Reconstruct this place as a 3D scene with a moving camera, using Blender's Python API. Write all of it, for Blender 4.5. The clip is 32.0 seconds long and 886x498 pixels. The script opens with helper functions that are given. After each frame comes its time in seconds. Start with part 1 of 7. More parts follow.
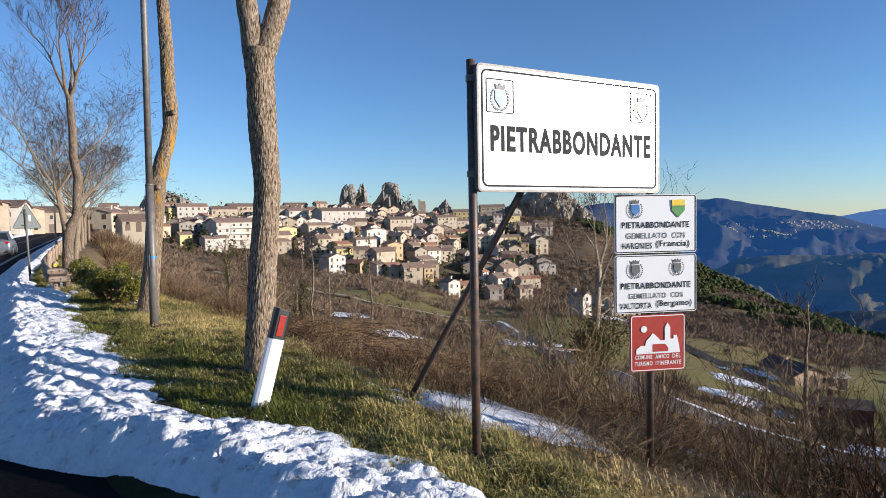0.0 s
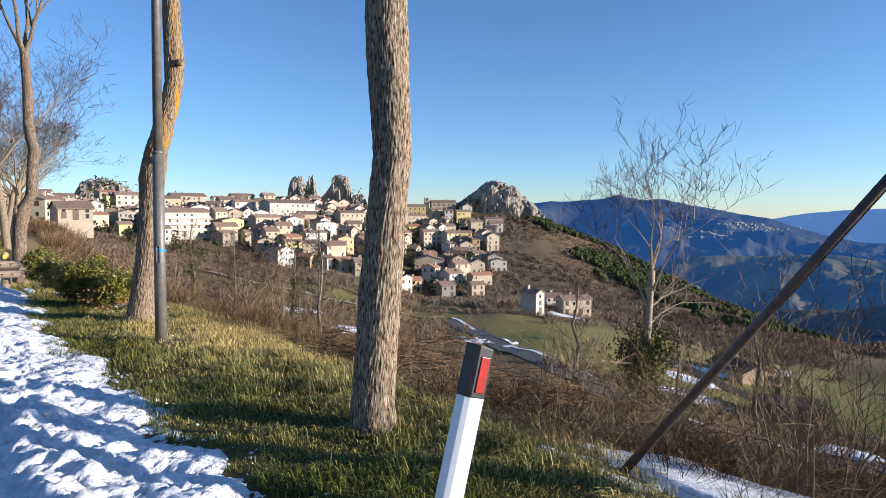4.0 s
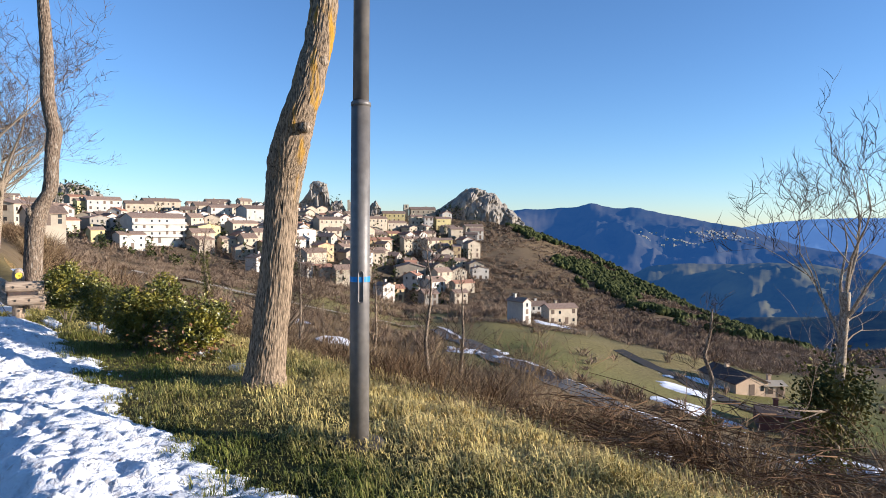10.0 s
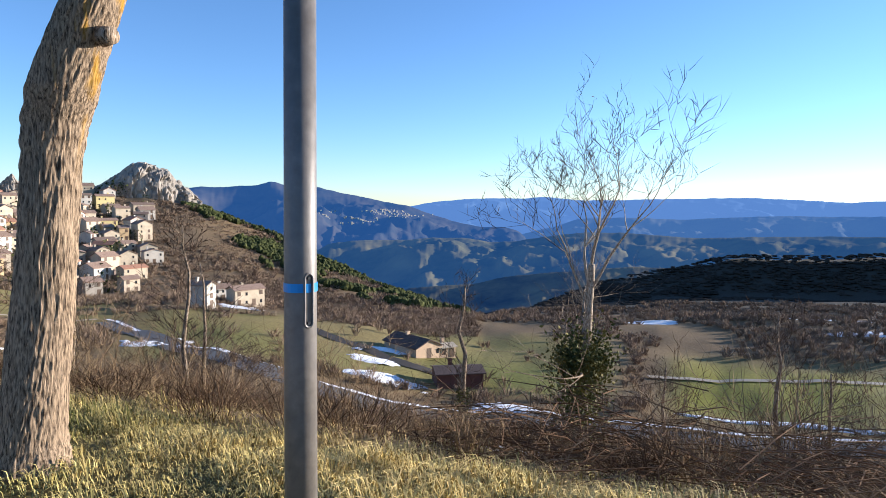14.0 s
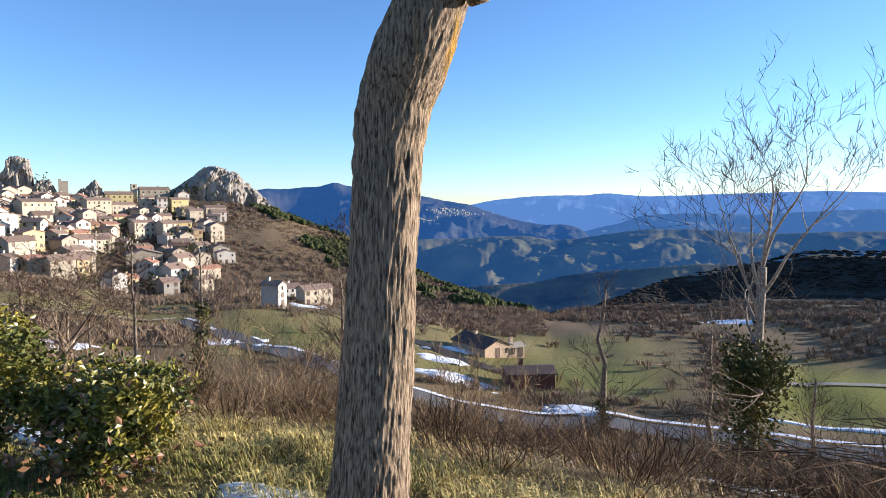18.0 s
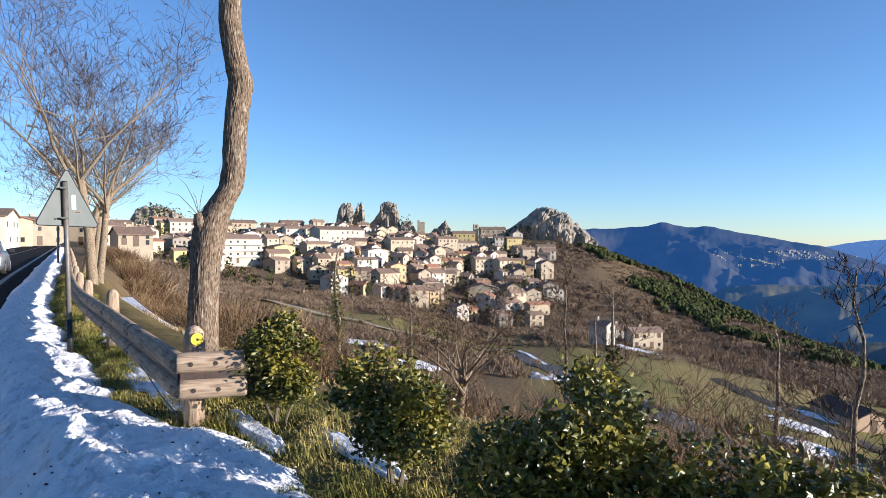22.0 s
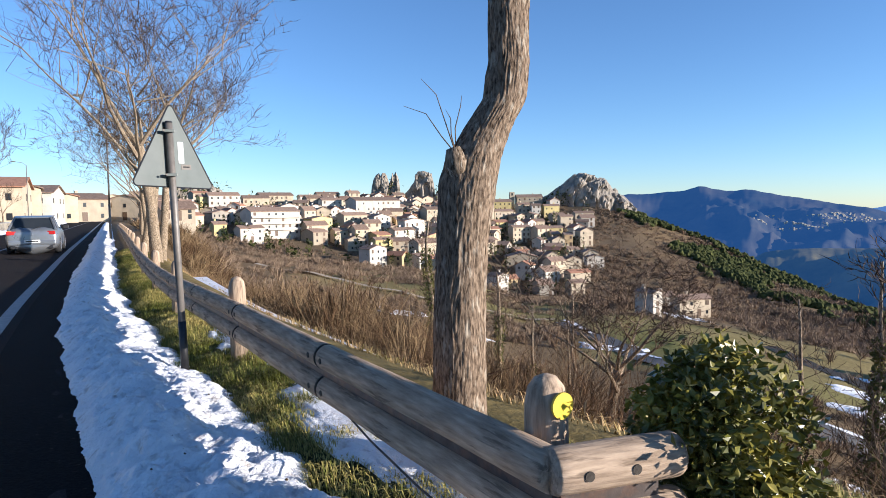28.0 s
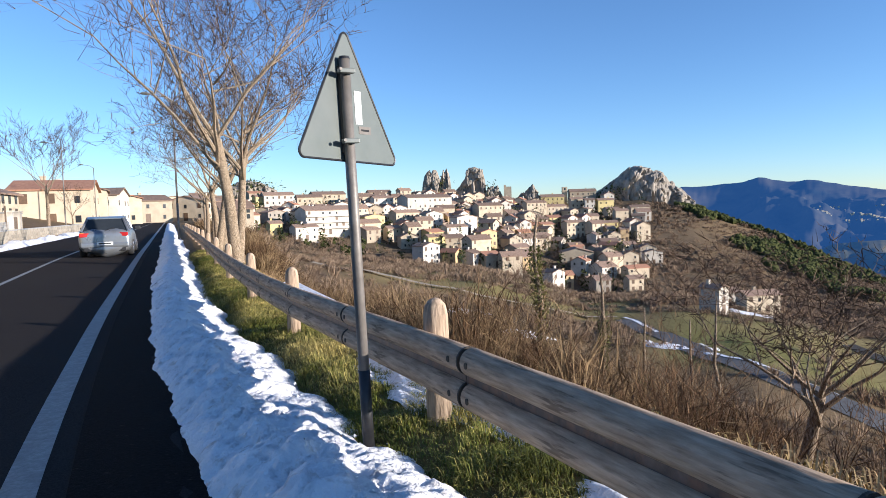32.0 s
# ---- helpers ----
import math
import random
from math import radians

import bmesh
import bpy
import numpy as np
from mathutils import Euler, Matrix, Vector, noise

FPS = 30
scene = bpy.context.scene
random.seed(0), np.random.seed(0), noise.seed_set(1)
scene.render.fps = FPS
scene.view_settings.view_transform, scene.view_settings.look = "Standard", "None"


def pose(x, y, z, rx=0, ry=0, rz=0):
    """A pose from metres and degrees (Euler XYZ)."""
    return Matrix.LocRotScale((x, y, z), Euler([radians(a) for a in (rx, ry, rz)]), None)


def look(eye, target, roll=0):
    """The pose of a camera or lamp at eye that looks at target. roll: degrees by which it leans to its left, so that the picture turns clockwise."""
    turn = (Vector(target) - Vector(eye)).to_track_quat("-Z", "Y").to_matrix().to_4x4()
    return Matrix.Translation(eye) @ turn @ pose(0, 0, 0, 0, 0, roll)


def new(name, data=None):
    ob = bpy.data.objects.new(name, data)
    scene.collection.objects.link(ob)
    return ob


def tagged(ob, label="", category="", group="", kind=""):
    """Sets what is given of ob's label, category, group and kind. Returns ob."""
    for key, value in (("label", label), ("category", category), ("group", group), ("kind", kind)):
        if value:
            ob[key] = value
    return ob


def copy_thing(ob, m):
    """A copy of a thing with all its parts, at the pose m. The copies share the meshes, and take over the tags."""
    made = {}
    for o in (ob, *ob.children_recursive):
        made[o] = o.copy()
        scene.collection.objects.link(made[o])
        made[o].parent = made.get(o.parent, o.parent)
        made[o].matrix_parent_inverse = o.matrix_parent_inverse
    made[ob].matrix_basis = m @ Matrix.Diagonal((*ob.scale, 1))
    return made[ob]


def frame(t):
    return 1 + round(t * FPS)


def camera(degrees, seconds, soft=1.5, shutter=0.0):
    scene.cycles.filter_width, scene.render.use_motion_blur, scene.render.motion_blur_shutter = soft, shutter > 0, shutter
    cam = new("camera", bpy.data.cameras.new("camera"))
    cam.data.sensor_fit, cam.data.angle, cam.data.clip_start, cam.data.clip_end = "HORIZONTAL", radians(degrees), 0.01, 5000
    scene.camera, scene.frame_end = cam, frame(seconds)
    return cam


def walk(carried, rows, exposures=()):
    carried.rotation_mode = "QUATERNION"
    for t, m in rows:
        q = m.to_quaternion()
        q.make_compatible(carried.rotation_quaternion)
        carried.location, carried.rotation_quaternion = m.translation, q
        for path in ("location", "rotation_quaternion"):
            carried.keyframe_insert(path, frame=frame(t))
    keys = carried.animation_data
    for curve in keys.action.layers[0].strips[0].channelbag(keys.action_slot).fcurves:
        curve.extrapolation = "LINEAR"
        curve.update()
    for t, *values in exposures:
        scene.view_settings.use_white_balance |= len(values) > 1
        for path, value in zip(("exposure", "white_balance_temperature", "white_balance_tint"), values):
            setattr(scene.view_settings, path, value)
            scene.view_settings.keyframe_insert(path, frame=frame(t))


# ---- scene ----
cam = camera(69.0, 32.0, 0.65)
PATH = [
    (0, (0.055, 2.012, 1.66), (-0.062, 4.007, 1.569), -1.0),
    (0.5, (-0.067, 2.063, 1.649), (-0.266, 4.051, 1.545), 0.1),
    (1, (-0.353, 2.284, 1.646), (-0.494, 4.278, 1.563), -3.4),
    (1.5, (-0.613, 2.513, 1.644), (-0.67, 4.511, 1.558), -1.3),
    (2, (-0.899, 2.859, 1.641), (-0.893, 4.858, 1.578), 0.3),
    (2.5, (-1.206, 3.174, 1.62), (-1.055, 5.167, 1.545), 0.9),
    (3, (-1.563, 3.45, 1.655), (-1.41, 5.441, 1.533), -1.0),
    (3.5, (-1.822, 3.946, 1.601), (-1.776, 5.943, 1.504), 0.2),
    (5.5, (-2.814, 5.091, 1.554), (-2.744, 7.084, 1.395), 0.8),
    (6, (-3.086, 5.418, 1.567), (-2.948, 7.41, 1.44), 0.4),
    (6.5, (-3.298, 5.762, 1.545), (-3.244, 7.757, 1.412), -1.6),
    (7, (-3.474, 6.013, 1.547), (-3.517, 8.008, 1.41), -1.8),
    (7.5, (-3.767, 6.317, 1.563), (-3.669, 8.311, 1.451), -4.4),
    (8, (-4.012, 6.606, 1.523), (-3.905, 8.599, 1.392), -3.5),
    (8.5, (-4.268, 6.981, 1.53), (-4.154, 8.975, 1.428), -0.9),
    (9, (-4.558, 7.262, 1.522), (-4.423, 9.255, 1.415), -2.2),
    (9.5, (-4.803, 7.558, 1.517), (-4.686, 9.551, 1.409), -1.2),
    (10, (-5.021, 7.845, 1.521), (-4.897, 9.839, 1.437), 0.5),
    (10.5, (-5.293, 8.14, 1.496), (-5.072, 10.127, 1.425), -0.1),
    (11, (-5.556, 8.341, 1.509), (-5.413, 10.333, 1.41), -1.4),
    (11.5, (-5.786, 8.609, 1.512), (-5.638, 10.599, 1.378), -2.2),
    (12, (-5.955, 8.864, 1.472), (-5.651, 10.836, 1.329), 0.3),
    (12.5, (-6.135, 9.112, 1.489), (-5.608, 11.035, 1.323), -0.6),
    (13, (-6.16, 9.365, 1.463), (-5.458, 11.231, 1.299), -1.5),
    (13.5, (-6.149, 9.542, 1.473), (-5.23, 11.313, 1.345), 0.4),
    (15.5, (-6.478, 10.248, 1.459), (-5.31, 11.858, 1.249), 0.1),
    (16, (-6.61, 10.429, 1.452), (-5.47, 12.053, 1.197), -0.4),
    (16.5, (-6.765, 10.615, 1.464), (-5.608, 12.225, 1.203), -0.8),
    (17, (-6.898, 10.838, 1.454), (-5.835, 12.51, 1.18), -1.1),
    (17.5, (-7.028, 11.116, 1.483), (-6.101, 12.876, 1.284), -1.3),
    (18, (-7.211, 11.289, 1.489), (-6.335, 13.081, 1.344), -0.2),
    (18.5, (-7.415, 11.481, 1.505), (-6.6, 13.301, 1.355), -2.2),
    (19, (-7.532, 11.682, 1.5), (-6.866, 13.563, 1.36), -2.1),
    (19.5, (-7.61, 11.908, 1.514), (-7.098, 13.84, 1.43), -0.9),
    (20, (-7.783, 12.053, 1.497), (-7.413, 14.018, 1.439), 0.0),
    (20.5, (-7.925, 12.034, 1.472), (-7.683, 14.018, 1.398), -0.9),
    (21, (-8.097, 12.235, 1.447), (-8.052, 14.234, 1.399), -1.4),
    (21.5, (-8.275, 12.457, 1.451), (-8.397, 14.453, 1.415), 0.8),
    (22, (-8.511, 12.69, 1.442), (-8.588, 14.689, 1.419), 0.3),
    (22.5, (-8.708, 12.876, 1.448), (-8.708, 14.876, 1.424), -0.5),
    (23, (-8.899, 13.109, 1.428), (-8.908, 15.108, 1.392), 0.2),
    (23.5, (-9.105, 13.291, 1.419), (-9.177, 15.288, 1.342), 1.1),
    (24, (-9.338, 13.464, 1.403), (-9.396, 15.452, 1.197), -0.8),
    (24.5, (-9.495, 13.674, 1.381), (-9.629, 15.664, 1.237), -1.6),
    (25, (-9.635, 13.899, 1.408), (-9.813, 15.886, 1.279), 0.7),
    (25.5, (-9.838, 14.108, 1.382), (-9.933, 16.101, 1.243), -0.1),
    (27.5, (-10.616, 15.004, 1.381), (-10.656, 16.999, 1.24), -0.5),
    (28, (-10.772, 15.275, 1.372), (-10.951, 17.264, 1.254), -0.8),
    (28.5, (-10.944, 15.495, 1.371), (-11.385, 17.439, 1.205), 1.3),
    (29, (-11.186, 15.707, 1.349), (-11.777, 17.605, 1.13), 1.0),
    (29.5, (-11.401, 15.952, 1.332), (-11.967, 17.855, 1.092), -0.9),
    (30, (-11.642, 16.288, 1.344), (-12.132, 18.216, 1.138), 1.1),
    (30.5, (-11.897, 16.512, 1.357), (-12.163, 18.49, 1.221), 0.1),
    (31, (-12.132, 16.776, 1.351), (-12.387, 18.75, 1.156), -1.8),
    (31.5, (-12.34, 17.015, 1.353), (-12.735, 18.97, 1.215), -0.6),
    (32, (-12.545, 17.234, 1.331), (-12.876, 19.202, 1.206), -1.7),
]
walk(cam, [(t, look(eye, target, roll)) for t, eye, target, roll in PATH], [(t, e + 0.06, 5600, 14) for t, e in ((0, 0.53), (2, 0.58), (3, 0.68), (6, 0.94), (7, 0.93), (10.5, 0.92), (12, 0.95), (13, 1.15), (17, 1.18), (19, 1.12), (22, 0.9), (24, 0.98), (29, 0.96), (32, 0.98))])

# world, sun
SUN = Vector((0.958, -0.2, 0.176)).normalized()
world = bpy.data.worlds.new("world")
scene.world = world
world.use_nodes = True
wn = world.node_tree.nodes
sky = wn.new("ShaderNodeTexSky")
sky.sky_type = "NISHITA"
sky.sun_disc = False
sky.sun_elevation = math.asin(SUN.z)
sky.sun_rotation = math.atan2(SUN.x, SUN.y)
sky.altitude = 1000
sky.air_density, sky.dust_density, sky.ozone_density = 0.92, 0.1, 3.0
wn["Background"].inputs["Strength"].default_value = 0.104
world.node_tree.links.new(sky.outputs[0], wn["Background"].inputs["Color"])
lamp = bpy.data.lights.new("sun", "SUN")
lamp.energy, lamp.angle, lamp.color = 5.0, radians(0.53), (1.0, 0.86, 0.68)
sun = new("sun", lamp)
sun.matrix_world = look((60, -20, 40), Vector((60, -20, 40)) - SUN)


# ---- mesh and object helpers ----
class M:
    """Vertices and faces gathered for one mesh."""

    def __init__(self):
        self.v, self.f = [], []

    def add(self, v, f):
        n = len(self.v)
        self.v += [tuple(p) for p in v]
        self.f += [tuple(i + n for i in q) for q in f]
        return self

    def box(self, x0, y0, z0, x1, y1, z1):
        return self.add([(x, y, z) for z in (z0, z1) for x, y in ((x0, y0), (x1, y0), (x1, y1), (x0, y1))],
                        [(3, 2, 1, 0), (4, 5, 6, 7), (0, 1, 5, 4), (1, 2, 6, 5), (2, 3, 7, 6), (3, 0, 4, 7)])

    def tube(self, pts, radii, n=6, cap=True):
        pts = [Vector(p) for p in pts]
        side = None
        vs = []
        for i, p in enumerate(pts):
            d = (pts[min(i + 1, len(pts) - 1)] - pts[max(i - 1, 0)]).normalized()
            if side is None:
                side = d.cross(Vector((0.31, 0.2, 0.93)) if abs(d.z) < 0.9 else Vector((1, 0, 0))).normalized()
            side = (side - d * side.dot(d)).normalized()
            up = d.cross(side)
            for k in range(n):
                a = 2 * math.pi * k / n
                vs.append(p + (side * math.cos(a) + up * math.sin(a)) * radii[i])
        fs = [(i * n + k, i * n + (k + 1) % n, (i + 1) * n + (k + 1) % n, (i + 1) * n + k) for i in range(len(pts) - 1) for k in range(n)]
        if cap and n > 3:
            fs += [tuple(range(n - 1, -1, -1)), tuple((len(pts) - 1) * n + k for k in range(n))]
        return self.add(vs, fs)

    def prism(self, poly, y0, y1):
        """A polygon of (x, z) points drawn out from y0 to y1."""
        n = len(poly)
        vs = [(x, y0, z) for x, z in poly] + [(x, y1, z) for x, z in poly]
        return self.add(vs, [tuple(range(n)), tuple(range(2 * n - 1, n - 1, -1))] + [(i, n + i, n + (i + 1) % n, (i + 1) % n) for i in range(n)])

    def moved(self, m):
        self.v = [tuple(m @ Vector(p)) for p in self.v]
        return self


def mesh_of(name, m, material, smooth=False, bevel=0.0):
    me = bpy.data.meshes.new(name)
    me.from_pydata(m.v, [], m.f)
    if bevel:
        bm = bmesh.new()
        bm.from_mesh(me)
        bmesh.ops.recalc_face_normals(bm, faces=bm.faces)
        bmesh.ops.bevel(bm, geom=list(bm.edges), offset=bevel, segments=2, affect="EDGES", profile=0.6)
        bm.to_mesh(me)
        bm.free()
    if smooth:
        me.polygons.foreach_set("use_smooth", [True] * len(me.polygons))
    me.materials.append(material)
    return me


def part(name, m, material, parent, label="", smooth=False, bevel=0.0, at=None):
    ob = new(name, m if isinstance(m, bpy.types.Mesh) else mesh_of(name, m, material, smooth, bevel))
    ob.parent = parent
    if at is not None:
        ob.matrix_basis = at
    if label:
        ob["label"] = label
    return ob


def thing(name, m, label, category, group="", kind=""):
    ob = new(name)
    ob.empty_display_size = 0.1
    ob.matrix_basis = m
    return tagged(ob, label, category, group, kind)


def solid(name, m, material, label, category="", group="", kind="", smooth=False, bevel=0.0, at=None):
    ob = part(name, m, material, None, "", smooth, bevel, at)
    return tagged(ob, label, category, group, kind)


# ---- materials ----
def surf(name, c1, c2, scale=6.0, rough=0.7, bump=0.0, bscale=40.0, metal=0.0, stain=None, sscale=1.5, samount=0.5, vary=0.0, sband=(0.45, 0.62), cband=(0.3, 0.7),
         stretch=(1, 1, 1), coords="Object", attribute="", spec=0.5, detail=6.0, zband=None):
    mat = bpy.data.materials.new(name)
    mat.use_nodes = True
    nt = mat.node_tree
    nd, ln = nt.nodes, nt.links
    b = nd["Principled BSDF"]
    b.inputs["Metallic"].default_value = metal
    b.inputs["Specular IOR Level"].default_value = spec
    tc = nd.new("ShaderNodeTexCoord")
    mp = nd.new("ShaderNodeMapping")
    mp.inputs["Scale"].default_value = stretch
    if coords == "World":
        geo = nd.new("ShaderNodeNewGeometry")
        ln.new(geo.outputs["Position"], mp.inputs["Vector"])
    else:
        ln.new(tc.outputs[coords], mp.inputs["Vector"])

    def noisy(s, det=detail):
        t = nd.new("ShaderNodeTexNoise")
        t.inputs["Scale"].default_value, t.inputs["Detail"].default_value, t.inputs["Roughness"].default_value = s, det, 0.6
        ln.new(mp.outputs[0], t.inputs["Vector"])
        return t.outputs["Fac"]

    def ramp(fac, lo, hi):
        r = nd.new("ShaderNodeMapRange")
        r.inputs["From Min"].default_value, r.inputs["From Max"].default_value = lo, hi
        ln.new(fac, r.inputs["Value"])
        return r.outputs[0]

    def mix(fac, a, c, mode="MIX"):
        x = nd.new("ShaderNodeMix")
        x.data_type, x.blend_type = "RGBA", mode
        if isinstance(fac, float):
            x.inputs[0].default_value = fac
        else:
            ln.new(fac, x.inputs[0])
        for slot, val in ((6, a), (7, c)):
            if isinstance(val, tuple):
                x.inputs[slot].default_value = (*val, 1)
            else:
                ln.new(val, x.inputs[slot])
        return x.outputs[2]

    col = mix(ramp(noisy(scale), *cband), c1, c2)
    if attribute:
        at = nd.new("ShaderNodeAttribute")
        at.attribute_name = attribute
        grain = mix(ramp(noisy(scale), 0.25, 0.75), (0.62, 0.6, 0.58), (1.35, 1.35, 1.3))
        col = mix(1.0, at.outputs["Color"], grain, "MULTIPLY")
    if stain:
        f = nd.new("ShaderNodeMath")
        f.operation = "MULTIPLY"
        ln.new(ramp(noisy(sscale, 4.0), *sband), f.inputs[0])
        f.inputs[1].default_value = samount
        if zband:
            sep = nd.new("ShaderNodeSeparateXYZ")
            ln.new(tc.outputs["Object"], sep.inputs[0])
            ln.new(ramp(sep.outputs["Z"], *zband), f.inputs[1])
        col = mix(f.outputs[0], col, stain)
    if vary:
        oi = nd.new("ShaderNodeObjectInfo")
        hs = nd.new("ShaderNodeHueSaturation")
        m1 = nd.new("ShaderNodeMapRange")
        m1.inputs["To Min"].default_value, m1.inputs["To Max"].default_value = 1 - vary, 1 + vary * 0.6
        ln.new(oi.outputs["Random"], m1.inputs["Value"])
        ln.new(m1.outputs[0], hs.inputs["Value"])
        ln.new(col, hs.inputs["Color"])
        col = hs.outputs[0]
    ln.new(col, b.inputs["Base Color"])
    rr = nd.new("ShaderNodeMapRange")
    rr.inputs["To Min"].default_value, rr.inputs["To Max"].default_value = max(0.02, rough - 0.1), min(1, rough + 0.1)
    ln.new(noisy(scale * 2.3), rr.inputs["Value"])
    ln.new(rr.outputs[0], b.inputs["Roughness"])
    if bump:
        bp = nd.new("ShaderNodeBump")
        bp.inputs["Strength"].default_value = 1.0
        bp.inputs["Distance"].default_value = bump
        ln.new(noisy(bscale), bp.inputs["Height"])
        ln.new(bp.outputs[0], b.inputs["Normal"])
    return mat


ASPHALT = surf("asphalt", (0.018, 0.016, 0.016), (0.05, 0.044, 0.041), 70, 0.92, 0.006, 120, stain=(0.04, 0.036, 0.033), sscale=0.5, samount=0.5, coords="World", spec=0.02)
WETSHADEROAD = surf("wet_shaded_asphalt", (0.004, 0.004, 0.005), (0.012, 0.011, 0.011), 50, 0.8, 0.006, 45, stain=(0.06, 0.05, 0.04), sscale=22, samount=0.5, sband=(0.64, 0.72), coords="World", spec=0.03)
VALLEYROAD = surf("grey_country_asphalt", (0.1, 0.1, 0.1), (0.16, 0.155, 0.15), 2, 0.9, coords="World", spec=0.1)
ROADPAINT = surf("road_paint", (0.3, 0.3, 0.29), (0.17, 0.17, 0.165), 30, 0.6, 0.002, 120, stain=(0.16, 0.16, 0.16), sscale=9, samount=0.6, coords="World")
SNOW = surf("old_snow", (0.8, 0.8, 0.81), (0.94, 0.94, 0.93), 7, 0.6, 0.03, 26, stain=(0.34, 0.26, 0.18), sscale=9, samount=0.65, sband=(0.56, 0.74), coords="World", spec=0.3)
GROUND = surf("ground_cover", (0.5, 0.5, 0.5), (0.5, 0.5, 0.5), 1.6, 0.95, 0.05, 5, coords="World", attribute="cover", spec=0.1, detail=9)
BARK = surf("grey_bark", (0.03, 0.02, 0.012), (0.34, 0.255, 0.17), 70, 0.95, 0.007, 90, cband=(0.36, 0.6), stain=(0.58, 0.51, 0.4), sscale=60, samount=0.55, sband=(0.56, 0.64), stretch=(1, 1, 0.24), spec=0.08, detail=9)
BARK_PALE = surf("pale_bark", (0.06, 0.04, 0.025), (0.42, 0.33, 0.23), 85, 0.95, 0.007, 80, cband=(0.34, 0.6), stain=(0.68, 0.61, 0.48), sscale=32, samount=0.5, sband=(0.5, 0.64), stretch=(1, 1, 0.4), spec=0.08, detail=9)
BARK_TAN = surf("tan_bark", (0.05, 0.034, 0.022), (0.36, 0.275, 0.18), 60, 0.95, 0.007, 80, cband=(0.34, 0.62), stain=(0.55, 0.47, 0.35), sscale=32, samount=0.4, sband=(0.52, 0.64), stretch=(1, 1, 0.4), spec=0.08, detail=9)
BARK_SPECK = surf("speckled_bark", (0.04, 0.027, 0.018), (0.27, 0.2, 0.138), 75, 0.95, 0.006, 80, cband=(0.34, 0.62), stain=(0.52, 0.46, 0.36), sscale=32, samount=0.45, sband=(0.56, 0.66), stretch=(1, 1, 0.3), spec=0.06, detail=9)
# Silhouette darkness is in the twig colour, sunshine in the brush colour below.
TWIG = surf("bare_twig", (0.055, 0.036, 0.024), (0.13, 0.09, 0.06), 3, 0.9, vary=0.3, spec=0.1)
BRUSH = surf("sunny_brush", (0.12, 0.078, 0.04), (0.34, 0.24, 0.13), 0.7, 0.9, vary=0.3, spec=0.05, coords="World")
STEEL = surf("galvanised_steel", (0.13, 0.113, 0.093), (0.215, 0.192, 0.163), 14, 0.5, 0.0008, 60, metal=0.2, stain=(0.14, 0.13, 0.12), sscale=4, samount=0.5)
RUST = surf("brown_painted_steel", (0.055, 0.042, 0.036), (0.12, 0.095, 0.08), 18, 0.5, 0.001, 80, metal=0.3, stain=(0.2, 0.1, 0.055), sscale=11, samount=0.5)
WHITE = surf("white_sheet", (0.78, 0.78, 0.77), (0.84, 0.84, 0.83), 5, 0.24, stain=(0.6, 0.58, 0.53), sscale=2.5, samount=0.25)
TIMBER = surf("weathered_timber", (0.23, 0.165, 0.11), (0.5, 0.38, 0.265), 40, 0.9, 0.006, 70, stain=(0.08, 0.055, 0.037), sscale=26, samount=0.6, sband=(0.57, 0.64), cband=(0.3, 0.65), stretch=(0.12, 1, 1), spec=0.1)
TIMBER_UP = surf("weathered_post_timber", (0.23, 0.165, 0.11), (0.5, 0.38, 0.265), 40, 0.9, 0.006, 70, stain=(0.08, 0.055, 0.037), sscale=26, samount=0.6, sband=(0.57, 0.64), cband=(0.3, 0.65), stretch=(1, 1, 0.12), spec=0.1)
GREYPAINT = surf("grey_green_paint", (0.1, 0.115, 0.102), (0.13, 0.145, 0.13), 6, 0.45, stain=(0.12, 0.13, 0.12), sscale=4, samount=0.4)
BLACK = surf("black_plastic", (0.012, 0.012, 0.013), (0.025, 0.025, 0.026), 20, 0.45)
RED = surf("red_reflector", (0.3, 0.02, 0.012), (0.42, 0.035, 0.02), 30, 0.3)

# ---- plan: u runs along the road, v to its valley side ----
SA, CA = math.sin(radians(37)), math.cos(radians(37))
OX, OY = -7.0, 11.0


def bend(u):
    w = np.asarray(u, float) - 28
    return 0.24 * np.logaddexp(0, w / 3)


def xy(u, v):
    v = v + bend(u)
    return -u * SA + v * CA, u * CA + v * SA


def uv(x, y):
    u = -x * SA + y * CA
    return u, x * CA + y * SA - bend(u)


def at(u, v, z=0.0, turn=0.0):
    x, y = xy(u, v)
    return pose(float(x), float(y), z, 0, 0, 37 + turn)


def step(a, b, x):
    t = np.clip((np.asarray(x, float) - a) / (b - a), 0, 1)
    return t * t * (3 - 2 * t)


def rise(u):
    return -0.1 * step(24, 30, u) + 0.1 * step(34, 50, u)


def wavy(x, y, s, seed=0.0):
    """Smooth pseudo-noise in -1..1 from a few turned sines."""
    r = 0
    for i, (a, k, w) in enumerate(((0.3, 1.0, 0.45), (1.7, 1.9, 0.3), (2.6, 3.3, 0.17), (4.1, 5.9, 0.1))):
        a += seed
        r = r + w * np.sin((x * np.cos(a) + y * np.sin(a)) * k / s + seed * 7 + i) * np.cos((x * np.sin(a) - y * np.cos(a)) * k * 0.8 / s + 1.3 * i + seed * 3)
    return r * 1.6


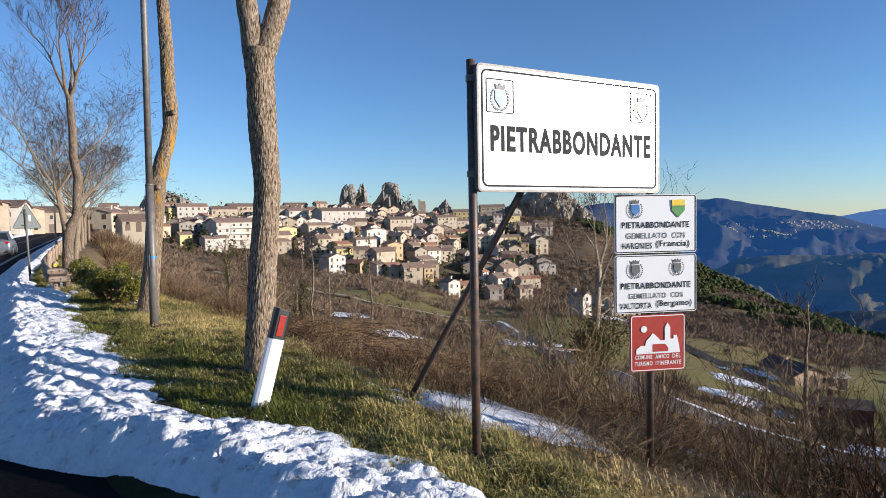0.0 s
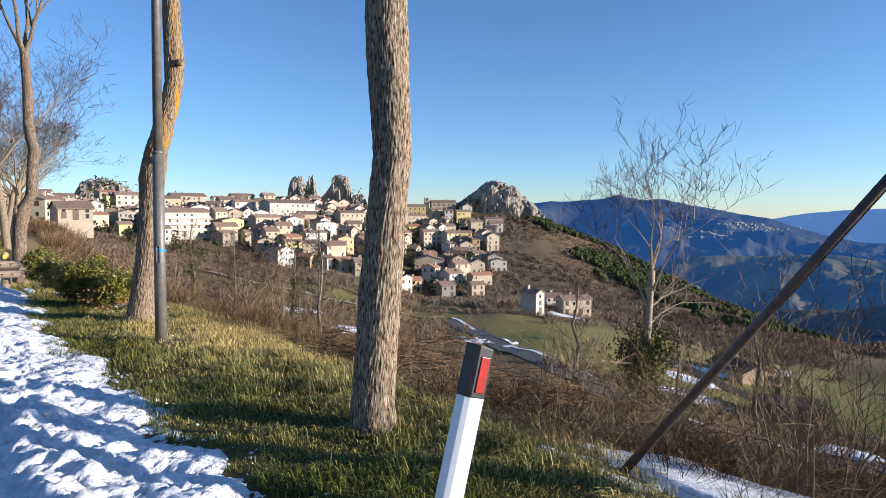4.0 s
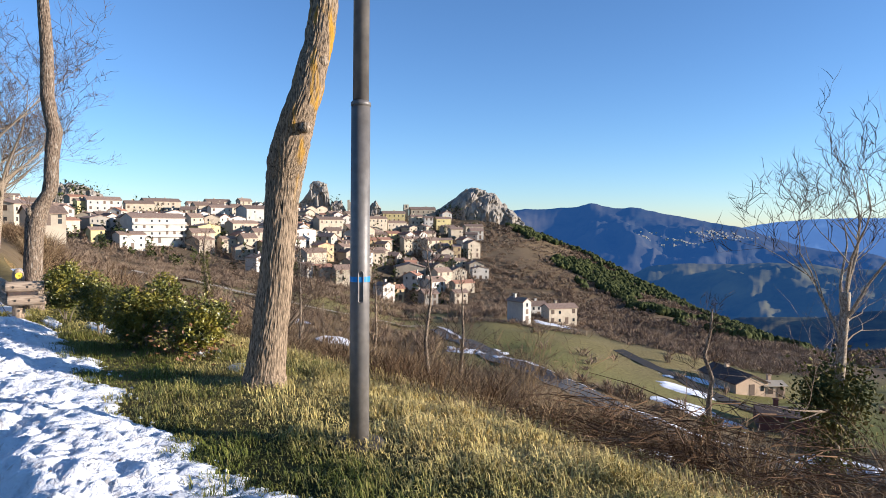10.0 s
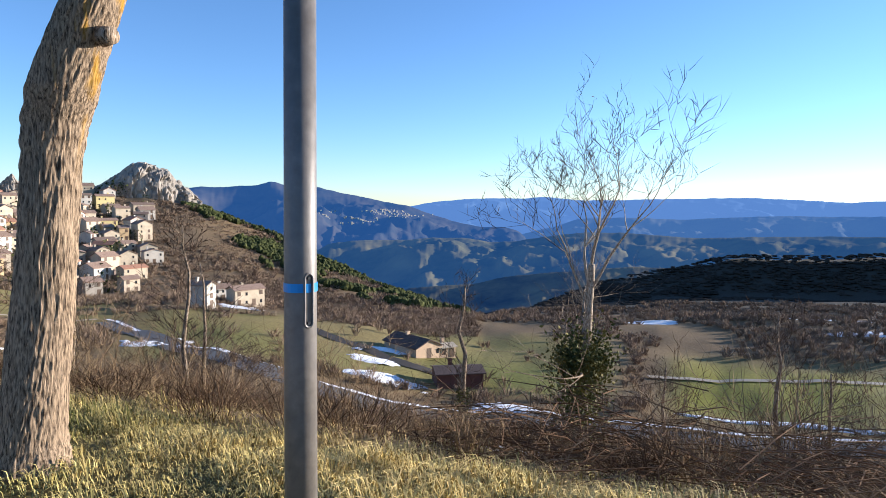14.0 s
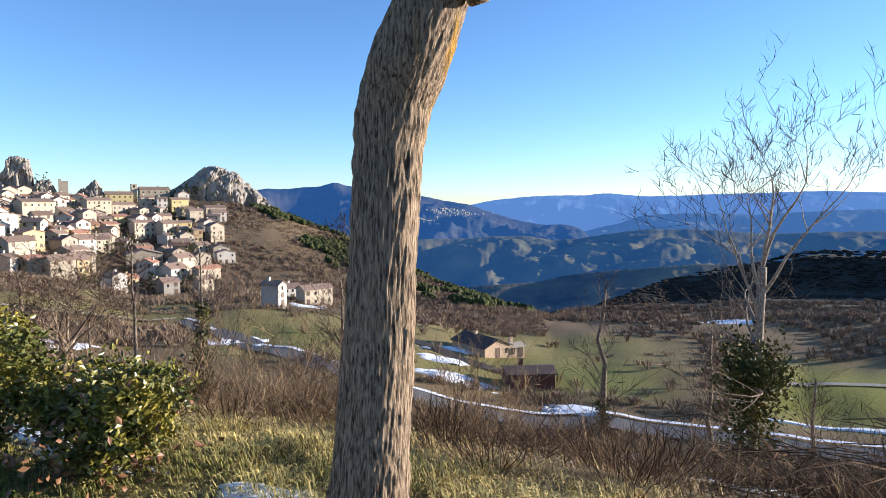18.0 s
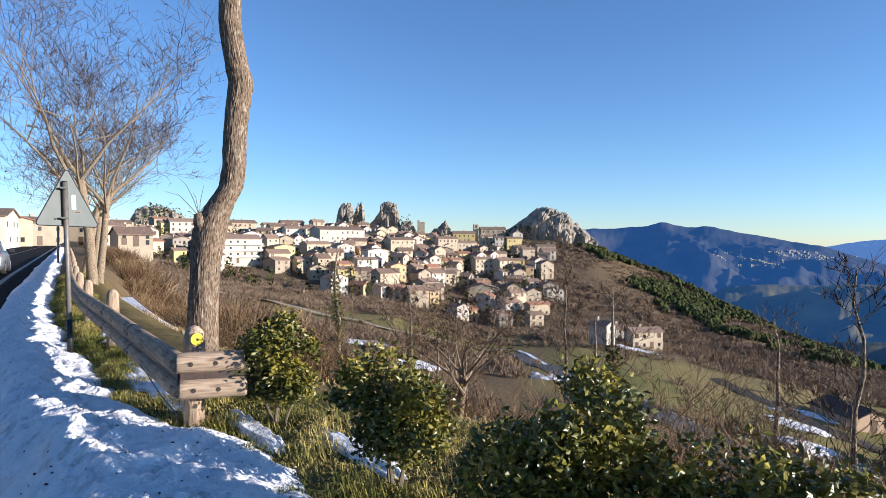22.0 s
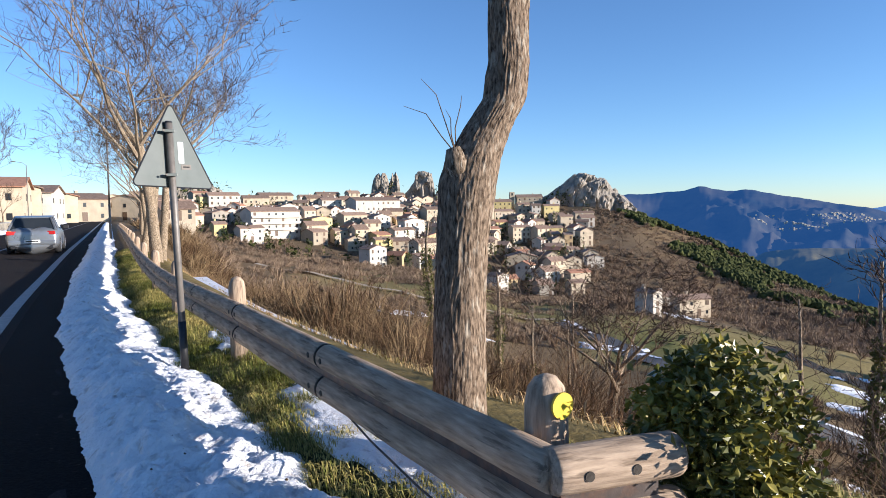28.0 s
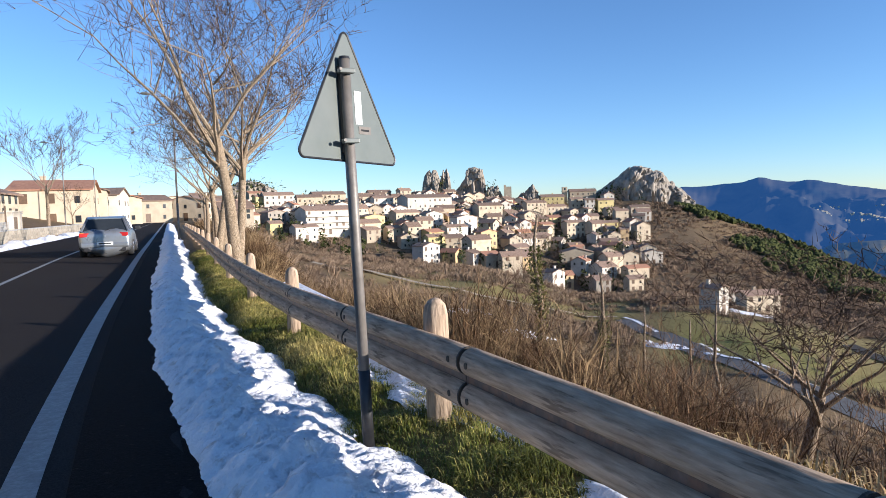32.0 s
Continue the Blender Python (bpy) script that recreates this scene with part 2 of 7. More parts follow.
AZ = (-75, -45, -35, -25, -15, -8, 0, 6, 12, 18, 26, 30, 35, 45, 55, 70, 100)
EL_100 = (-2, -2, -4, -8, -11, -12.5, -13.5, -14, -14.5, -15.5, -17.3, -18, -18.5, -19, -19, -17.8, -16)
EL_160 = (0, -1, -2, -4.5, -6.3, -7.6, -9.8, -10.2, -10.4, -11, -12, -12.6, -13, -13, -13.6, -12.4, -11)
EL_250 = (1, 0, 0, -2.2, -4.3, -5.0, -7.4, -7.4, -8.2, -9.2, -9.9, -10.2, -10.6, -10, -9.4, -8.2, -7)
EL_TOP = (2, 1.2, 0.8, 1.0, 0.7, 0.8, 0.5, 0.7, -1.3, -3.9, -7.7, -9.4, -10.8, -7.0, -4.4, -3.6, -3.2)
D_TOP = (320, 320, 330, 400, 430, 450, 450, 470, 460, 430, 380, 350, 480, 740, 800, 800, 800)
EYE = 1.47


def ground_z(x, y):
    x, y = np.asarray(x, float), np.asarray(y, float)
    u, v = uv(x, y)
    r = np.hypot(x - OX, y - OY)
    az = np.clip(np.degrees(np.arctan2(x - OX, y - OY)), -75, 100)
    tip = np.interp(az, (-45, 0, 15, 35, 70), (-0.4, -0.1, 0.1, 0.35, 0.65))
    az = az - 0.6
    lift = [np.tan(np.radians(np.interp(az, AZ, e) + tip)) for e in (EL_100, EL_160, EL_250, EL_TOP)]
    dt = np.interp(az, AZ, D_TOP)
    zs = [EYE + 100 * lift[0], EYE + 160 * lift[1], EYE + 250 * lift[2], EYE + dt * lift[3]]
    hill = step(33, 41, az)
    fd = dt * (0.6 + 0.26 * hill)
    zf = (zs[2] + (zs[3] - zs[2]) * (fd - 250) / (dt - 250)) * (1 - hill) + hill * (EYE + fd * np.tan(np.radians(np.interp(az, (33, 42, 50, 65, 100), (-10.9, -9.2, -8.0, -6.8, -6)))))
    far = np.where(r < 160, zs[0] + (zs[1] - zs[0]) * (r - 100) / 60,
                   np.where(r < 250, zs[1] + (zs[2] - zs[1]) * (r - 160) / 90, np.where(r < fd, zs[2] + (zf - zs[2]) * (r - 250) / (fd - 250), zf + (zs[3] - zf) * (r - fd) / (dt - fd))))
    far = np.where(r > dt, np.maximum(zs[3] - 0.42 * (r - dt), -230), far)
    # the verge and the slope below it
    base = rise(u)
    edge = 4.0 - 1.2 * step(16, 24, u) - 0.2 * step(23, 26, u)
    d = np.clip(v - edge, 0, None)
    near = base - 0.06 * np.clip(v - 2.6, 0, 2.0) - 0.5 * d * d / (d + 2.2 - 1.8 * step(20, 26, u))
    far = np.where(r < 100, near + (zs[0] - near) * step(15, 100, r) ** 0.9, far)
    z = np.where(r < 15, near, far)
    z = z + wavy(x, y, 9, 0.4) * np.clip((d - 1) * 0.06, 0, 1) * 0.6 + wavy(x, y, 55, 1.1) * np.clip((r - 60) * 0.012, 0, 3.2)
    z = z + wavy(x, y, 0.9, 2.2) * 0.025 * step(2, 2.6, v)
    # the road's corridor, and the bank above it
    left = base + np.clip(-8.4 - v, 0, 30) * 0.2
    flat = np.where(v < -8, left, base - 0.30 * step(1.9, 1.1, v))
    hold = step(4.6 + 16 * step(40, 90, u), 2.4, v) * step(330, 230, u)
    return z * (1 - hold) + flat * hold


def gz(x, y):
    return float(ground_z(x, y))


def cover(x, y, z):
    """Land cover colours: verge grass, scrub, fields, ploughland, woods."""
    u, v = uv(x, y)
    r = np.hypot(x - OX, y - OY)
    az = np.degrees(np.arctan2(x - OX, y - OY))
    n1, n2 = wavy(x, y, 14, 0.7), wavy(x, y, 60, 2.9)
    # Grass floor colour is darkened to deepen the shade between blades.
    grass, straw, scrub = np.array((0.024, 0.029, 0.008)), np.array((0.26, 0.19, 0.075)), np.array((0.15, 0.105, 0.06))
    field, brown, soil = np.array((0.15, 0.155, 0.042)), np.array((0.2, 0.14, 0.075)), np.array((0.12, 0.09, 0.058))
    w = lambda a: a[..., None]
    c = scrub + w(np.clip(0.5 + 0.5 * n1, 0, 1)) * (brown - scrub)
    f = step(106, 118, r) * step(200, 165, r) * step(2, 10, az) * step(50, 40, az) * step(-0.75, -0.3, n2)
    f = np.maximum(f, step(104, 112, r) * step(185, 150, r) * step(50, 54, az) * step(85, 78, az))
    f = np.maximum(f, step(150, 165, r) * step(235, 205, r) * step(-22, -14, az) * step(8, 3, az) * 0.85)
    lush = step(104, 112, r) * step(185, 150, r) * step(50, 54, az) * step(85, 78, az)
    field = field + w(lush) * (np.array((0.19, 0.19, 0.02)) - field)
    c = c + w(f) * (field + w(np.clip(0.55 + 0.6 * wavy(x, y, 22, 1.7), 0, 1)) * (np.array((0.24, 0.19, 0.08)) - field) - c)
    town = step(225, 245, r) * step(520, 480, r) * step(-40, -30, az) * step(14, 8, az)
    c = c + w(town) * (soil - c)
    near = step(5.2, 4.0, v) * step(40, 25, r)
    c = c + w(near) * (grass + w(np.clip(0.4 + 0.6 * wavy(x, y, 1.3, 1.9), 0, 1)) * w(0.55 + 0.4 * step(10, 13, u) * step(19, 17, u)) * (straw - grass) - c)
    edge = np.exp(-((v - 4.5 + 1.3 * step(16, 24, u)) / 0.7) ** 2) * step(40, 25, r)
    c = c + w(edge * 0.7) * (straw - c)
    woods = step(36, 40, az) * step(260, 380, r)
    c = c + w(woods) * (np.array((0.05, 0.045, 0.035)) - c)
    return np.clip(c, 0.01, 1)


def sheet(name, vx, vy, vz, material, colours=None, smooth=True):
    """A grid of rows and columns as one mesh."""
    n, m = vx.shape
    me = bpy.data.meshes.new(name)
    k = np.arange(n * m).reshape(n, m)
    q = np.stack([k[:-1, :-1], k[:-1, 1:], k[1:, 1:], k[1:, :-1]], -1).reshape(-1, 4)
    me.vertices.add(n * m)
    me.vertices.foreach_set("co", np.stack([vx, vy, vz], -1).astype(np.float32).ravel())
    me.loops.add(q.size)
    me.loops.foreach_set("vertex_index", q.astype(np.int32).ravel())
    me.polygons.add(len(q))
    me.polygons.foreach_set("loop_start", np.arange(0, q.size, 4, dtype=np.int32))
    me.update(calc_edges=True)
    me.polygons.foreach_set("use_smooth", [smooth] * len(q))
    if colours is not None:
        a = me.attributes.new("cover", "FLOAT_COLOR", "POINT")
        a.data.foreach_set("color", np.concatenate([colours, np.ones((*colours.shape[:-1], 1))], -1).astype(np.float32).ravel())
    me.materials.append(material)
    return me


# the ground, one sheet to the horizon
angles = np.radians(np.concatenate([np.arange(-76, 101, 0.3), np.arange(104, 284.1, 4)]))
radii = np.concatenate([[0.01], 0.4 * 1.045 ** np.arange(0, 214)])
ga, gr = np.meshgrid(angles, radii)
gx, gy = OX + gr * np.sin(ga), OY + gr * np.cos(ga)
gzz = ground_z(gx, gy)
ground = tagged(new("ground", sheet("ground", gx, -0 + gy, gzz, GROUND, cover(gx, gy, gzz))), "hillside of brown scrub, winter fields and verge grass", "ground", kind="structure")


def strip(name, u0, u1, du, v0, v1, dv, dz, material, label, category, kind="structure"):
    us, vs = np.arange(u0, u1 + du / 2, du), np.arange(v0, v1 + dv / 2, dv)
    b, a = np.meshgrid(vs, us)
    px, py = xy(a, b)
    return tagged(new(name, sheet(name, px, py, rise(a) + dz(a, b), material)), label, category, kind=kind)


strip("road", -40, 260, 1.0, -6.6, 0.8, 0.2, lambda a, b: -0.04 - 0.02 * np.abs(b + 2.9) / 3 - 0.2 * (b > 0.75), ASPHALT, "grey asphalt road with a dark shoulder", "road")
# This strip carries the shade of bank and rail in its black colour.
strip("road_shoulder", 10, 60, 0.25, 0.02, 0.86, 0.06, lambda a, b: -0.049 - 0.012 * step(0.35, 0.6, b) * (1 + wavy(a, b, 0.3, 1.0)) - 0.1 * (b > 0.82), WETSHADEROAD, "damp crumbling shoulder of the road, blackened with the bank and rail shade", "road")
strip("lay_by", -2, 10, 0.25, 0.02, 2.5, 0.08, lambda a, b: -0.047 - 0.05 * step(5.5, 8.0, a) * step(0.8, 1.2, b) + 0.008 * wavy(a, b, 0.4, 1.0) - 0.1 * (b > 2.4), WETSHADEROAD, "wet black lay-by in front of the town sign", "road")
strip("edge_line", 24.7, 260, 0.9, -0.3, -0.12, 0.06, lambda a, b: -0.054 + 0 * a, ROADPAINT, "worn white edge line on the road", "road marking")
strip("centre_line", -40, 260, 1.0, -2.86, -2.74, 0.06, lambda a, b: -0.034 + 0 * a, ROADPAINT, "worn white centre line on the road", "road marking")


def bank_edge(a):
    return np.interp(a, (5, 6.1, 7.0, 7.5, 8.5, 11, 14.4, 17.2, 19.1, 20, 21.4, 24, 26.5, 28, 31, 40), (3.6, 3.4, 3.1, 2.9, 2.76, 2.6, 2.38, 2.5, 2.52, 2.32, 1.86, 1.84, 1.66, 1.54, 1.46, 1.34))


def bank(a, b):
    """The ploughed snow bank's height."""
    lo = np.interp(a, (4.5, 5.7, 6.4, 7.0, 7.5, 9, 17, 19.8, 20.5, 22, 24, 26.7, 28.7, 32.5, 40), (2.4, 2.0, 1.7, 1.3, 1.0, 0.95, 0.85, 0.8, 0.7, 0.67, 0.58, 0.55, 0.5, 0.44, 0.4)) + 0.07 * wavy(a, b * 0, 1.7, 0.2) + 0.035 * wavy(a, b * 0, 0.3, 1.2)
    hi = bank_edge(a) + 0.16 * wavy(a, b * 0, 1.3, 1.2) + 0.12 * wavy(a, b, 0.3, 2.0)
    crown = np.clip((b - lo) / 0.4, 0, 1) ** 0.6 * np.clip((hi - b) / np.maximum(hi - lo - 0.4, 0.3), 0, 1) ** 0.55
    lumps = 0.05 * wavy(a, b, 0.7, 5.2) + 0.05 * wavy(a, b, 0.23, 0.9)
    if a.size < 500000 and a[1, 0] - a[0, 0] < 0.05:
        fine = np.array([noise.noise((p, q, 0.0)) * 0.5 - abs(noise.noise((1.9 * p, 1.9 * q, 3.0))) * 0.9 - abs(noise.noise((4.3 * p, 4.3 * q, 7.0))) * 0.45 + 0.25 for p, q in zip(a.ravel() * 5.2, b.ravel() * 6.5)]).reshape(a.shape)
        lumps = lumps + 0.12 * fine
    pile = 0.15 * np.exp(-((a - 19.4) / 1.1) ** 2) + 0.1 * np.exp(-((a - 6.0) / 1.2) ** 2)
    return -0.14 + crown * (0.31 + lumps + pile)


BANK = strip("snow_bank", -1, 36, 0.027, 0.36, 3.5, 0.034, bank, SNOW, "dirty ploughed snow bank along the road edge", "snow", "stuff")

strip("snow_bank", 36, 150, 0.15, 0.36, 2.0, 0.1, bank, SNOW, "thin snow along the far road edge", "snow", "stuff")
strip("snow_bank", 20, 170, 0.15, -7.6, -6.2, 0.1, lambda a, b: -0.1 + 0.32 * step(-6.2, -6.9, b) * (0.7 + 0.4 * wavy(a, b, 0.6, 0.3)) * step(-7.6, -7.3, b), SNOW, "ploughed snow along the far kerb", "snow", "stuff")
us = np.linspace(20.9, 24.75, 30)
cx = -0.22 + 0.62 * np.clip((24.75 - us) / 3.1, 0, 2.2)
b, a = np.stack([cx - 0.095, cx + 0.095], 1), np.stack([us, us], 1)
px, py = xy(a, b)
tagged(new("splay_line", sheet("splay_line", px, py, 0 * px - 0.0435, ROADPAINT)), "white edge line splaying to the verge", "road marking", kind="structure")

us = np.linspace(12.0, 23.65, 30)
b, a = np.stack([0 * us - 0.46, 0 * us - 0.28], 1), np.stack([us, us], 1)
px, py = xy(a, b)
tagged(new("edge_line", sheet("edge_line", px, py, 0 * px - 0.0505, ROADPAINT)), "worn white edge line set back from the verge", "road marking", kind="structure")
# crumbs of ploughed snow
r = random.Random(3)
m = M()
for k in range(620):
    u, s = r.uniform(2, 34), 0.006 + 0.02 * r.random() ** 2
    v = float(bank_edge(u)) + r.gauss(-0.24, 0.06) if k % 3 else 1.0 + abs(r.gauss(0, 0.06)) - 0.3 * (u > 21)
    x, y = (float(c) for c in xy(u, v))
    c = Vector((x, y, max(gz(x, y), -0.05) + s * 0.3))
    vs = [c + Vector((sx, sy, sz)) * s * r.uniform(0.7, 1.2) for sx, sy, sz in ((1, 0, 0), (-1, 0, 0), (0, 1, 0), (0, -1, 0), (0, 0, 0.8), (0, 0, -0.8))]
    m.add(vs, [(0, 2, 4), (2, 1, 4), (1, 3, 4), (3, 0, 4), (2, 0, 5), (1, 2, 5), (3, 1, 5), (0, 3, 5)])
solid("snow_crumbs", m, SNOW, "crumbs of ploughed snow on the verge", "snow", kind="stuff")

# grit and dead leaf on the dirty crest of the bank
r = random.Random(9)
co = np.empty(len(BANK.data.vertices) * 3, np.float32)
BANK.data.vertices.foreach_get("co", co)
co = co.reshape(-1, 3)
bu = uv(co[:, 0], co[:, 1])[0]
crest = np.flatnonzero((co[:, 2] > 0.06) & (bu > 3) & (bu < 27))
mound = np.flatnonzero((co[:, 2] > 0.06) & (bu > 18.2) & (bu < 20.8))
GRIT = surf("dark_grit", (0.02, 0.015, 0.01), (0.14, 0.09, 0.05), 30, 0.9, vary=0.4, spec=0.1)
m = M()
for k in range(900):
    c = Vector(co[(crest if k < 480 else mound)[r.randrange(len(crest if k < 480 else mound))]].tolist())
    e = 0.002 + 0.009 * r.random() ** 6
    vs = [c + Vector((sx * r.uniform(0.6, 1.5), sy * r.uniform(0.6, 1.5), sz)) * e for sx, sy, sz in ((1, 0, 0.3), (-1, 0, 0.2), (0, 1, 0.3), (0, -1, 0.3), (0, 0, 1.0), (0, 0, -0.8))]
    m.add(vs, [(0, 2, 4), (2, 1, 4), (1, 3, 4), (3, 0, 4), (2, 0, 5), (1, 2, 5), (3, 1, 5), (0, 3, 5)])
solid("grit", m, GRIT, "dark grit and crumbs of soil on the snow", "grit", kind="stuff")

# ---- near things ----
YELLOW = surf("yellow_disc", (0.75, 0.5, 0.02), (0.8, 0.58, 0.05), 20, 0.4)
INK = surf("black_ink", (0.015, 0.015, 0.016), (0.03, 0.03, 0.03), 10, 0.7, spec=0.2)
REDSHEET = surf("red_sheet", (0.33, 0.03, 0.02), (0.4, 0.045, 0.03), 8, 0.4)
BLUE = surf("blue_ink", (0.05, 0.16, 0.42), (0.08, 0.22, 0.5), 10, 0.4)
GREEN = surf("green_ink", (0.08, 0.24, 0.06), (0.12, 0.3, 0.08), 10, 0.4)
GREYINK = surf("grey_ink", (0.09, 0.09, 0.085), (0.14, 0.14, 0.13), 10, 0.5)
TAPE = surf("blue_tape", (0.02, 0.2, 0.5), (0.03, 0.26, 0.6), 10, 0.4)
MUD = surf("mud", (0.03, 0.024, 0.018), (0.06, 0.048, 0.035), 12, 0.9, 0.01, 30)
LICHEN = surf("lichen_bark", (0.05, 0.034, 0.022), (0.36, 0.265, 0.17), 95, 0.95, 0.007, 90, cband=(0.36, 0.6), stain=(0.4, 0.22, 0.03), sscale=7, samount=0.8, sband=(0.56, 0.66), stretch=(1, 1, 0.13), spec=0.1, detail=8, zband=(1.5, 2.3))
CONCRETE = surf("concrete", (0.3, 0.29, 0.27), (0.42, 0.41, 0.38), 5, 0.85, 0.004, 40, stain=(0.2, 0.19, 0.17), sscale=1.2, samount=0.5)


def lettering(text, width, height, bold=0.0):
    """Flat raised letters, centred, fitted to a width and a capital height, in the x-z plane facing -y."""
    cu = bpy.data.curves.new("letters", "FONT")
    cu.body, cu.align_x, cu.offset, cu.extrude, cu.resolution_u = text, "CENTER", bold, 0.0, 3
    cu.space_character = 1.16
    ob = bpy.data.objects.new("letters", cu)
    me = bpy.data.meshes.new_from_object(ob)
    bpy.data.objects.remove(ob)
    co = np.array([v.co[:] for v in me.vertices])
    lo, hi = co.min(0), co.max(0)
    m = M()
    for x, y, z in co:
        m.v.append(((x - (lo[0] + hi[0]) / 2) / (hi[0] - lo[0]) * width, 0.0, (y - lo[1]) / 0.69 * height * 0.97))
    m.f = [tuple(p.vertices) for p in me.polygons]
    bpy.data.meshes.remove(me)
    return m


def ring(w, h, r, t, y0, y1, n=6):
    """A rounded rectangular border of width t."""
    def loop(a, b, c):
        return [(sx * (a - c) + c * math.cos(q), sz * (b - c) + c * math.sin(q)) for sx, sz, q0 in ((1, 1, 0), (-1, 1, 90), (-1, -1, 180), (1, -1, 270))
                for q in [radians(q0 + 90 * k / n) for k in range(n + 1)]]
    o, i = loop(w / 2, h / 2, r), loop(w / 2 - t, h / 2 - t, max(r - t, 0.003))
    k = len(o)
    m = M()
    vs = [(x, y, z) for y in (y0, y1) for lp in (o, i) for x, z in lp]
    fs = []
    for j in range(k):
        q = (j + 1) % k
        fs += [(j, q, k + q, k + j), (2 * k + q, 2 * k + j, 3 * k + j, 3 * k + q), (j, 2 * k + j, 2 * k + q, q), (k + j, k + q, 3 * k + q, 3 * k + j)]
    return m.add(vs, fs)


def plate(w, h, r, y0, y1, n=6):
    pts = [(sx * (w / 2 - r) + r * math.cos(radians(q0 + 90 * k / n)), sz * (h / 2 - r) + r * math.sin(radians(q0 + 90 * k / n)))
           for sx, sz, q0 in ((1, 1, 0), (-1, 1, 90), (-1, -1, 180), (1, -1, 270)) for k in range(n + 1)]
    return M().prism(pts, y0, y1)


def crest(parent, x, z, s, colour, shield=True):
    """A small coat of arms as plain shapes: shield, crown, wreath."""
    b = part("shield", M().prism([(-0.3 * s, 0.35 * s), (-0.3 * s, -0.1 * s), (0, -0.45 * s), (0.3 * s, -0.1 * s), (0.3 * s, 0.35 * s)], -0.003, 0), colour, parent, at=pose(x, -0.024, z))
    part("crown", M().prism([(-0.25 * s, 0), (-0.3 * s, 0.25 * s), (-0.1 * s, 0.15 * s), (0, 0.3 * s), (0.1 * s, 0.15 * s), (0.3 * s, 0.25 * s), (0.25 * s, 0)], -0.003, 0), GREYINK, parent, at=pose(x, -0.024, z + 0.42 * s))
    m = M()
    for k in range(9):
        for sg in (-1, 1):
            a = radians(-80 + 15 * k)
            cx, cz = sg * 0.48 * s * math.cos(a), 0.55 * s * math.sin(a)
            m.add([(cx, -0.003, cz - 0.08 * s), (cx + sg * 0.1 * s, -0.003, cz), (cx, -0.003, cz + 0.08 * s), (cx - sg * 0.04 * s, -0.003, cz)], [(0, 1, 2, 3)])
    part("wreath", m, GREYINK, parent, at=pose(x, -0.024, z))["kind"] = "stuff"
    return b


def town_sign():
    t = thing("town_sign", at(5.165, 4.915, 0, -3.5) @ pose(-0.03, 0, 0), "white town name sign with black border on rusty brown posts", "road sign")
    W, H, zc = 1.81, 0.885, 2.3
    board = part("board", plate(W, H, 0.03, -0.02, 0.02).moved(pose(0, 0, zc)), WHITE, t, "white reflective sheet")
    part("rim", ring(W + 0.012, H + 0.012, 0.035, 0.016, -0.022, 0.024).moved(pose(0, 0, zc)), STEEL, t)
    part("border", ring(W - 0.06, H - 0.06, 0.05, 0.013, -0.0225, -0.019).moved(pose(0, 0, zc)), INK, t, "black border line")
    part("lettering", lettering("PIETRABBONDANTE", 1.6, 0.172, 0.035).moved(pose(0, -0.0235, 2.138)), INK, t, "black capitals PIETRABBONDANTE")
    for x, z, c in ((-0.715, 2.53, BLUE), (0.695, 2.545, YELLOW)):
        part("emblem_frame", ring(0.24, 0.24, 0.015, 0.007, -0.023, -0.02).moved(pose(x, 0, z)), INK, t)
        crest(t, x, z - 0.015, 0.15, c)
    for x, z0, z1, y in ((-0.91, -0.3, 2.77, 0.055), (0.872, -0.6, 2.05, 0.05)):
        part("post", M().tube([(x, y, z0), (x + 0.004, y, (z0 + z1) / 2), (x, y, z1)], [0.032] * 3, 16), RUST, t, "rusty brown steel post", smooth=True)
        part("post_cap", M().tube([(x, y, z1), (x, y, z1 + 0.012)], [0.034, 0.03], 16), RUST, t)
    part("brace", M().tube([(-0.43, 2.5, -0.65), (0.1, 0.1, 2.66)], [0.03, 0.03], 14), RUST, t, "dark diagonal brace", smooth=True)
    for z in (1.98, 2.65):
        part("cross_bar", M().box(-0.9, 0.022, z - 0.02, 0.9, 0.05, z + 0.02), STEEL, t, bevel=0.003)
        for x in (-0.91, 0.872):
            part("clamp", M().tube([(x, 0.055, z - 0.022), (x, 0.055, z + 0.022)], [0.038, 0.038], 14), STEEL, t)


def small_sign(name, x, z, w, h, material, label):
    t = thing(name, at(5.165, 4.915, 0, -3.5) @ pose(x, -0.005, z, 0, 0, -20), label, "road sign", "plates on the sign post")
    part("board", plate(w, h, 0.02, -0.018, 0.0), material, t)
    part("border", ring(w - 0.012, h - 0.012, 0.018, 0.007, -0.0205, -0.017), INK if material is WHITE else WHITE, t)
    for zz in (-h / 3, h / 3):
        part("clamp", M().tube([(-0.01, 0.05, zz - 0.02), (-0.01, 0.05, zz + 0.02)], [0.042, 0.042], 12), STEEL, t)
    return t


def text(t, s, x, z, w, h, material, bold=0.0):
    """One line of writing, word by word, centred on x."""
    words_ = s.split()
    total = len(s)
    x0 = x - w / 2
    for word in words_:
        ww = w * (len(word) - 0.15) / total
        part("word", lettering(word, ww, h, bold + 0.004).moved(pose(x0 + ww / 2, -0.0225, z)), material, t)
        x0 += w * (len(word) + 1) / total


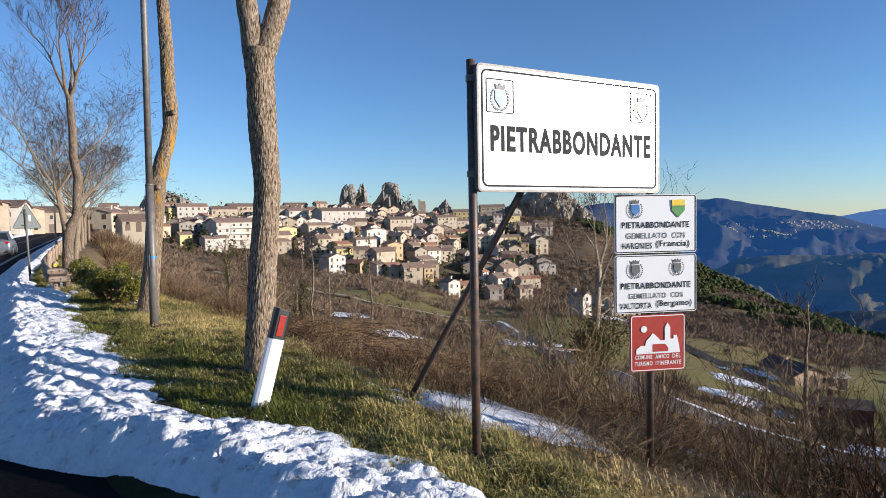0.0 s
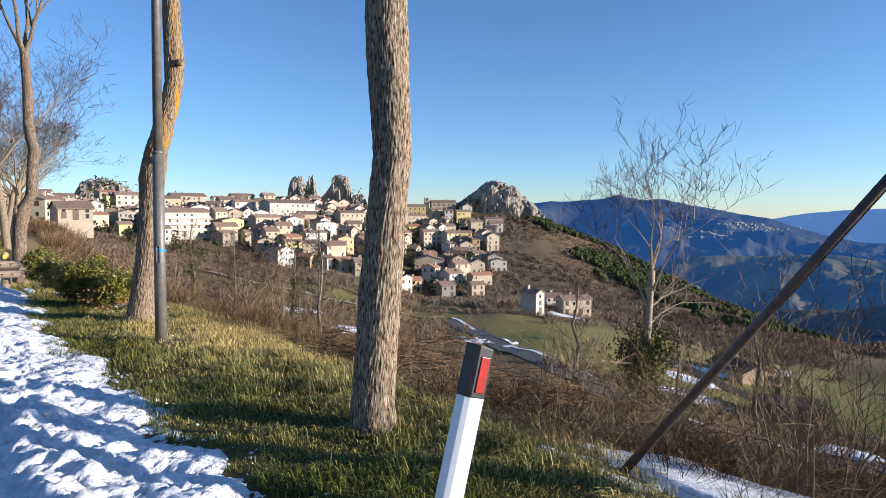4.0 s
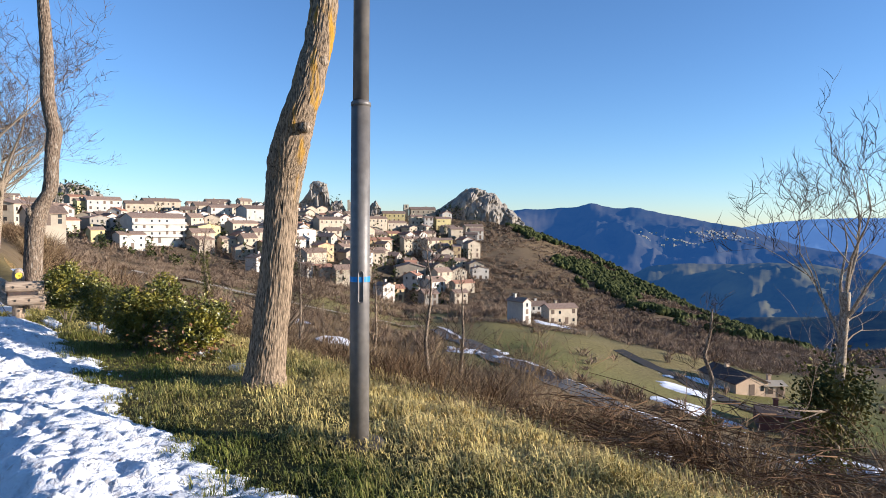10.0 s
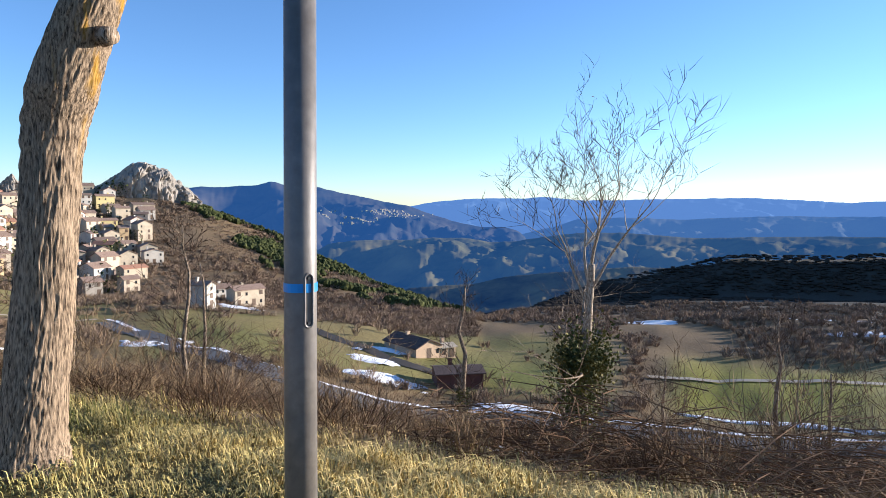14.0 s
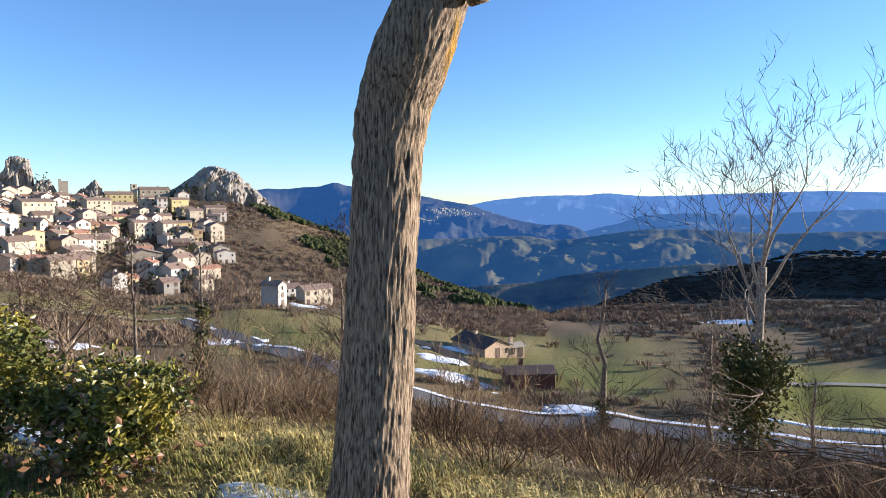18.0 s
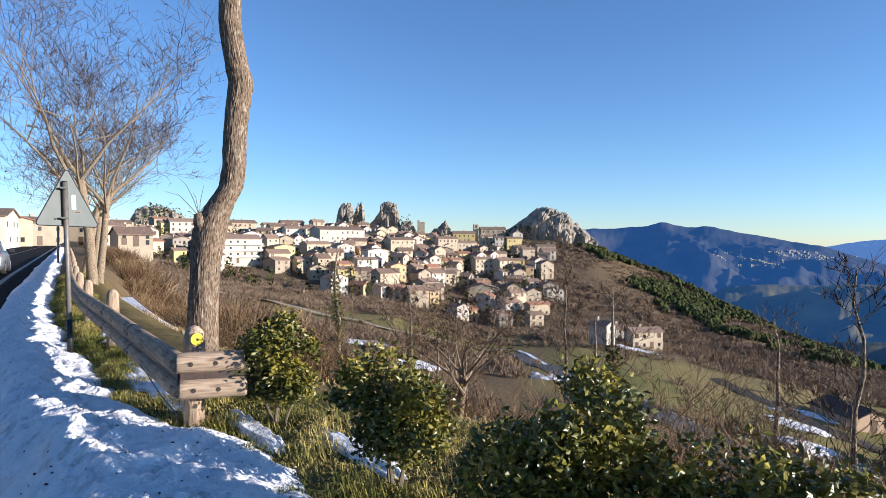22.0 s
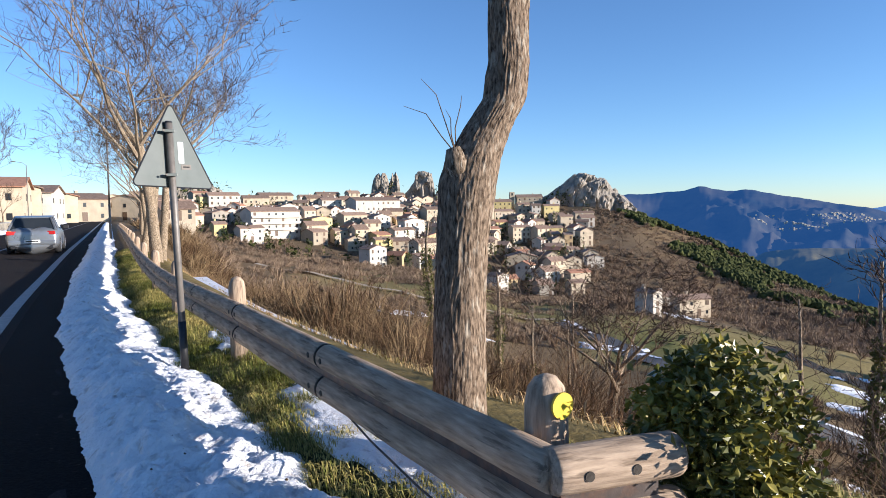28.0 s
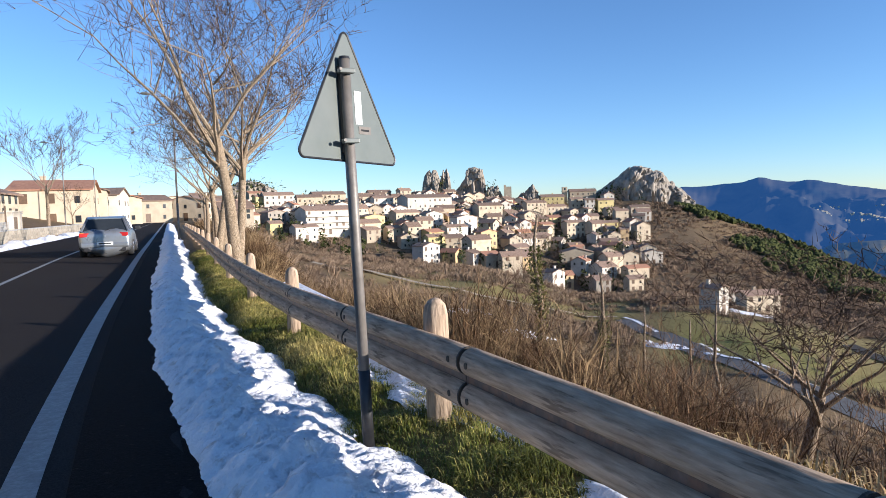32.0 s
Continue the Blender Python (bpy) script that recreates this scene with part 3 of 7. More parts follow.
town_sign()
SX = 0.845
s1 = small_sign("twin_town_plate", SX, 1.595, 0.74, 0.49, WHITE, "white twin town plate with two coats of arms")
text(s1, "PIETRABBONDANTE", 0, -0.035, 0.62, 0.05, INK, 0.02)
text(s1, "GEMELLATO CON", 0, -0.122, 0.54, 0.046, GREYINK, 0.01)
text(s1, "HARGNIES (Francia)", 0, -0.208, 0.62, 0.05, INK, 0.012)
crest(s1, -0.19, 0.12, 0.12, BLUE)
part("shield", M().prism([(-0.06, 0.07), (-0.06, -0.02), (0, -0.08), (0.06, -0.02), (0.06, 0.07)], -0.003, 0), GREEN, s1, "green shield", at=pose(0.2, -0.022, 0.13))
part("shield_bar", M().box(-0.06, -0.005, 0.02, 0.06, -0.003, 0.07), YELLOW, s1, at=pose(0.2, -0.022, 0.13))
s2 = small_sign("twin_town_plate", SX, 1.09, 0.74, 0.49, WHITE, "white second twin town plate with grey coats of arms")
text(s2, "PIETRABBONDANTE", 0, -0.04, 0.64, 0.05, INK, 0.02)
text(s2, "GEMELLATO CON", 0, -0.122, 0.5, 0.044, GREYINK, 0.01)
text(s2, "VALTORTA (Bergamo)", 0, -0.208, 0.66, 0.05, INK, 0.012)
crest(s2, -0.19, 0.12, 0.12, GREYINK)
crest(s2, 0.19, 0.13, 0.11, GREYINK)
s3 = small_sign("tourism_plate", SX + 0.02, 0.585, 0.5, 0.48, REDSHEET, "red tourism plate with white town silhouette")
text(s3, "COMUNE AMICO DEL", 0, -0.135, 0.42, 0.035, WHITE, 0.012)
text(s3, "TURISMO ITINERANTE", 0, -0.19, 0.43, 0.035, WHITE, 0.012)
part("silhouette", M().prism([(-0.2, -0.09), (-0.2, -0.05), (-0.16, -0.02), (-0.12, -0.02), (-0.11, 0.02), (-0.07, 0.06), (-0.05, 0.085), (-0.02, 0.06), (0.02, 0.02),
     (0.06, 0.02), (0.06, 0.13), (0.085, 0.17), (0.11, 0.13), (0.11, 0.03), (0.14, 0.03), (0.14, 0.06), (0.17, 0.06), (0.19, -0.02), (0.2, -0.09)], -0.003, 0), WHITE, s3, at=pose(0, -0.021, 0))
part("moon", M().tube([(-0.13, -0.024, 0.12), (-0.13, -0.021, 0.12)], [0.028, 0.028], 20), WHITE, s3)
part("van", M().prism([(-0.05, -0.075), (-0.05, -0.01), (0.06, -0.01), (0.09, -0.045), (0.09, -0.075)], -0.004, 0), REDSHEET, s3, at=pose(0, -0.0225, 0))


def delineator():
    lean = pose(*[float(c) for c in xy(7.28, 3.0)], -0.15, 0, 0, 37) @ pose(0, 0, 0, 0, 15.5, 0)
    t = thing("delineator_post", lean, "leaning white roadside delineator post with black cap", "road post")
    def body(z0, z1, g=0.0, slant=0.0):
        q = [(-0.072 - g, -0.02), (-0.045 - g, -0.042 - g), (0.045 + g, -0.042 - g), (0.072 + g, -0.02), (0.072 + g, 0.045 + g), (-0.072 - g, 0.045 + g)]
        n = len(q)
        return M().add([(x, y, z0) for x, y in q] + [(x, y, z1 - slant * (x + 0.06)) for x, y in q],
                       [tuple(range(n - 1, -1, -1)), tuple(range(n, 2 * n))] + [(i, (i + 1) % n, n + (i + 1) % n, n + i) for i in range(n)])
    part("stem", body(-0.2, 0.8), WHITE, t, "dirty white plastic stem", bevel=0.004)
    part("cap", body(0.78, 1.06, 0.0025, 0.12), BLACK, t, "black band", bevel=0.004)
    part("reflector", M().box(-0.03, -0.052, 0.81, 0.03, -0.044, 1.0), RED, t, "dark red reflector", bevel=0.003)


delineator()


def lamp_pole(m, label, head=False):
    t = thing("lamp_pole", m, label, "street lamp")
    part("shaft", M().tube([(0, 0, -0.2), (0, 0, 1.1), (0.004, 0, 2.31)], [0.068, 0.066, 0.064], 28), STEEL, t, smooth=True)
    part("collar", M().tube([(0.004, 0, 2.29), (0.004, 0, 2.315), (0.004, 0, 2.33)], [0.067, 0.067, 0.052], 28), STEEL, t, smooth=True)
    part("upper_shaft", M().tube([(0.004, 0, 2.3), (0.02, 0, 5.0), (0.03, 0, 8.2)], [0.054, 0.052, 0.048], 24), STEEL, t, smooth=True)
    if head:
        part("arm", M().tube([(0.03, 0, 8.1), (-0.4, 0, 8.45), (-1.2, 0, 8.55)], [0.03, 0.028, 0.025], 10), STEEL, t, smooth=True)
        part("lantern", M().tube([(-1.1, 0, 8.56), (-1.2, 0, 8.58), (-1.55, 0, 8.6), (-1.65, 0, 8.58)], [0.03, 0.09, 0.08, 0.02], 12), GREYPAINT, t, smooth=True)
    return t


pole = lamp_pole(at(12.97, 3.12, 0), "galvanised grey street lamp pole with blue tape band")
part("tape", M().tube([(0.002, 0, 1.112), (0.002, 0, 1.148)], [0.0685, 0.0685], 28), TAPE, pole, "bright blue tape band")
hp = [(0.0 + 0.018 * math.cos(q), 0.09 * sg + 0.018 * math.sin(q)) for sg, q0 in ((1, 0), (-1, 180)) for q in [radians(q0 + 30 * k) for k in range(7)]]
hp.append(hp[0])
part("hatch_rim", M().tube([(x, -0.069, 1.08 + z) for x, z in hp], [0.005] * len(hp), 6), STEEL, pole, "oblong hatch rim", at=pose(0, 0, 0, 0, 0, -28))
for z in (0.99, 1.17):
    part("screw", M().tube([(0, -0.064, z), (0, -0.073, z)], [0.007, 0.007], 8), BLACK, pole, at=pose(0, 0, 0, 0, 0, -28))
part("footing", M().tube([(0, 0, -0.1), (0, 0, 0.012), (0, 0, 0.02)], [0.19, 0.17, 0.12], 24), MUD, pole, "muddy concrete footing", smooth=True)


# guard rail of round timber
def log(length, r, n=20):
    """A round log along x, with slightly dished ends and an uneven skin."""
    xs = [0, 0.012] + [length * k / 10 for k in range(1, 10)] + [length - 0.012, length]
    m = M().tube([(x, 0, 0) for x in xs], [r * 0.93] + [r * (1 + 0.015 * math.sin(7 * x)) for x in xs[1:-1]] + [r * 0.93], n)
    return m


rail = thing("guard_rail", at(20.2, 1.93), "weathered round timber guard rail with steel core", "guard rail")
inv = rail.matrix_basis.inverted()
LOG = mesh_of("log", log(1.985, 0.074), TIMBER, True)
HOLE = mesh_of("bolt_hole", M().tube([(0, 0.004, 0), (0, -0.004, 0)], [0.017, 0.017], 12), MUD, False)
BAND = mesh_of("joint", M().tube([(-0.006, 0, 0), (0.006, 0, 0)], [0.0755, 0.0755], 20), MUD, False)


def frame_at(u, v):
    (x0, y0), (x1, y1) = xy(u, v), xy(u + 2.0, v)
    z0, z1 = float(rise(u)), float(rise(u + 2.0))
    a = math.degrees(math.atan2(y1 - y0, x1 - x0))
    return inv @ pose(float(x0), float(y0), z0, 0, -math.degrees(math.atan2(z1 - z0, 2.0)), a)


for k in range(30):
    u = 20.2 + 2.0 * k
    f = frame_at(u, 1.93)
    for z in (0.535, 0.352):
        part("rail_log", LOG, None, rail, at=f @ pose(0, 0, z, 17 * k))
        if 0 < k < 12:
            part("joint", BAND, None, rail, at=f @ pose(0, 0, z))
            for dx in (0.1, -0.1):
                part("bolt_hole", HOLE, None, rail, at=f @ pose(dx if k else 0.1, 0.0725, z, 0, 0, 180))
    part("core_strip", M().box(0, -0.02, 0.38, 2.0, 0.02, 0.5), RUST, rail, "rusty steel channel between the logs", at=f)
CUT = surf("cut_wood", (0.42, 0.31, 0.19), (0.6, 0.46, 0.3), 30, 0.85, 0.002, 60, stain=(0.25, 0.17, 0.1), sscale=12, samount=0.5, spec=0.1)
END = mesh_of("end_log", log(0.47, 0.076), TIMBER, True)
for z, dx in ((0.545, 0.0), (0.352, 0.02)):
    part("end_log", END, None, rail, "bent-back end log", at=pose(-0.03 + dx, 0.0, z, 0, 0, -14))
    part("cut_face", M().tube([(0.468, 0, 0), (0.474, 0, 0)], [0.07, 0.066], 20), CUT, rail, "pale sawn end", at=pose(-0.03 + dx, 0.0, z, 0, 0, -14))
    for dx2 in (0.1, 0.27):
        part("bolt_hole", HOLE, None, rail, at=pose(-0.03 + dx, 0.0, z, 0, 0, -14) @ pose(dx2, -0.0755, 0))
part("core_strip", M().box(0, -0.03, 0.4, 0.36, 0.02, 0.5), RUST, rail, at=pose(0, 0, 0, 0, 0, -14))
dome = [(0.0, 0.078), (0.54, 0.08), (0.7, 0.078), (0.76, 0.066), (0.795, 0.04), (0.806, 0.008)]
POST = mesh_of("post", M().tube([(0.002 * i, 0, z - (0.35 if i == 0 else 0)) for i, (z, r) in enumerate(dome)], [r for z, r in dome], 20), TIMBER_UP, True)
for i, u in enumerate((20.42, 24.85, 28.9, 32.4, 36.4, 40.4, 44.4, 48.4, 52.4, 56.4, 60.4, 64.4, 68.4, 72.4, 76.4)):
    f = frame_at(u, 2.06 if i else 2.08)
    part("post", POST, None, rail, "round-topped timber post", at=f @ pose(0, 0, -0.02))
d0 = inv @ at(20.42, 2.08)
part("disc", M().tube([(0, -0.086, 0.69), (0, -0.076, 0.69)], [0.047, 0.047], 24), YELLOW, rail, "round yellow marker on the end post", at=d0)
part("core_bracket", M().box(-0.03, -0.1, 0.38, 0.03, -0.02, 0.5), RUST, rail, at=d0)
wire = [at(22.2, 1.95) @ Vector((0, 0, 0.3)), at(21.7, 1.98) @ Vector((0, 0, 0.17)), at(21.2, 1.99) @ Vector((0, 0, 0.1)), at(20.6, 2.0) @ Vector((0, 0, 0.06)), at(20.1, 1.85) @ Vector((0, 0, 0.02))]
solid("cable", M().tube(wire, [0.006] * 5, 8), BLACK, "black cable trailing under the timber rail", "cable", smooth=True)


def triangle_sign():
    t = thing("triangle_sign", at(24.78, 1.56, 0) @ pose(0, 0, 0, 0, -1.6, 0), "grey back of a triangular road sign on steel post", "road sign")
    part("post", M().tube([(0, 0, -0.2), (0, 0, 1.2), (0.0, 0, 2.18)], [0.031] * 3, 18), STEEL, t, smooth=True)
    part("sleeve", M().tube([(0, 0, -0.1), (0, 0, 0.42)], [0.034, 0.034], 18), BLACK, t, "dark sleeve at the post's foot", smooth=True)
    part("post_cap", M().tube([(0, 0, 2.175), (0, 0, 2.19)], [0.033, 0.028], 18), BLACK, t)
    c = pose(0.03, 0.06, 0, 0, 0, 31)
    q = []
    for k, (cx, cz) in enumerate(((0, 2.30), (-0.385, 1.665), (0.385, 1.635))):
        for s in range(7):
            a = radians(90 + 120 * k - 60 + 20 * s)
            q.append((cx + 0.035 * math.cos(a), cz + 0.035 * math.sin(a)))
    part("plate", M().prism(q, 0.0, 0.004), GREYPAINT, t, "grey-green painted sheet", at=c)
    part("plate_rim", M().tube([(x, 0.0, z) for x, z in q + [q[0]]], [0.007] * (len(q) + 1), 6), BLACK, t, "dark folded rim", at=c)
    part("back_channel", M().box(-0.085, -0.03, 1.66, -0.01, -0.001, 2.14), BLACK, t, "black stiffening channel", at=c, bevel=0.003)
    for z in (1.72, 2.1):
        part("bracket", M().box(-0.055, -0.075, z - 0.012, 0.035, -0.03, z + 0.012), GREYPAINT, t, bevel=0.004)
        part("bolt", M().tube([(-0.06, -0.11, z), (-0.06, -0.09, z)], [0.009, 0.009], 6), STEEL, t)
    part("sticker", M().box(0.055, -0.0025, 1.83, 0.115, -0.001, 2.02), WHITE, t, "white sticker", at=c)
    part("maker_label", M().box(0.08, -0.0025, 1.775, 0.19, -0.001, 1.82), STEEL, t, "small silver label", at=c)
    part("lettering", M().box(0.1, -0.004, 1.792, 0.17, -0.0026, 1.803), INK, t, at=c)


triangle_sign()


# ---- the three trunks beside the path ----
def trunk_mesh(pts, sides=180, dz=0.02, rough=0.006, seed=0.0, flare=True):
    """A bark-furrowed trunk through (dx, dy, z, r) points."""
    p = np.array(pts, float)
    zs = np.arange(p[0, 2], p[-1, 2], dz)
    m = M()
    rows = []
    for z in zs:
        cx, cy, r = (float(np.interp(z, p[:, 2], p[:, k])) for k in (0, 1, 3))
        for k in range(sides):
            a = 2 * math.pi * k / sides
            q = Vector((math.cos(a) * 10.5 * r / 0.14, math.sin(a) * 10.5 * r / 0.14, z * 7.5 + seed))
            furrow = 1.1 - 2.6 * abs(noise.noise(q)) + 0.5 * noise.noise(q * 2.1)
            lump = noise.noise(Vector((math.cos(a) * 1.2, math.sin(a) * 1.2, z * 1.5 + seed * 3)))
            rr = r * (1 + 0.07 * lump) + rough * (0.55 - furrow)
            rows.append((cx + rr * math.cos(a), cy + rr * math.sin(a), z))
    n = len(zs)
    fs = [(i * sides + k, i * sides + (k + 1) % sides, (i + 1) * sides + (k + 1) % sides, (i + 1) * sides + k) for i in range(n - 1) for k in range(sides)]
    fs.append(tuple((n - 1) * sides + k for k in range(sides)))
    return m.add(rows, fs)


def limb(m, p, d, length, r, level, rng, spread=0.55, rise_=0.25, keep=0.7, sides=(8, 6, 4, 3, 3)):
    """A crooked branch with side branches, down to twigs."""
    n = 5 if level < 2 else 4 if level < 3 else 3
    if level >= 4:
        d = Vector(d).normalized()
        p, s = Vector(p), d.cross(Vector((rng.gauss(0, 1), rng.gauss(0, 1), rng.gauss(0, 1)))).normalized() * r
        q = p + (d + Vector((rng.gauss(0, 0.18), rng.gauss(0, 0.18), rng.gauss(0, 0.12)))) * length * 0.5
        e = q + (d + Vector((rng.gauss(0, 0.3), rng.gauss(0, 0.3), rng.gauss(0.1, 0.2)))) * length * 0.5
        m.add([p - s, p + s, q + s * 0.8, q - s * 0.8, e], [(0, 1, 2, 3), (3, 2, 4)])
        return [p, q, e], [r, r * 0.8, r * 0.4]
    pts, rad = [Vector(p)], [r]
    d = Vector(d).normalized()
    for i in range(n):
        d = (d + Vector((rng.uniform(-1, 1), rng.uniform(-1, 1), rng.uniform(-0.5, 1) * rise_ * 2)) * (0.2 if level < 3 else 0.28)).normalized()
        pts.append(pts[-1] + d * length / n)
        rad.append(r * (1 - 0.75 * (i + 1) / n))
    m.tube(pts, rad, sides[min(level, 4)], False)
    return pts, rad


def crown(m, p, d, length, r, level, depth, rng, kids=4, spread=0.8, rise_=0.25, thin=0.003, fine=None, droop=0.0):
    pts, rad = limb(fine if fine is not None and level >= 3 else m, p, d, length, r, level, rng, rise_=rise_)
    if level >= depth:
        return
    for k in range(kids + (1 if level == 0 else 0)):
        t = rng.uniform(0.3, 1.0) if k else 1.0
        i = min(int(t * (len(pts) - 1)), len(pts) - 2)
        q = pts[i].lerp(pts[i + 1], t * (len(pts) - 1) - i)
        base = (pts[i + 1] - pts[i]).normalized()
        side = Vector((rng.gauss(0, 1), rng.gauss(0, 1), rng.gauss(0.2, 0.6))).normalized()
        crown(m, q, base * (1 - spread * 0.45) + side * spread * 0.6 + Vector((0, 0, rise_)), length * rng.uniform(0.45, 0.72), max(rad[i] * (0.8 if k == 0 else 0.55), thin), level + 1, depth, rng, kids, spread, rise_ - droop, thin, fine, droop)


rng = random.Random(4)
t1 = thing("roadside_tree", at(8.75, 3.51), "grey-barked bare roadside tree forking overhead", "tree", "trees along the road")
part("trunk", trunk_mesh([(0, 0, -0.3, 0.2), (0, 0, -0.05, 0.18), (0, 0, 0.2, 0.16), (0.03, -0.01, 0.63, 0.152), (0.055, -0.02, 1.08, 0.15), (0.095, -0.04, 1.55, 0.143),
     (0.135, -0.06, 2.0, 0.14), (0.115, -0.05, 2.45, 0.147), (0.1, -0.04, 2.95, 0.15), (0.095, -0.03, 3.3, 0.15), (0.08, -0.03, 3.6, 0.165)], seed=1.0), BARK, t1, smooth=True)
part("limb", trunk_mesh([(0.05, -0.02, 3.45, 0.12), (-0.02, 0, 4.1, 0.112), (-0.1, 0.05, 5.2, 0.1), (-0.05, 0.1, 6.6, 0.07)], 24, 0.05, 0.007, 2.0), BARK, t1, smooth=True)
part("limb", trunk_mesh([(0.12, -0.04, 3.45, 0.13), (0.31, -0.1, 4.08, 0.125), (0.36, -0.1, 4.6, 0.115), (0.5, -0.05, 6.4, 0.07)], 24, 0.05, 0.007, 3.0), BARK, t1, smooth=True)
t2 = thing("roadside_tree", at(14.85, 3.3), "knobbly roadside trunk patched with orange lichen", "tree", "trees along the road")
part("trunk", trunk_mesh([(0.01, 0.06, -0.3, 0.27), (0.02, 0.06, 0.0, 0.215), (0.04, 0.06, 0.12, 0.187), (0.06, 0.053, 0.3, 0.172), (0.087, 0.052, 0.5, 0.163), (0.134, 0.048, 0.9, 0.153), (0.171, 0.039, 1.3, 0.148), (0.205, 0.035, 1.7, 0.15),
     (0.212, 0.01, 1.9, 0.165), (0.2, -0.07, 2.08, 0.178), (0.213, -0.13, 2.25, 0.17), (0.23, -0.25, 2.5, 0.153), (0.29, -0.29, 2.7, 0.147), (0.33, -0.3, 2.9, 0.135), (0.42, -0.27, 3.15, 0.128), (0.5, -0.22, 3.5, 0.128), (0.52, -0.17, 3.8, 0.14),
     (0.5, -0.15, 4.3, 0.122), (0.5, -0.12, 5.0, 0.12), (0.46, -0.1, 6.0, 0.1), (0.4, -0.1, 7.4, 0.06)], seed=5.0, rough=0.0075), LICHEN, t2, smooth=True)
part("broken_stub", M().tube([(0.2, 0.05, 1.8), (0.195, 0.085, 1.96), (0.2, 0.05, 2.12), (0.21, -0.06, 2.35)], [0.09, 0.085, 0.06, 0.02], 14), BARK, t2, "grey broken branch stub", smooth=True)
for z, s in ((2.95, 0.03), (2.35, -0.02), (3.75, 0.02)):
    x = float(np.interp(z, (2.15, 3, 3.8), (0.2, 0.36, 0.52)))
    part("branch_scar", M().tube([(x + s, -0.36, z), (x + s, -0.435, z)], [0.055, 0.045], 14), BARK, t2, "healed pruning scar", smooth=True)
t3 = thing("roadside_tree", at(21.5, 2.45), "crooked grey-brown roadside tree behind the timber rail", "tree", "trees along the road")
part("trunk", trunk_mesh([(-0.03, 0, -0.3, 0.17), (-0.03, 0, 0.1, 0.148), (-0.034, 0.01, 0.44, 0.138), (-0.034, 0.01, 0.83, 0.134), (-0.015, 0, 1.2, 0.132), (0.02, -0.005, 1.5, 0.15), (0.05, -0.02, 1.64, 0.142),
     (0.12, -0.05, 1.8, 0.122), (0.2, -0.09, 1.95, 0.114), (0.226, -0.1, 2.15, 0.108), (0.23, -0.09, 2.4, 0.106), (0.25, -0.09, 2.65, 0.11), (0.285, -0.1, 2.94, 0.116), (0.24, -0.08, 3.15, 0.105),
     (0.19, -0.06, 3.5, 0.1), (0.2, -0.05, 4.2, 0.095), (0.16, 0, 5.1, 0.085)], seed=9.0, rough=0.0045), BARK_SPECK, t3, smooth=True)
part("cut_stub", M().tube([(0.0, -0.03, 1.5), (-0.075, -0.05, 1.62), (-0.1, -0.05, 1.69)], [0.09, 0.07, 0.035], 10), BARK, t3, "dark rotten cut stub", smooth=True)
for dx, dz, bend_ in ((-0.2, 0.36, 0.0), (-0.3, 0.2, 0.1), (0.04, 0.3, 0.0), (-0.06, 0.22, 0.0), (0.07, 0.13, 0.0)):
    b0 = Vector((-0.08, -0.05, 1.66))
    part("shoot", M().tube([b0, b0 + Vector((dx * 0.25, 0.02, dz * 0.45)), b0 + Vector((dx * 0.6, -0.01, dz * 0.8 + bend_ * 0.3)), b0 + Vector((dx, 0, dz + bend_ * 0.2))], [0.0035, 0.003, 0.0022, 0.001], 5), TWIG, t3)
m, fine = M(), M()
for a in (20, 140, 250, 80):
    crown(m, (0.16, 0, 5.0), (math.cos(radians(a)) * 0.5, math.sin(radians(a)) * 0.5, 1), 1.9, 0.05, 0, 4, rng, 4, thin=0.005, fine=fine)
part("limb", m, BARK_SPECK, t3)["kind"] = "stuff"
part("twig", fine, TWIG, t3, "dark fine twigs")["kind"] = "stuff"
for tt, tops in ((t1, ((-0.05, 0.1, 6.5), (0.5, -0.05, 6.3))), (t2, ((0.4, -0.1, 7.3),))):
    m = M()
    for p in tops:
        for a in (30, 150, 270):
            crown(m, p, (math.cos(radians(a)) * 0.6, math.sin(radians(a)) * 0.6, 0.9), 1.5, 0.04, 0, 3, rng, 4)
    part("limb", m, BARK, tt)["kind"] = "stuff"

# ---- plants ----
# The yellow stain paints sunlit highlights onto the dark leaves.
LEAF = surf("evergreen_leaf", (0.022, 0.034, 0.008), (0.15, 0.145, 0.022), 9, 0.36, stain=(0.36, 0.29, 0.04), sscale=4, samount=0.7, spec=0.4)
LEAF_RED = surf("russet_leaf", (0.16, 0.07, 0.03), (0.26, 0.13, 0.05), 6, 0.5)
IVY = surf("ivy_leaf", (0.03, 0.042, 0.012), (0.11, 0.115, 0.028), 3, 0.7, spec=0.15, stain=(0.28, 0.22, 0.06), sscale=1.5, samount=0.55)
STEM = surf("bush_stem", (0.1, 0.075, 0.05), (0.2, 0.16, 0.1), 12, 0.9)
BLADE = surf("grass_blade", (0.5, 0.5, 0.5), (0.5, 0.5, 0.5), 2.0, 0.7, coords="World", attribute="cover", spec=0.25)


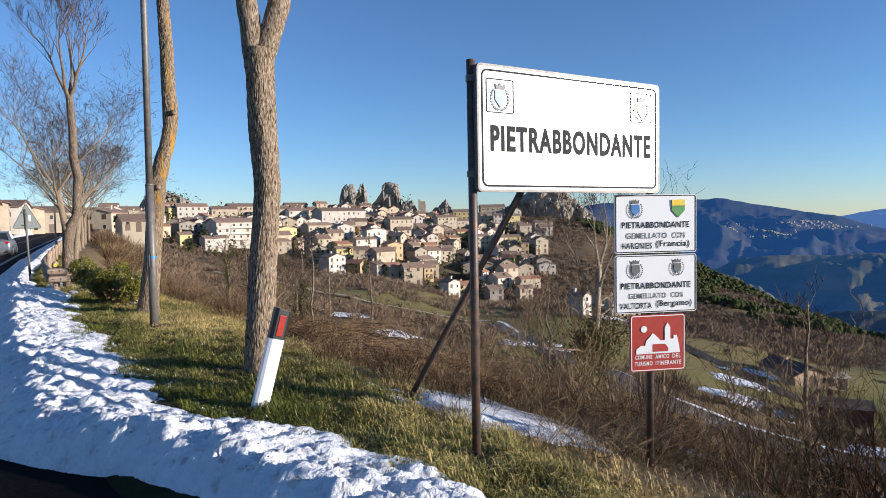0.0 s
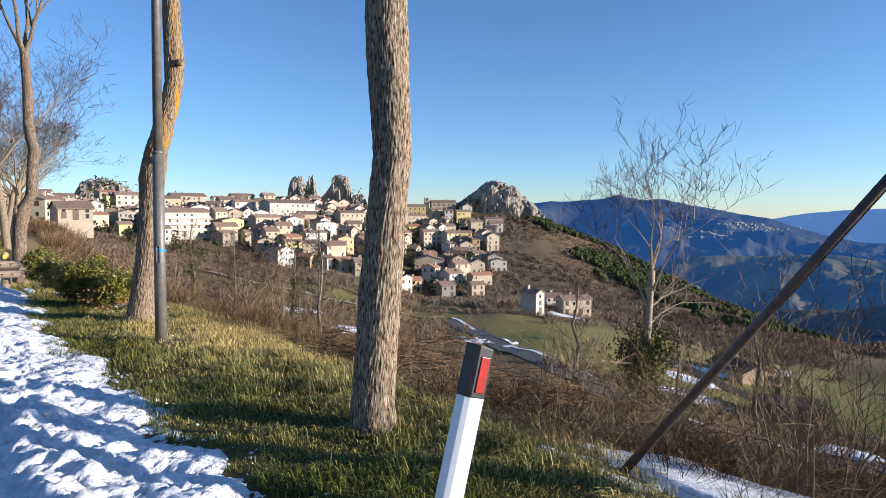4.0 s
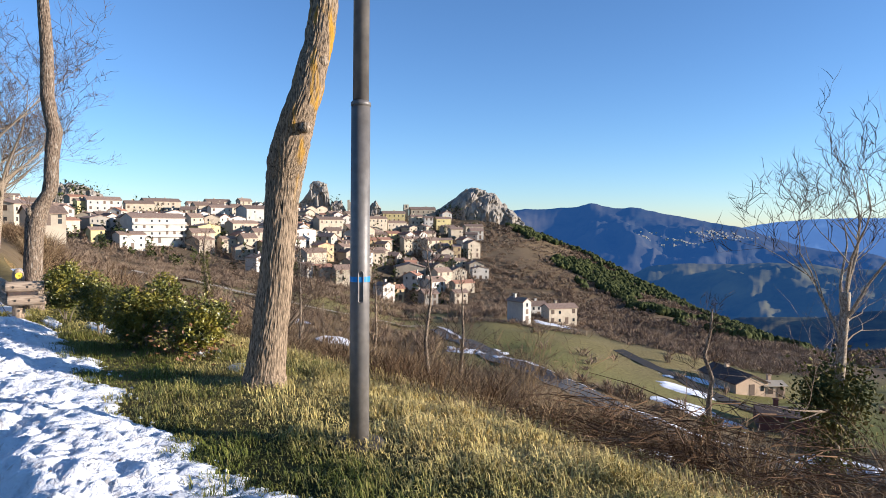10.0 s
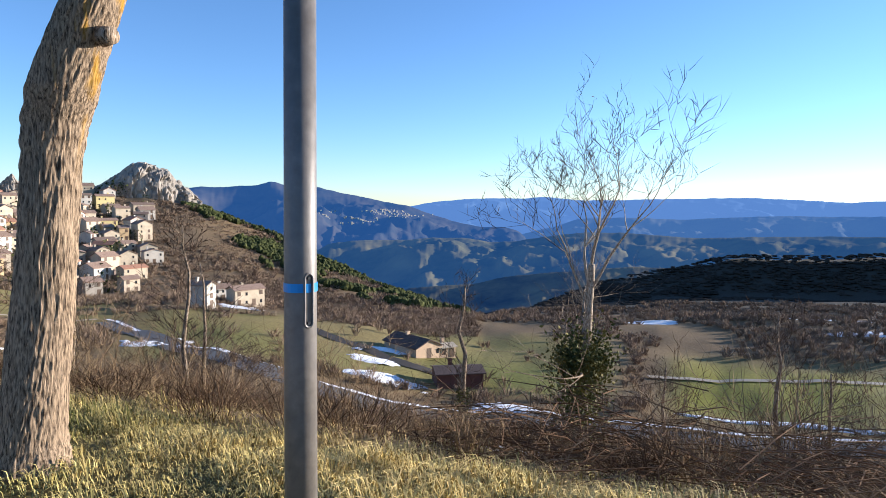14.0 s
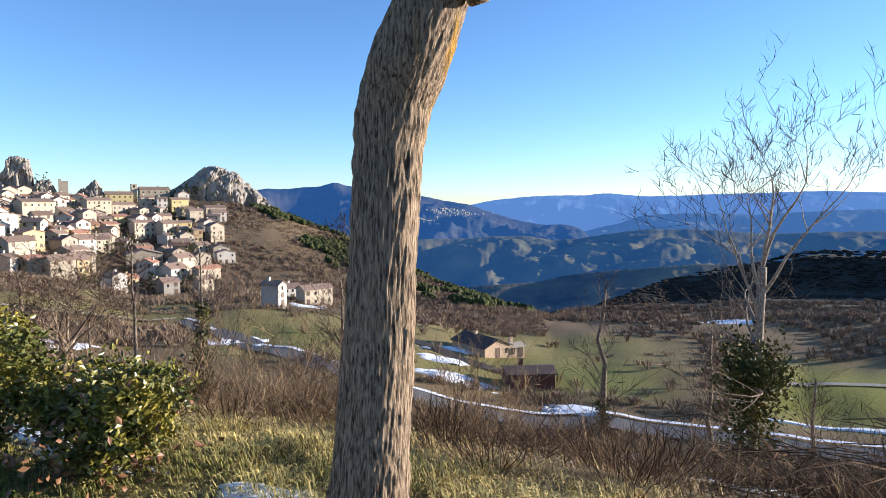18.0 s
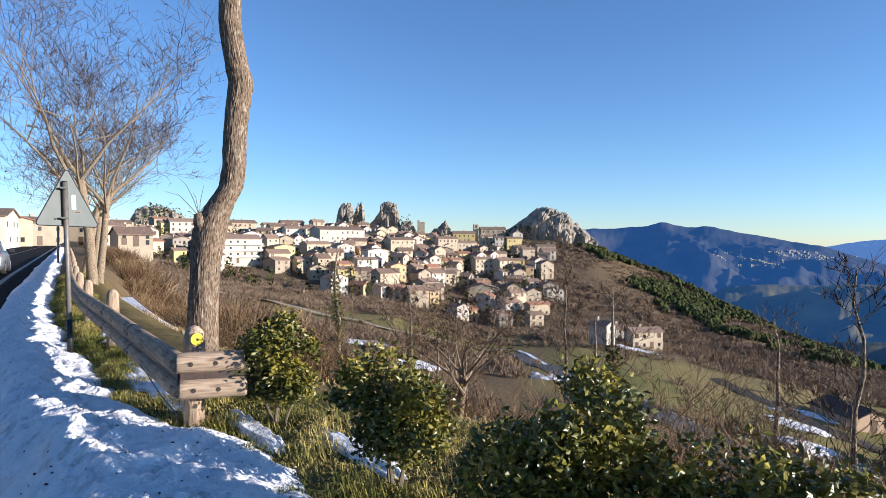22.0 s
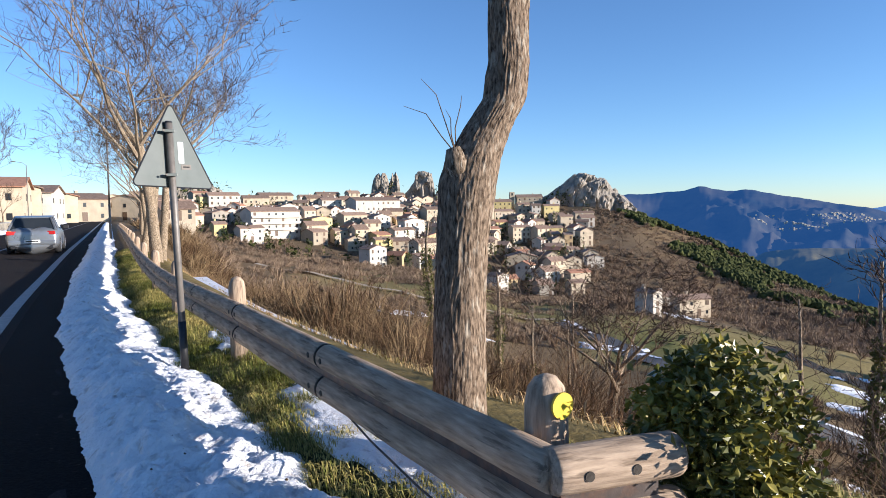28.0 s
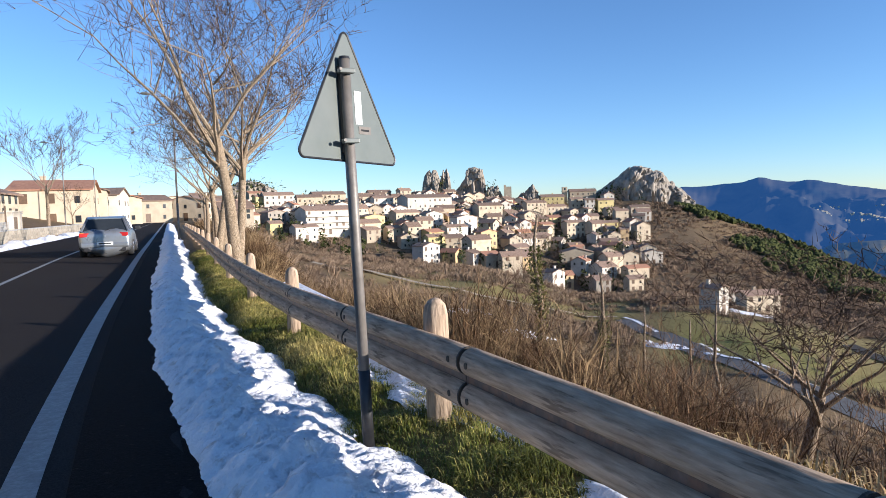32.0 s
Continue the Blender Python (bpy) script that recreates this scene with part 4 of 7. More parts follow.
def leaves(m, centres, size, rng, up=0.3):
    """Small folded leaves, one at each centre."""
    for c in centres:
        d = Vector((rng.gauss(0, 1), rng.gauss(0, 1), rng.gauss(up, 0.7))).normalized()
        s = d.cross(Vector((rng.gauss(0, 1), rng.gauss(0, 1), rng.gauss(0, 1)))).normalized()
        n = d.cross(s)
        L, w = size * rng.uniform(0.7, 1.3), size * rng.uniform(0.24, 0.36)
        c = Vector(c)
        m.add([c, c + d * L * 0.5 + s * w + n * w * 0.35, c + d * L, c + d * L * 0.5 - s * w + n * w * 0.35], [(0, 1, 2), (0, 2, 3)])


def bush(u, v, w, h, label, seed, count=2600, russet=False):
    rng = random.Random(seed)
    x, y = (float(c) for c in xy(u, v))
    t = thing("evergreen_bush", pose(x, y, gz(x, y), 0, 0, rng.uniform(0, 360)), label, "bush", "evergreen bushes on the verge")
    tips = []
    for k in range(4 if w < 0.7 else 7):
        a = rng.uniform(0, 6.28)
        m = M()
        top = Vector((math.cos(a) * w * rng.uniform(0.1, 0.36), math.sin(a) * w * rng.uniform(0.1, 0.36), h * rng.uniform(0.55, 0.9)))
        pts, rad = [Vector((math.cos(a) * 0.03, math.sin(a) * 0.03, -0.1))], [0.012]
        for i in range(1, 5):
            pts.append(Vector((math.cos(a) * 0.03, math.sin(a) * 0.03, 0)).lerp(top, (i / 4) ** 1.6) + Vector((rng.gauss(0, 0.02), rng.gauss(0, 0.02), 0)))
            rad.append(0.013 * (1 - 0.2 * i))
        m.tube(pts, rad, 6)
        tips += pts[2:]
        part("stem", m, STEM, t)
    lobes = []
    for k in range(26):
        p = tips[k % len(tips)] + Vector((rng.gauss(0, 0.14 * w), rng.gauss(0, 0.14 * w), rng.gauss(0.02, 0.09)))
        lobes.append((p, rng.uniform(0.1, 0.2) * (0.7 + 0.4 * w)))
    cs = []
    while len(cs) < count:
        p, r = rng.choice(lobes)
        d = Vector((rng.gauss(0, 1), rng.gauss(0, 1), rng.gauss(0, 1))).normalized() * r * rng.uniform(0.45, 1.0) ** 0.5
        q = p + d
        e = (q.x / (w * 0.55)) ** 2 + (q.y / (w * 0.55)) ** 2 + ((q.z - h * 0.6) / (h * 0.5)) ** 2
        if q.z > (0.27 if w < 0.7 else 0.14) * h and e < 1.05 + 0.25 * noise.noise(q * 6):
            cs.append(q)
    cs += [c + Vector((rng.gauss(0, 0.03), rng.gauss(0, 0.03), rng.gauss(0, 0.03))) for k in range(2) for c in cs]
    third = len(cs) // 3
    for i in range(3):
        m = M()
        leaves(m, cs[i * third:(i + 1) * third], 0.042, rng)
        part("foliage", m, LEAF, t)["kind"] = "stuff"
    if russet:
        m = M()
        leaves(m, [Vector((rng.gauss(-0.1, 0.25 * w), rng.gauss(0, 0.25 * w), abs(rng.gauss(0.2, 0.14)))) for k in range(500)], 0.05, rng)
        part("russet_foliage", m, LEAF_RED, t, "russet dying leaves")["kind"] = "stuff"
    return t


bush(20.08, 2.63, 0.58, 0.82, "young glossy evergreen bush beside the timber rail", 11, 2600)
bush(18.48, 2.74, 0.66, 0.8, "young glossy evergreen bush on thin stems", 12, 1900)
bush(17.38, 2.92, 0.88, 0.87, "broad dark evergreen bush on the verge", 13, 3900)
bush(16.6, 3.3, 0.84, 0.62, "broad dark evergreen bush with russet lower leaves", 14, 3000, True)


def blades(name, count, label, sampler, h0, h1, tint, seed, width=0.006, dry=(0.68, 0.53, 0.19)):
    """Grass as one mesh of single bent blades."""
    r = np.random.RandomState(seed)
    u, v = sampler(r, count)
    px, py = xy(u, v)
    pz = ground_z(px, py) - 0.01
    n = len(u)
    clump = 0.65 + 0.55 * wavy(px, py, 0.16, 0.8) + 0.3 * wavy(px, py, 0.5, 2.8)
    h = (h0 + (h1 - h0) * r.rand(n)) * np.clip(clump, 0.35, 1.4)
    a, lean = 3.0 + 1.5 * r.randn(n) + 1.2 * wavy(px, py, 0.4, 2.1), 0.4 + 0.85 * r.rand(n)
    dx, dy = np.cos(a) * lean, np.sin(a) * lean
    sx, sy = -np.sin(a) * width, np.cos(a) * width
    base = np.stack([px, py, pz], -1)
    mid = base + np.stack([dx * h * 0.35, dy * h * 0.35, h * 0.62], -1)
    tip = base + np.stack([dx * h * 0.95, dy * h * 0.95, h * (1 - 0.55 * lean)], -1)
    s = np.stack([sx, sy, 0 * sx], -1)
    vs = np.stack([base - s, base + s, mid + s * 0.8, mid - s * 0.8, tip], 1).reshape(-1, 3)
    k = np.arange(n) * 5
    tri = np.stack([k, k + 1, k + 2, k, k + 2, k + 3, k + 3, k + 2, k + 4], -1).reshape(-1, 3)
    me = bpy.data.meshes.new(name)
    me.vertices.add(len(vs))
    me.vertices.foreach_set("co", vs.astype(np.float32).ravel())
    me.loops.add(tri.size)
    me.loops.foreach_set("vertex_index", tri.astype(np.int32).ravel())
    me.polygons.add(len(tri))
    me.polygons.foreach_set("loop_start", np.arange(0, tri.size, 3, dtype=np.int32))
    me.update(calc_edges=True)
    g, d = np.array((0.11, 0.122, 0.018)), np.array(dry)
    f = np.clip(tint(u, v) + 0.35 * r.randn(n) * 0.5 + 0.25 * wavy(px, py, 0.5, 3.3) + 0.3 * wavy(px, py, 1.6, 0.9), 0, 1)[:, None]
    c = (g + f * (d - g)) * (0.8 + 0.6 * r.rand(n))[:, None]
    col = np.repeat(np.concatenate([c, np.ones((n, 1))], 1), 5, 0)
    at_ = me.attributes.new("cover", "FLOAT_COLOR", "POINT")
    at_.data.foreach_set("color", col.astype(np.float32).ravel())
    me.materials.append(BLADE)
    return tagged(new(name, me), label, "grass", kind="stuff")


def verge(r, n):
    u = 1.5 + 46 * r.rand(n) ** 1.25
    lim = bank_edge(u) - 0.5
    wide = 4.5 - 2.0 * step(18, 23.5, u) - lim
    v = lim + wide * r.rand(n) ** 1.0 + 0.12 * wavy(u, u * 0, 0.5, 1.0)
    return u, v


blades("verge_grass", 290000, "rough green and straw-coloured verge grass", verge, 0.04, 0.15, lambda u, v: 0.1 + 0.07 * (v - 2.2) + 0.34 * step(3.5, 4.6, v) * step(9, 12, u) + 0.6 * step(10, 13, u) * step(19.0, 17.0, u) * step(2.6, 3.4, v), 1, 0.0028)
blades("dry_grass", 34000, "long dry grass along the top of the slope", lambda r, n: (lambda u: (u, 4.2 - 1.3 * step(16, 24, u) + 0.5 * r.randn(n)))(1 + 19 * r.rand(n)), 0.06, 0.2, lambda u, v: 0.72 - 0.2 * step(18, 21, u), 2, 0.0036, (0.55, 0.41, 0.16))
blades("slope_grass", 50000, "withered grass on the slope below", lambda r, n: (lambda u: (u, 4.6 - 1.3 * step(16, 24, u) + 9 * r.rand(n) ** 1.6))(-4 + 50 * r.rand(n)), 0.06, 0.17, lambda u, v: 0.8 + 0.1 * step(19, 24, u), 3, 0.005, (0.4, 0.27, 0.125))


# bare shrubs and saplings on the slope
def shrub_mesh(name, seed, stems, depth, mat):
    r = random.Random(seed)
    m = M()
    for k in range(stems):
        a = r.uniform(0, 6.28)
        crown(m, (math.cos(a) * 0.12, math.sin(a) * 0.12, -0.05), (math.cos(a) * r.uniform(0.1, 0.9), math.sin(a) * r.uniform(0.1, 0.9), 1.0), r.uniform(0.5, 0.85), 0.009, 2, depth, r, 4, 0.95, 0.15, 0.0024)
    return mesh_of(name, m, mat)


TWIG_RED = surf("reddish_twig", (0.1, 0.058, 0.032), (0.25, 0.15, 0.08), 3, 0.9, vary=0.3, spec=0.05)
SHRUBS = [shrub_mesh("bare_shrub", 20 + k, 8 + k % 3, 5, BRUSH if k % 2 else TWIG_RED) for k in range(6)]
rs = random.Random(77)
placed = 0
while placed < 300:
    u = rs.uniform(-14, 85)
    edge = 4.3 - 1.4 * float(step(18, 26, u))
    v = edge + abs(rs.gauss(0, 1)) * (9 + 8 * (u > 30)) + 1.4
    if 8.5 < u < 20 and v < 6.0:
        continue
    x, y = (float(c) for c in xy(u, v))
    if rs.random() > 0.45 + 0.75 * float(wavy(np.array(x), np.array(y), 6, 0.3)) + (0.35 if u > 26 else 0):
        continue
    s = rs.uniform(0.7, 1.5) if u < 24 else rs.uniform(0.5, 1.0)
    ob = part("bare_shrub", SHRUBS[rs.randrange(6)], None, None, at=pose(x, y, gz(x, y) - 0.05, rs.uniform(-8, 8), rs.uniform(-8, 8), rs.uniform(0, 360)) @ Matrix.Diagonal((s, s, s * rs.uniform(0.8, 1.3), 1)))
    tagged(ob, "leafless brown shrub on the slope", "shrub", "bare shrubs on the slope")
    placed += 1


# the rest of the thicket further down, as one mass
tv, tf, base_n = [], [], 0
data = [(np.array([p.co[:] for p in me.vertices]), [tuple(q.vertices) for q in me.polygons]) for me in [shrub_mesh("bare_shrub", 30 + k, 7, 4, BRUSH) for k in range(4)]]
n = 0
while n < 700:
    u = rs.uniform(-10, 95)
    v = 8.5 + abs(rs.gauss(0, 1)) * 15
    x, y = (float(c) for c in xy(u, v))
    if float(wavy(np.array(x), np.array(y), 6, 0.3)) < -0.35:
        continue
    co, fs = data[rs.randrange(4)]
    a, s = rs.uniform(0, 6.28), rs.uniform(0.9, 1.9)
    c, q = math.cos(a) * s, math.sin(a) * s
    tv.append(np.stack([x + co[:, 0] * c - co[:, 1] * q, y + co[:, 0] * q + co[:, 1] * c, gz(x, y) - 0.05 + co[:, 2] * s], -1))
    tf += [tuple(i + base_n for i in f) for f in fs]
    base_n += len(co)
    n += 1
me = bpy.data.meshes.new("thicket")
me.from_pydata(np.concatenate(tv).tolist(), [], tf)
me.materials.append(BRUSH)
tagged(new("thicket", me), "thicket of leafless brown shrubs down the slope", "thicket", kind="stuff")


# dense leafless brush on the hillside under the road
def shoots(m, x, y, z, h, w, r, n, width, arch=0.0):
    for i in range(n):
        a, b = r.uniform(0, 6.283), r.random() ** 0.7
        p = Vector((x + math.cos(a) * w * 0.35 * b, y + math.sin(a) * w * 0.35 * b, z))
        q = p + Vector((math.cos(a) * w * 0.35 * b + r.gauss(0, 0.16 * w), math.sin(a) * w * 0.35 * b + r.gauss(0, 0.16 * w), h * r.uniform(0.35, 0.6)))
        e = q + Vector((math.cos(a) * w * 0.35 * b + r.gauss(0, 0.25 * w), math.sin(a) * w * 0.35 * b + r.gauss(0, 0.25 * w), h * r.uniform(-0.05 - arch, 0.55 - arch)))
        f = q.lerp(e, 0.3) + Vector((r.gauss(0, 0.25 * w), r.gauss(0, 0.25 * w), h * r.uniform(0.0, 0.4)))
        c = r.uniform(0, 6.283)
        s = Vector((math.cos(c), math.sin(c), r.gauss(0, 0.3))) * width
        m.add([p, q + s, q - s, e, f], [(0, 1, 2), (1, 3, 2), (1, 4, 2)])


# Darker brush tone, lowered to put shade inside the thicket.
UNDERGROWTH = surf("brown_undergrowth", (0.04, 0.024, 0.013), (0.14, 0.085, 0.045), 0.6, 0.9, spec=0.05, coords="World")
rb = random.Random(123)
for name, mat, seed_ in (("hillside_brush", UNDERGROWTH, 0.3), ("hillside_brush", BRUSH, 5.3)):
    m = M()
    n = 0
    while n < 950:
        u = rb.uniform(-12, 120)
        v = 7.5 - 2.5 * float(step(18, 30, u)) + abs(rb.gauss(0, 1)) * (15 if u > 24 else 20)
        x, y = (float(c) for c in xy(u, v))
        if noise.noise(Vector((x * 0.12, y * 0.12, seed_))) < (-0.22 if u > 24 else 0.05):
            continue
        if 19 < u < 46 and v < 12 and rb.random() < (0.8 if u < 25 else 0.3):
            continue
        d = math.hypot(x - OX, y - OY)
        shoots(m, x, y, gz(x, y) - 0.1, rb.uniform(0.6, 1.7), rb.uniform(0.8, 1.7), rb, 70, 0.003 + 0.00028 * d)
        n += 1
    for k in range(330):
        u = rb.uniform(29, 75)
        v = 5.0 + rb.random() * (9 + 0.12 * (u - 29))
        x, y = (float(c) for c in xy(u, v))
        d = math.hypot(x - OX, y - OY)
        shoots(m, x, y, gz(x, y) - 0.1, rb.uniform(1.2, 2.5), rb.uniform(1.0, 2.0), rb, 80, 0.003 + 0.0002 * d, 0.35)
    for k in range(230):
        u, v = rb.uniform(5, 21), rb.uniform(4.5, 8.5)
        x, y = (float(c) for c in xy(u, v))
        if v < 5.2 and rb.random() < 0.5:
            continue
        shoots(m, x, y, gz(x, y) - 0.05, rb.uniform(0.15, 0.55), rb.uniform(0.3, 0.8), rb, 60, 0.0028)
    solid(name, m, mat, "dense leafless reddish brush on the hillside", "brush", kind="stuff")


def bare_tree(name, m, label, seed, height, spread, limbs=4, depth=4, mat=BARK_PALE, r0=0.07, ivy=0.0, fork=0.4, group="", kids=4, lean=(0, 0), base=0.5, thin=0.003, open_=0.85, droop=0.0):
    r = random.Random(seed)
    t = thing(name, m, label, "tree", group)
    f = height * fork
    top = Vector((lean[0], lean[1], f))
    part("trunk", trunk_mesh([(0, 0, -base, r0 * 1.3), (0, 0, 0.1, r0 * 1.05), (lean[0] * 0.4 + 0.04, lean[1] * 0.4, f * 0.5, r0 * 0.9), (lean[0], lean[1], f + 0.05, r0 * 0.75)], 14, 0.08, r0 * 0.05, seed), mat, t, smooth=True)
    for k in range(limbs):
        a = 6.28 * k / limbs + r.uniform(-0.4, 0.4)
        b, fine = M(), M()
        crown(b, top - Vector((0, 0, f * 0.12 * (k % 3))), (math.cos(a) * spread, math.sin(a) * spread, 1), height * (1 - fork) * r.uniform(0.5, 0.75), r0 * 0.38, 1, depth, r, kids, open_, 0.2, thin, fine, droop)
        part("limb", b, mat, t)
        part("twig", fine, TWIG, t, "dark fine twigs")["kind"] = "stuff"
    if ivy:
        b = M()
        cs = []
        for k in range(int(3200 * ivy)):
            z = r.uniform(0.1, f * 0.95)
            a = r.uniform(0, 6.28)
            q = (0.05 + 0.16 * r.random() ** 0.5 + 0.2 * max(0, noise.noise(Vector((math.cos(a), math.sin(a), z * 1.5 + seed))))) * (0.6 + ivy * 0.5)
            cs.append(Vector((lean[0] * z / f + math.cos(a) * q, lean[1] * z / f + math.sin(a) * q, z)))
        leaves(b, cs, 0.075, r)
        part("ivy", b, IVY, t, "dark ivy climbing the trunk")["kind"] = "stuff"
    return t


def on_ground(u, v, turn=0.0):
    x, y = (float(c) for c in xy(u, v))
    return pose(x, y, gz(x, y), 0, 0, turn)


# the pale tree over the ivied stump
ft = on_ground(13.56, 13.87, 37)
drop = -ft.translation.z
t = bare_tree("pale_bare_tree", ft, "slender pale bare tree rising from an ivied stump", 31, drop + 3.5, 0.42, 5, 5, BARK_PALE, 0.1, 0.0, (drop + 0.3) / (drop + 3.5), "", 4, (0.25, -0.1), thin=0.005, open_=0.95)
r = random.Random(8)
b = M()
leaves(b, [Vector((r.gauss(0, 0.3) + (0.9 * r.random() if k % 3 == 0 else 0), r.gauss(0, 0.28), drop - 1.6 + r.gauss(0, 0.25) - (0.12 if k % 3 else -0.1))) for k in range(2600)], 0.1, r)
leaves(b, [Vector((r.gauss(0.05, 0.24), r.gauss(0, 0.24), r.uniform(0.2, drop - 1.5))) for k in range(2800)], 0.1, r)
part("ivy", b, IVY, t, "dense dark ivy on the stump")["kind"] = "stuff"
b = M()
for dz, dx in ((-1.1, 1.0), (-1.5, 1.0), (-0.7, 0.8), (-1.9, -0.9)):
    crown(b, (0.0, 0, drop + dz), (dx, r.uniform(-0.3, 0.3), 0.18), 2.1, 0.035, 1, 4, r, 4, 0.7, 0.1)
part("side_limb", b, BARK, t, "grey tangled side branches")


def sapling(u, v, h, r0, ivy, seed, label, side=1.0, lean=0.0):
    """A slender upright tree: one wavering stem, short rising side branches, ivy round the lower stem."""
    r = random.Random(seed)
    t = thing("slender_tree", on_ground(u, v, r.uniform(0, 360)), label, "tree", "slender trees on the slope")
    pts = [Vector((lean * (k / 9) ** 2 * h + r.gauss(0, 0.03 * h * 0.3) * (k > 0), r.gauss(0, 0.03 * h * 0.3) * (k > 0), -0.4 + (h + 0.4) * k / 9)) for k in range(10)]
    part("trunk", M().tube(pts, [r0 * (1.45 - 1.2 * k / 9) for k in range(10)], 9), BARK, t, smooth=True)
    b, fine = M(), M()
    for k in range(int(h * 8 * side)):
        f = r.uniform(0.22, 0.98)
        i = min(int(f * 9), 8)
        q = pts[i].lerp(pts[i + 1], f * 9 - i)
        a = r.uniform(0, 6.283)
        crown(b, q, (math.cos(a) * 0.8, math.sin(a) * 0.8, r.uniform(0.4, 1.0)), h * side * r.uniform(0.1, 0.2) * (1.25 - 0.7 * f), max(r0 * 0.3 * (1.1 - f), 0.006), 2, 4, r, 4, 0.9, 0.15, 0.0045, fine)
    part("branch", b, BARK, t)["kind"] = "stuff"
    part("twig", fine, TWIG, t, "dark fine twigs")["kind"] = "stuff"
    if ivy:
        cs = []
        for k in range(int(1900 * ivy * h / 4)):
            f = r.random() ** 0.8 * ivy
            i = min(int(f * 9), 8)
            a = r.uniform(0, 6.283)
            q = r0 + 0.01 + 0.17 * r.random() * (0.25 + max(0, noise.noise(Vector((math.cos(a), math.sin(a), f * h * 1.3 + seed)))) * 1.6)
            cs.append(pts[i].lerp(pts[i + 1], f * 9 - i) + Vector((math.cos(a) * q, math.sin(a) * q, 0)))
        b = M()
        leaves(b, cs, 0.07, r)
        part("ivy", b, IVY, t, "yellow-green ivy climbing the stem")["kind"] = "stuff"
    return t


for u, v, h, r0, iv, sd in ((35.1, 9.7, 5.2, 0.1, 0.85, 41), (38.0, 14.2, 6.0, 0.12, 0.75, 42), (36.4, 14.6, 5.0, 0.08, 0.6, 43), (34.6, 14.8, 4.8, 0.07, 0.5, 44), (16.6, 15.2, 4.6, 0.08, 0.5, 46), (22.6, 9.4, 3.6, 0.05, 0.75, 53), (24.6, 11.2, 4.0, 0.06, 0.5, 52)):
    sapling(u, v, h, r0, iv, sd, "slender bare tree with ivy up its stem")
for u, v, h, r0, sd in ((31.4, 12.2, 4.4, 0.06, 144), (20.6, 11.0, 3.6, 0.05, 148), (18.2, 8.0, 2.8, 0.035, 150), (14.5, 17.0, 4.4, 0.07, 147), (10.2, 12.5, 3.4, 0.05, 156), (8.8, 16.0, 3.6, 0.06, 157), (21.5, 7.2, 2.6, 0.03, 158), (6.5, 11.0, 3.2, 0.05, 154), (12.2, 20.0, 4.6, 0.08, 159)):
    sapling(u, v, h, r0, 0.0, sd, "slender twiggy bare tree on the slope", 1.2)
for i, (u, v, h, sd) in enumerate(((27.6, 9.6, 4.4, 45), (3.0, 10.5, 3.4, 55), (44.0, 13.0, 5.0, 58), (23.8, 15.5, 4.6, 59))):
    bare_tree("bare_tree", on_ground(u, v, 50 * i), "small bare tree with dark crooked limbs", sd, h, 1.2, 8, 5, BARK, 0.05 + 0.014 * h, 0.0, 0.42, "small trees on the slope", 4, (0.25, -0.3), thin=0.006, open_=1.25, droop=0.06)


def canes(u, v, n, h, w, seed, label):
    """A clump of thin upright whips from one stool."""
    r = random.Random(seed)
    t = thing("whip_clump", on_ground(u, v), label, "shrub", "clumps of whips on the slope")
    for part_ in range(3):
        m = M()
        for k in range(n // 3):
            a, q, L = r.uniform(0, 6.283), w * r.random() ** 0.5, h * r.uniform(0.35, 1.1)
            p = Vector((math.cos(a) * q, math.sin(a) * q, -0.15))
            d = Vector((r.gauss(0, 0.3), r.gauss(0, 0.3), 1))
            bow = Vector((r.gauss(0, 0.3), r.gauss(0, 0.3), -0.25)) * L
            pts = [p + d * L * f + bow * f * f + Vector((r.gauss(0, 0.018), r.gauss(0, 0.018), 0)) for f in (0, 0.35, 0.7, 1.0)]
            m.tube(pts, [0.0055, 0.0045, 0.003, 0.0012], 4, False)
            for j in range(4):
                f = r.uniform(0.35, 0.95)
                q_ = p + d * L * f + bow * f * f
                b = r.uniform(0, 6.283)
                m.tube([q_, q_ + Vector((math.cos(b) * 0.1, math.sin(b) * 0.1, 0.14)), q_ + Vector((math.cos(b) * 0.16, math.sin(b) * 0.16, 0.3)) * r.uniform(0.7, 1.2)], [0.003, 0.0022, 0.001], 3, False)
        part("whip", m, CANE, t)["kind"] = "stuff"
    return t


CANE = surf("tan_whip", (0.12, 0.075, 0.042), (0.3, 0.2, 0.11), 5, 0.85, vary=0.25, spec=0.15)
for k, (u, v, n, h, w) in enumerate(((25.8, 5.0, 15, 1.3, 0.9), (27.4, 5.2, 18, 1.5, 0.9), (29.2, 5.6, 12, 1.4, 1.0), (18.6, 4.8, 6, 1.5, 0.5), (19.6, 5.4, 9, 1.6, 0.9), (17.4, 5.8, 9, 1.4, 0.9), (22.2, 5.2, 6, 1.2, 0.7), (15.4, 6.4, 6, 1.0, 0.8))):
    canes(u, v, n, h, w, 300 + k, "clump of thin tan upright whips")
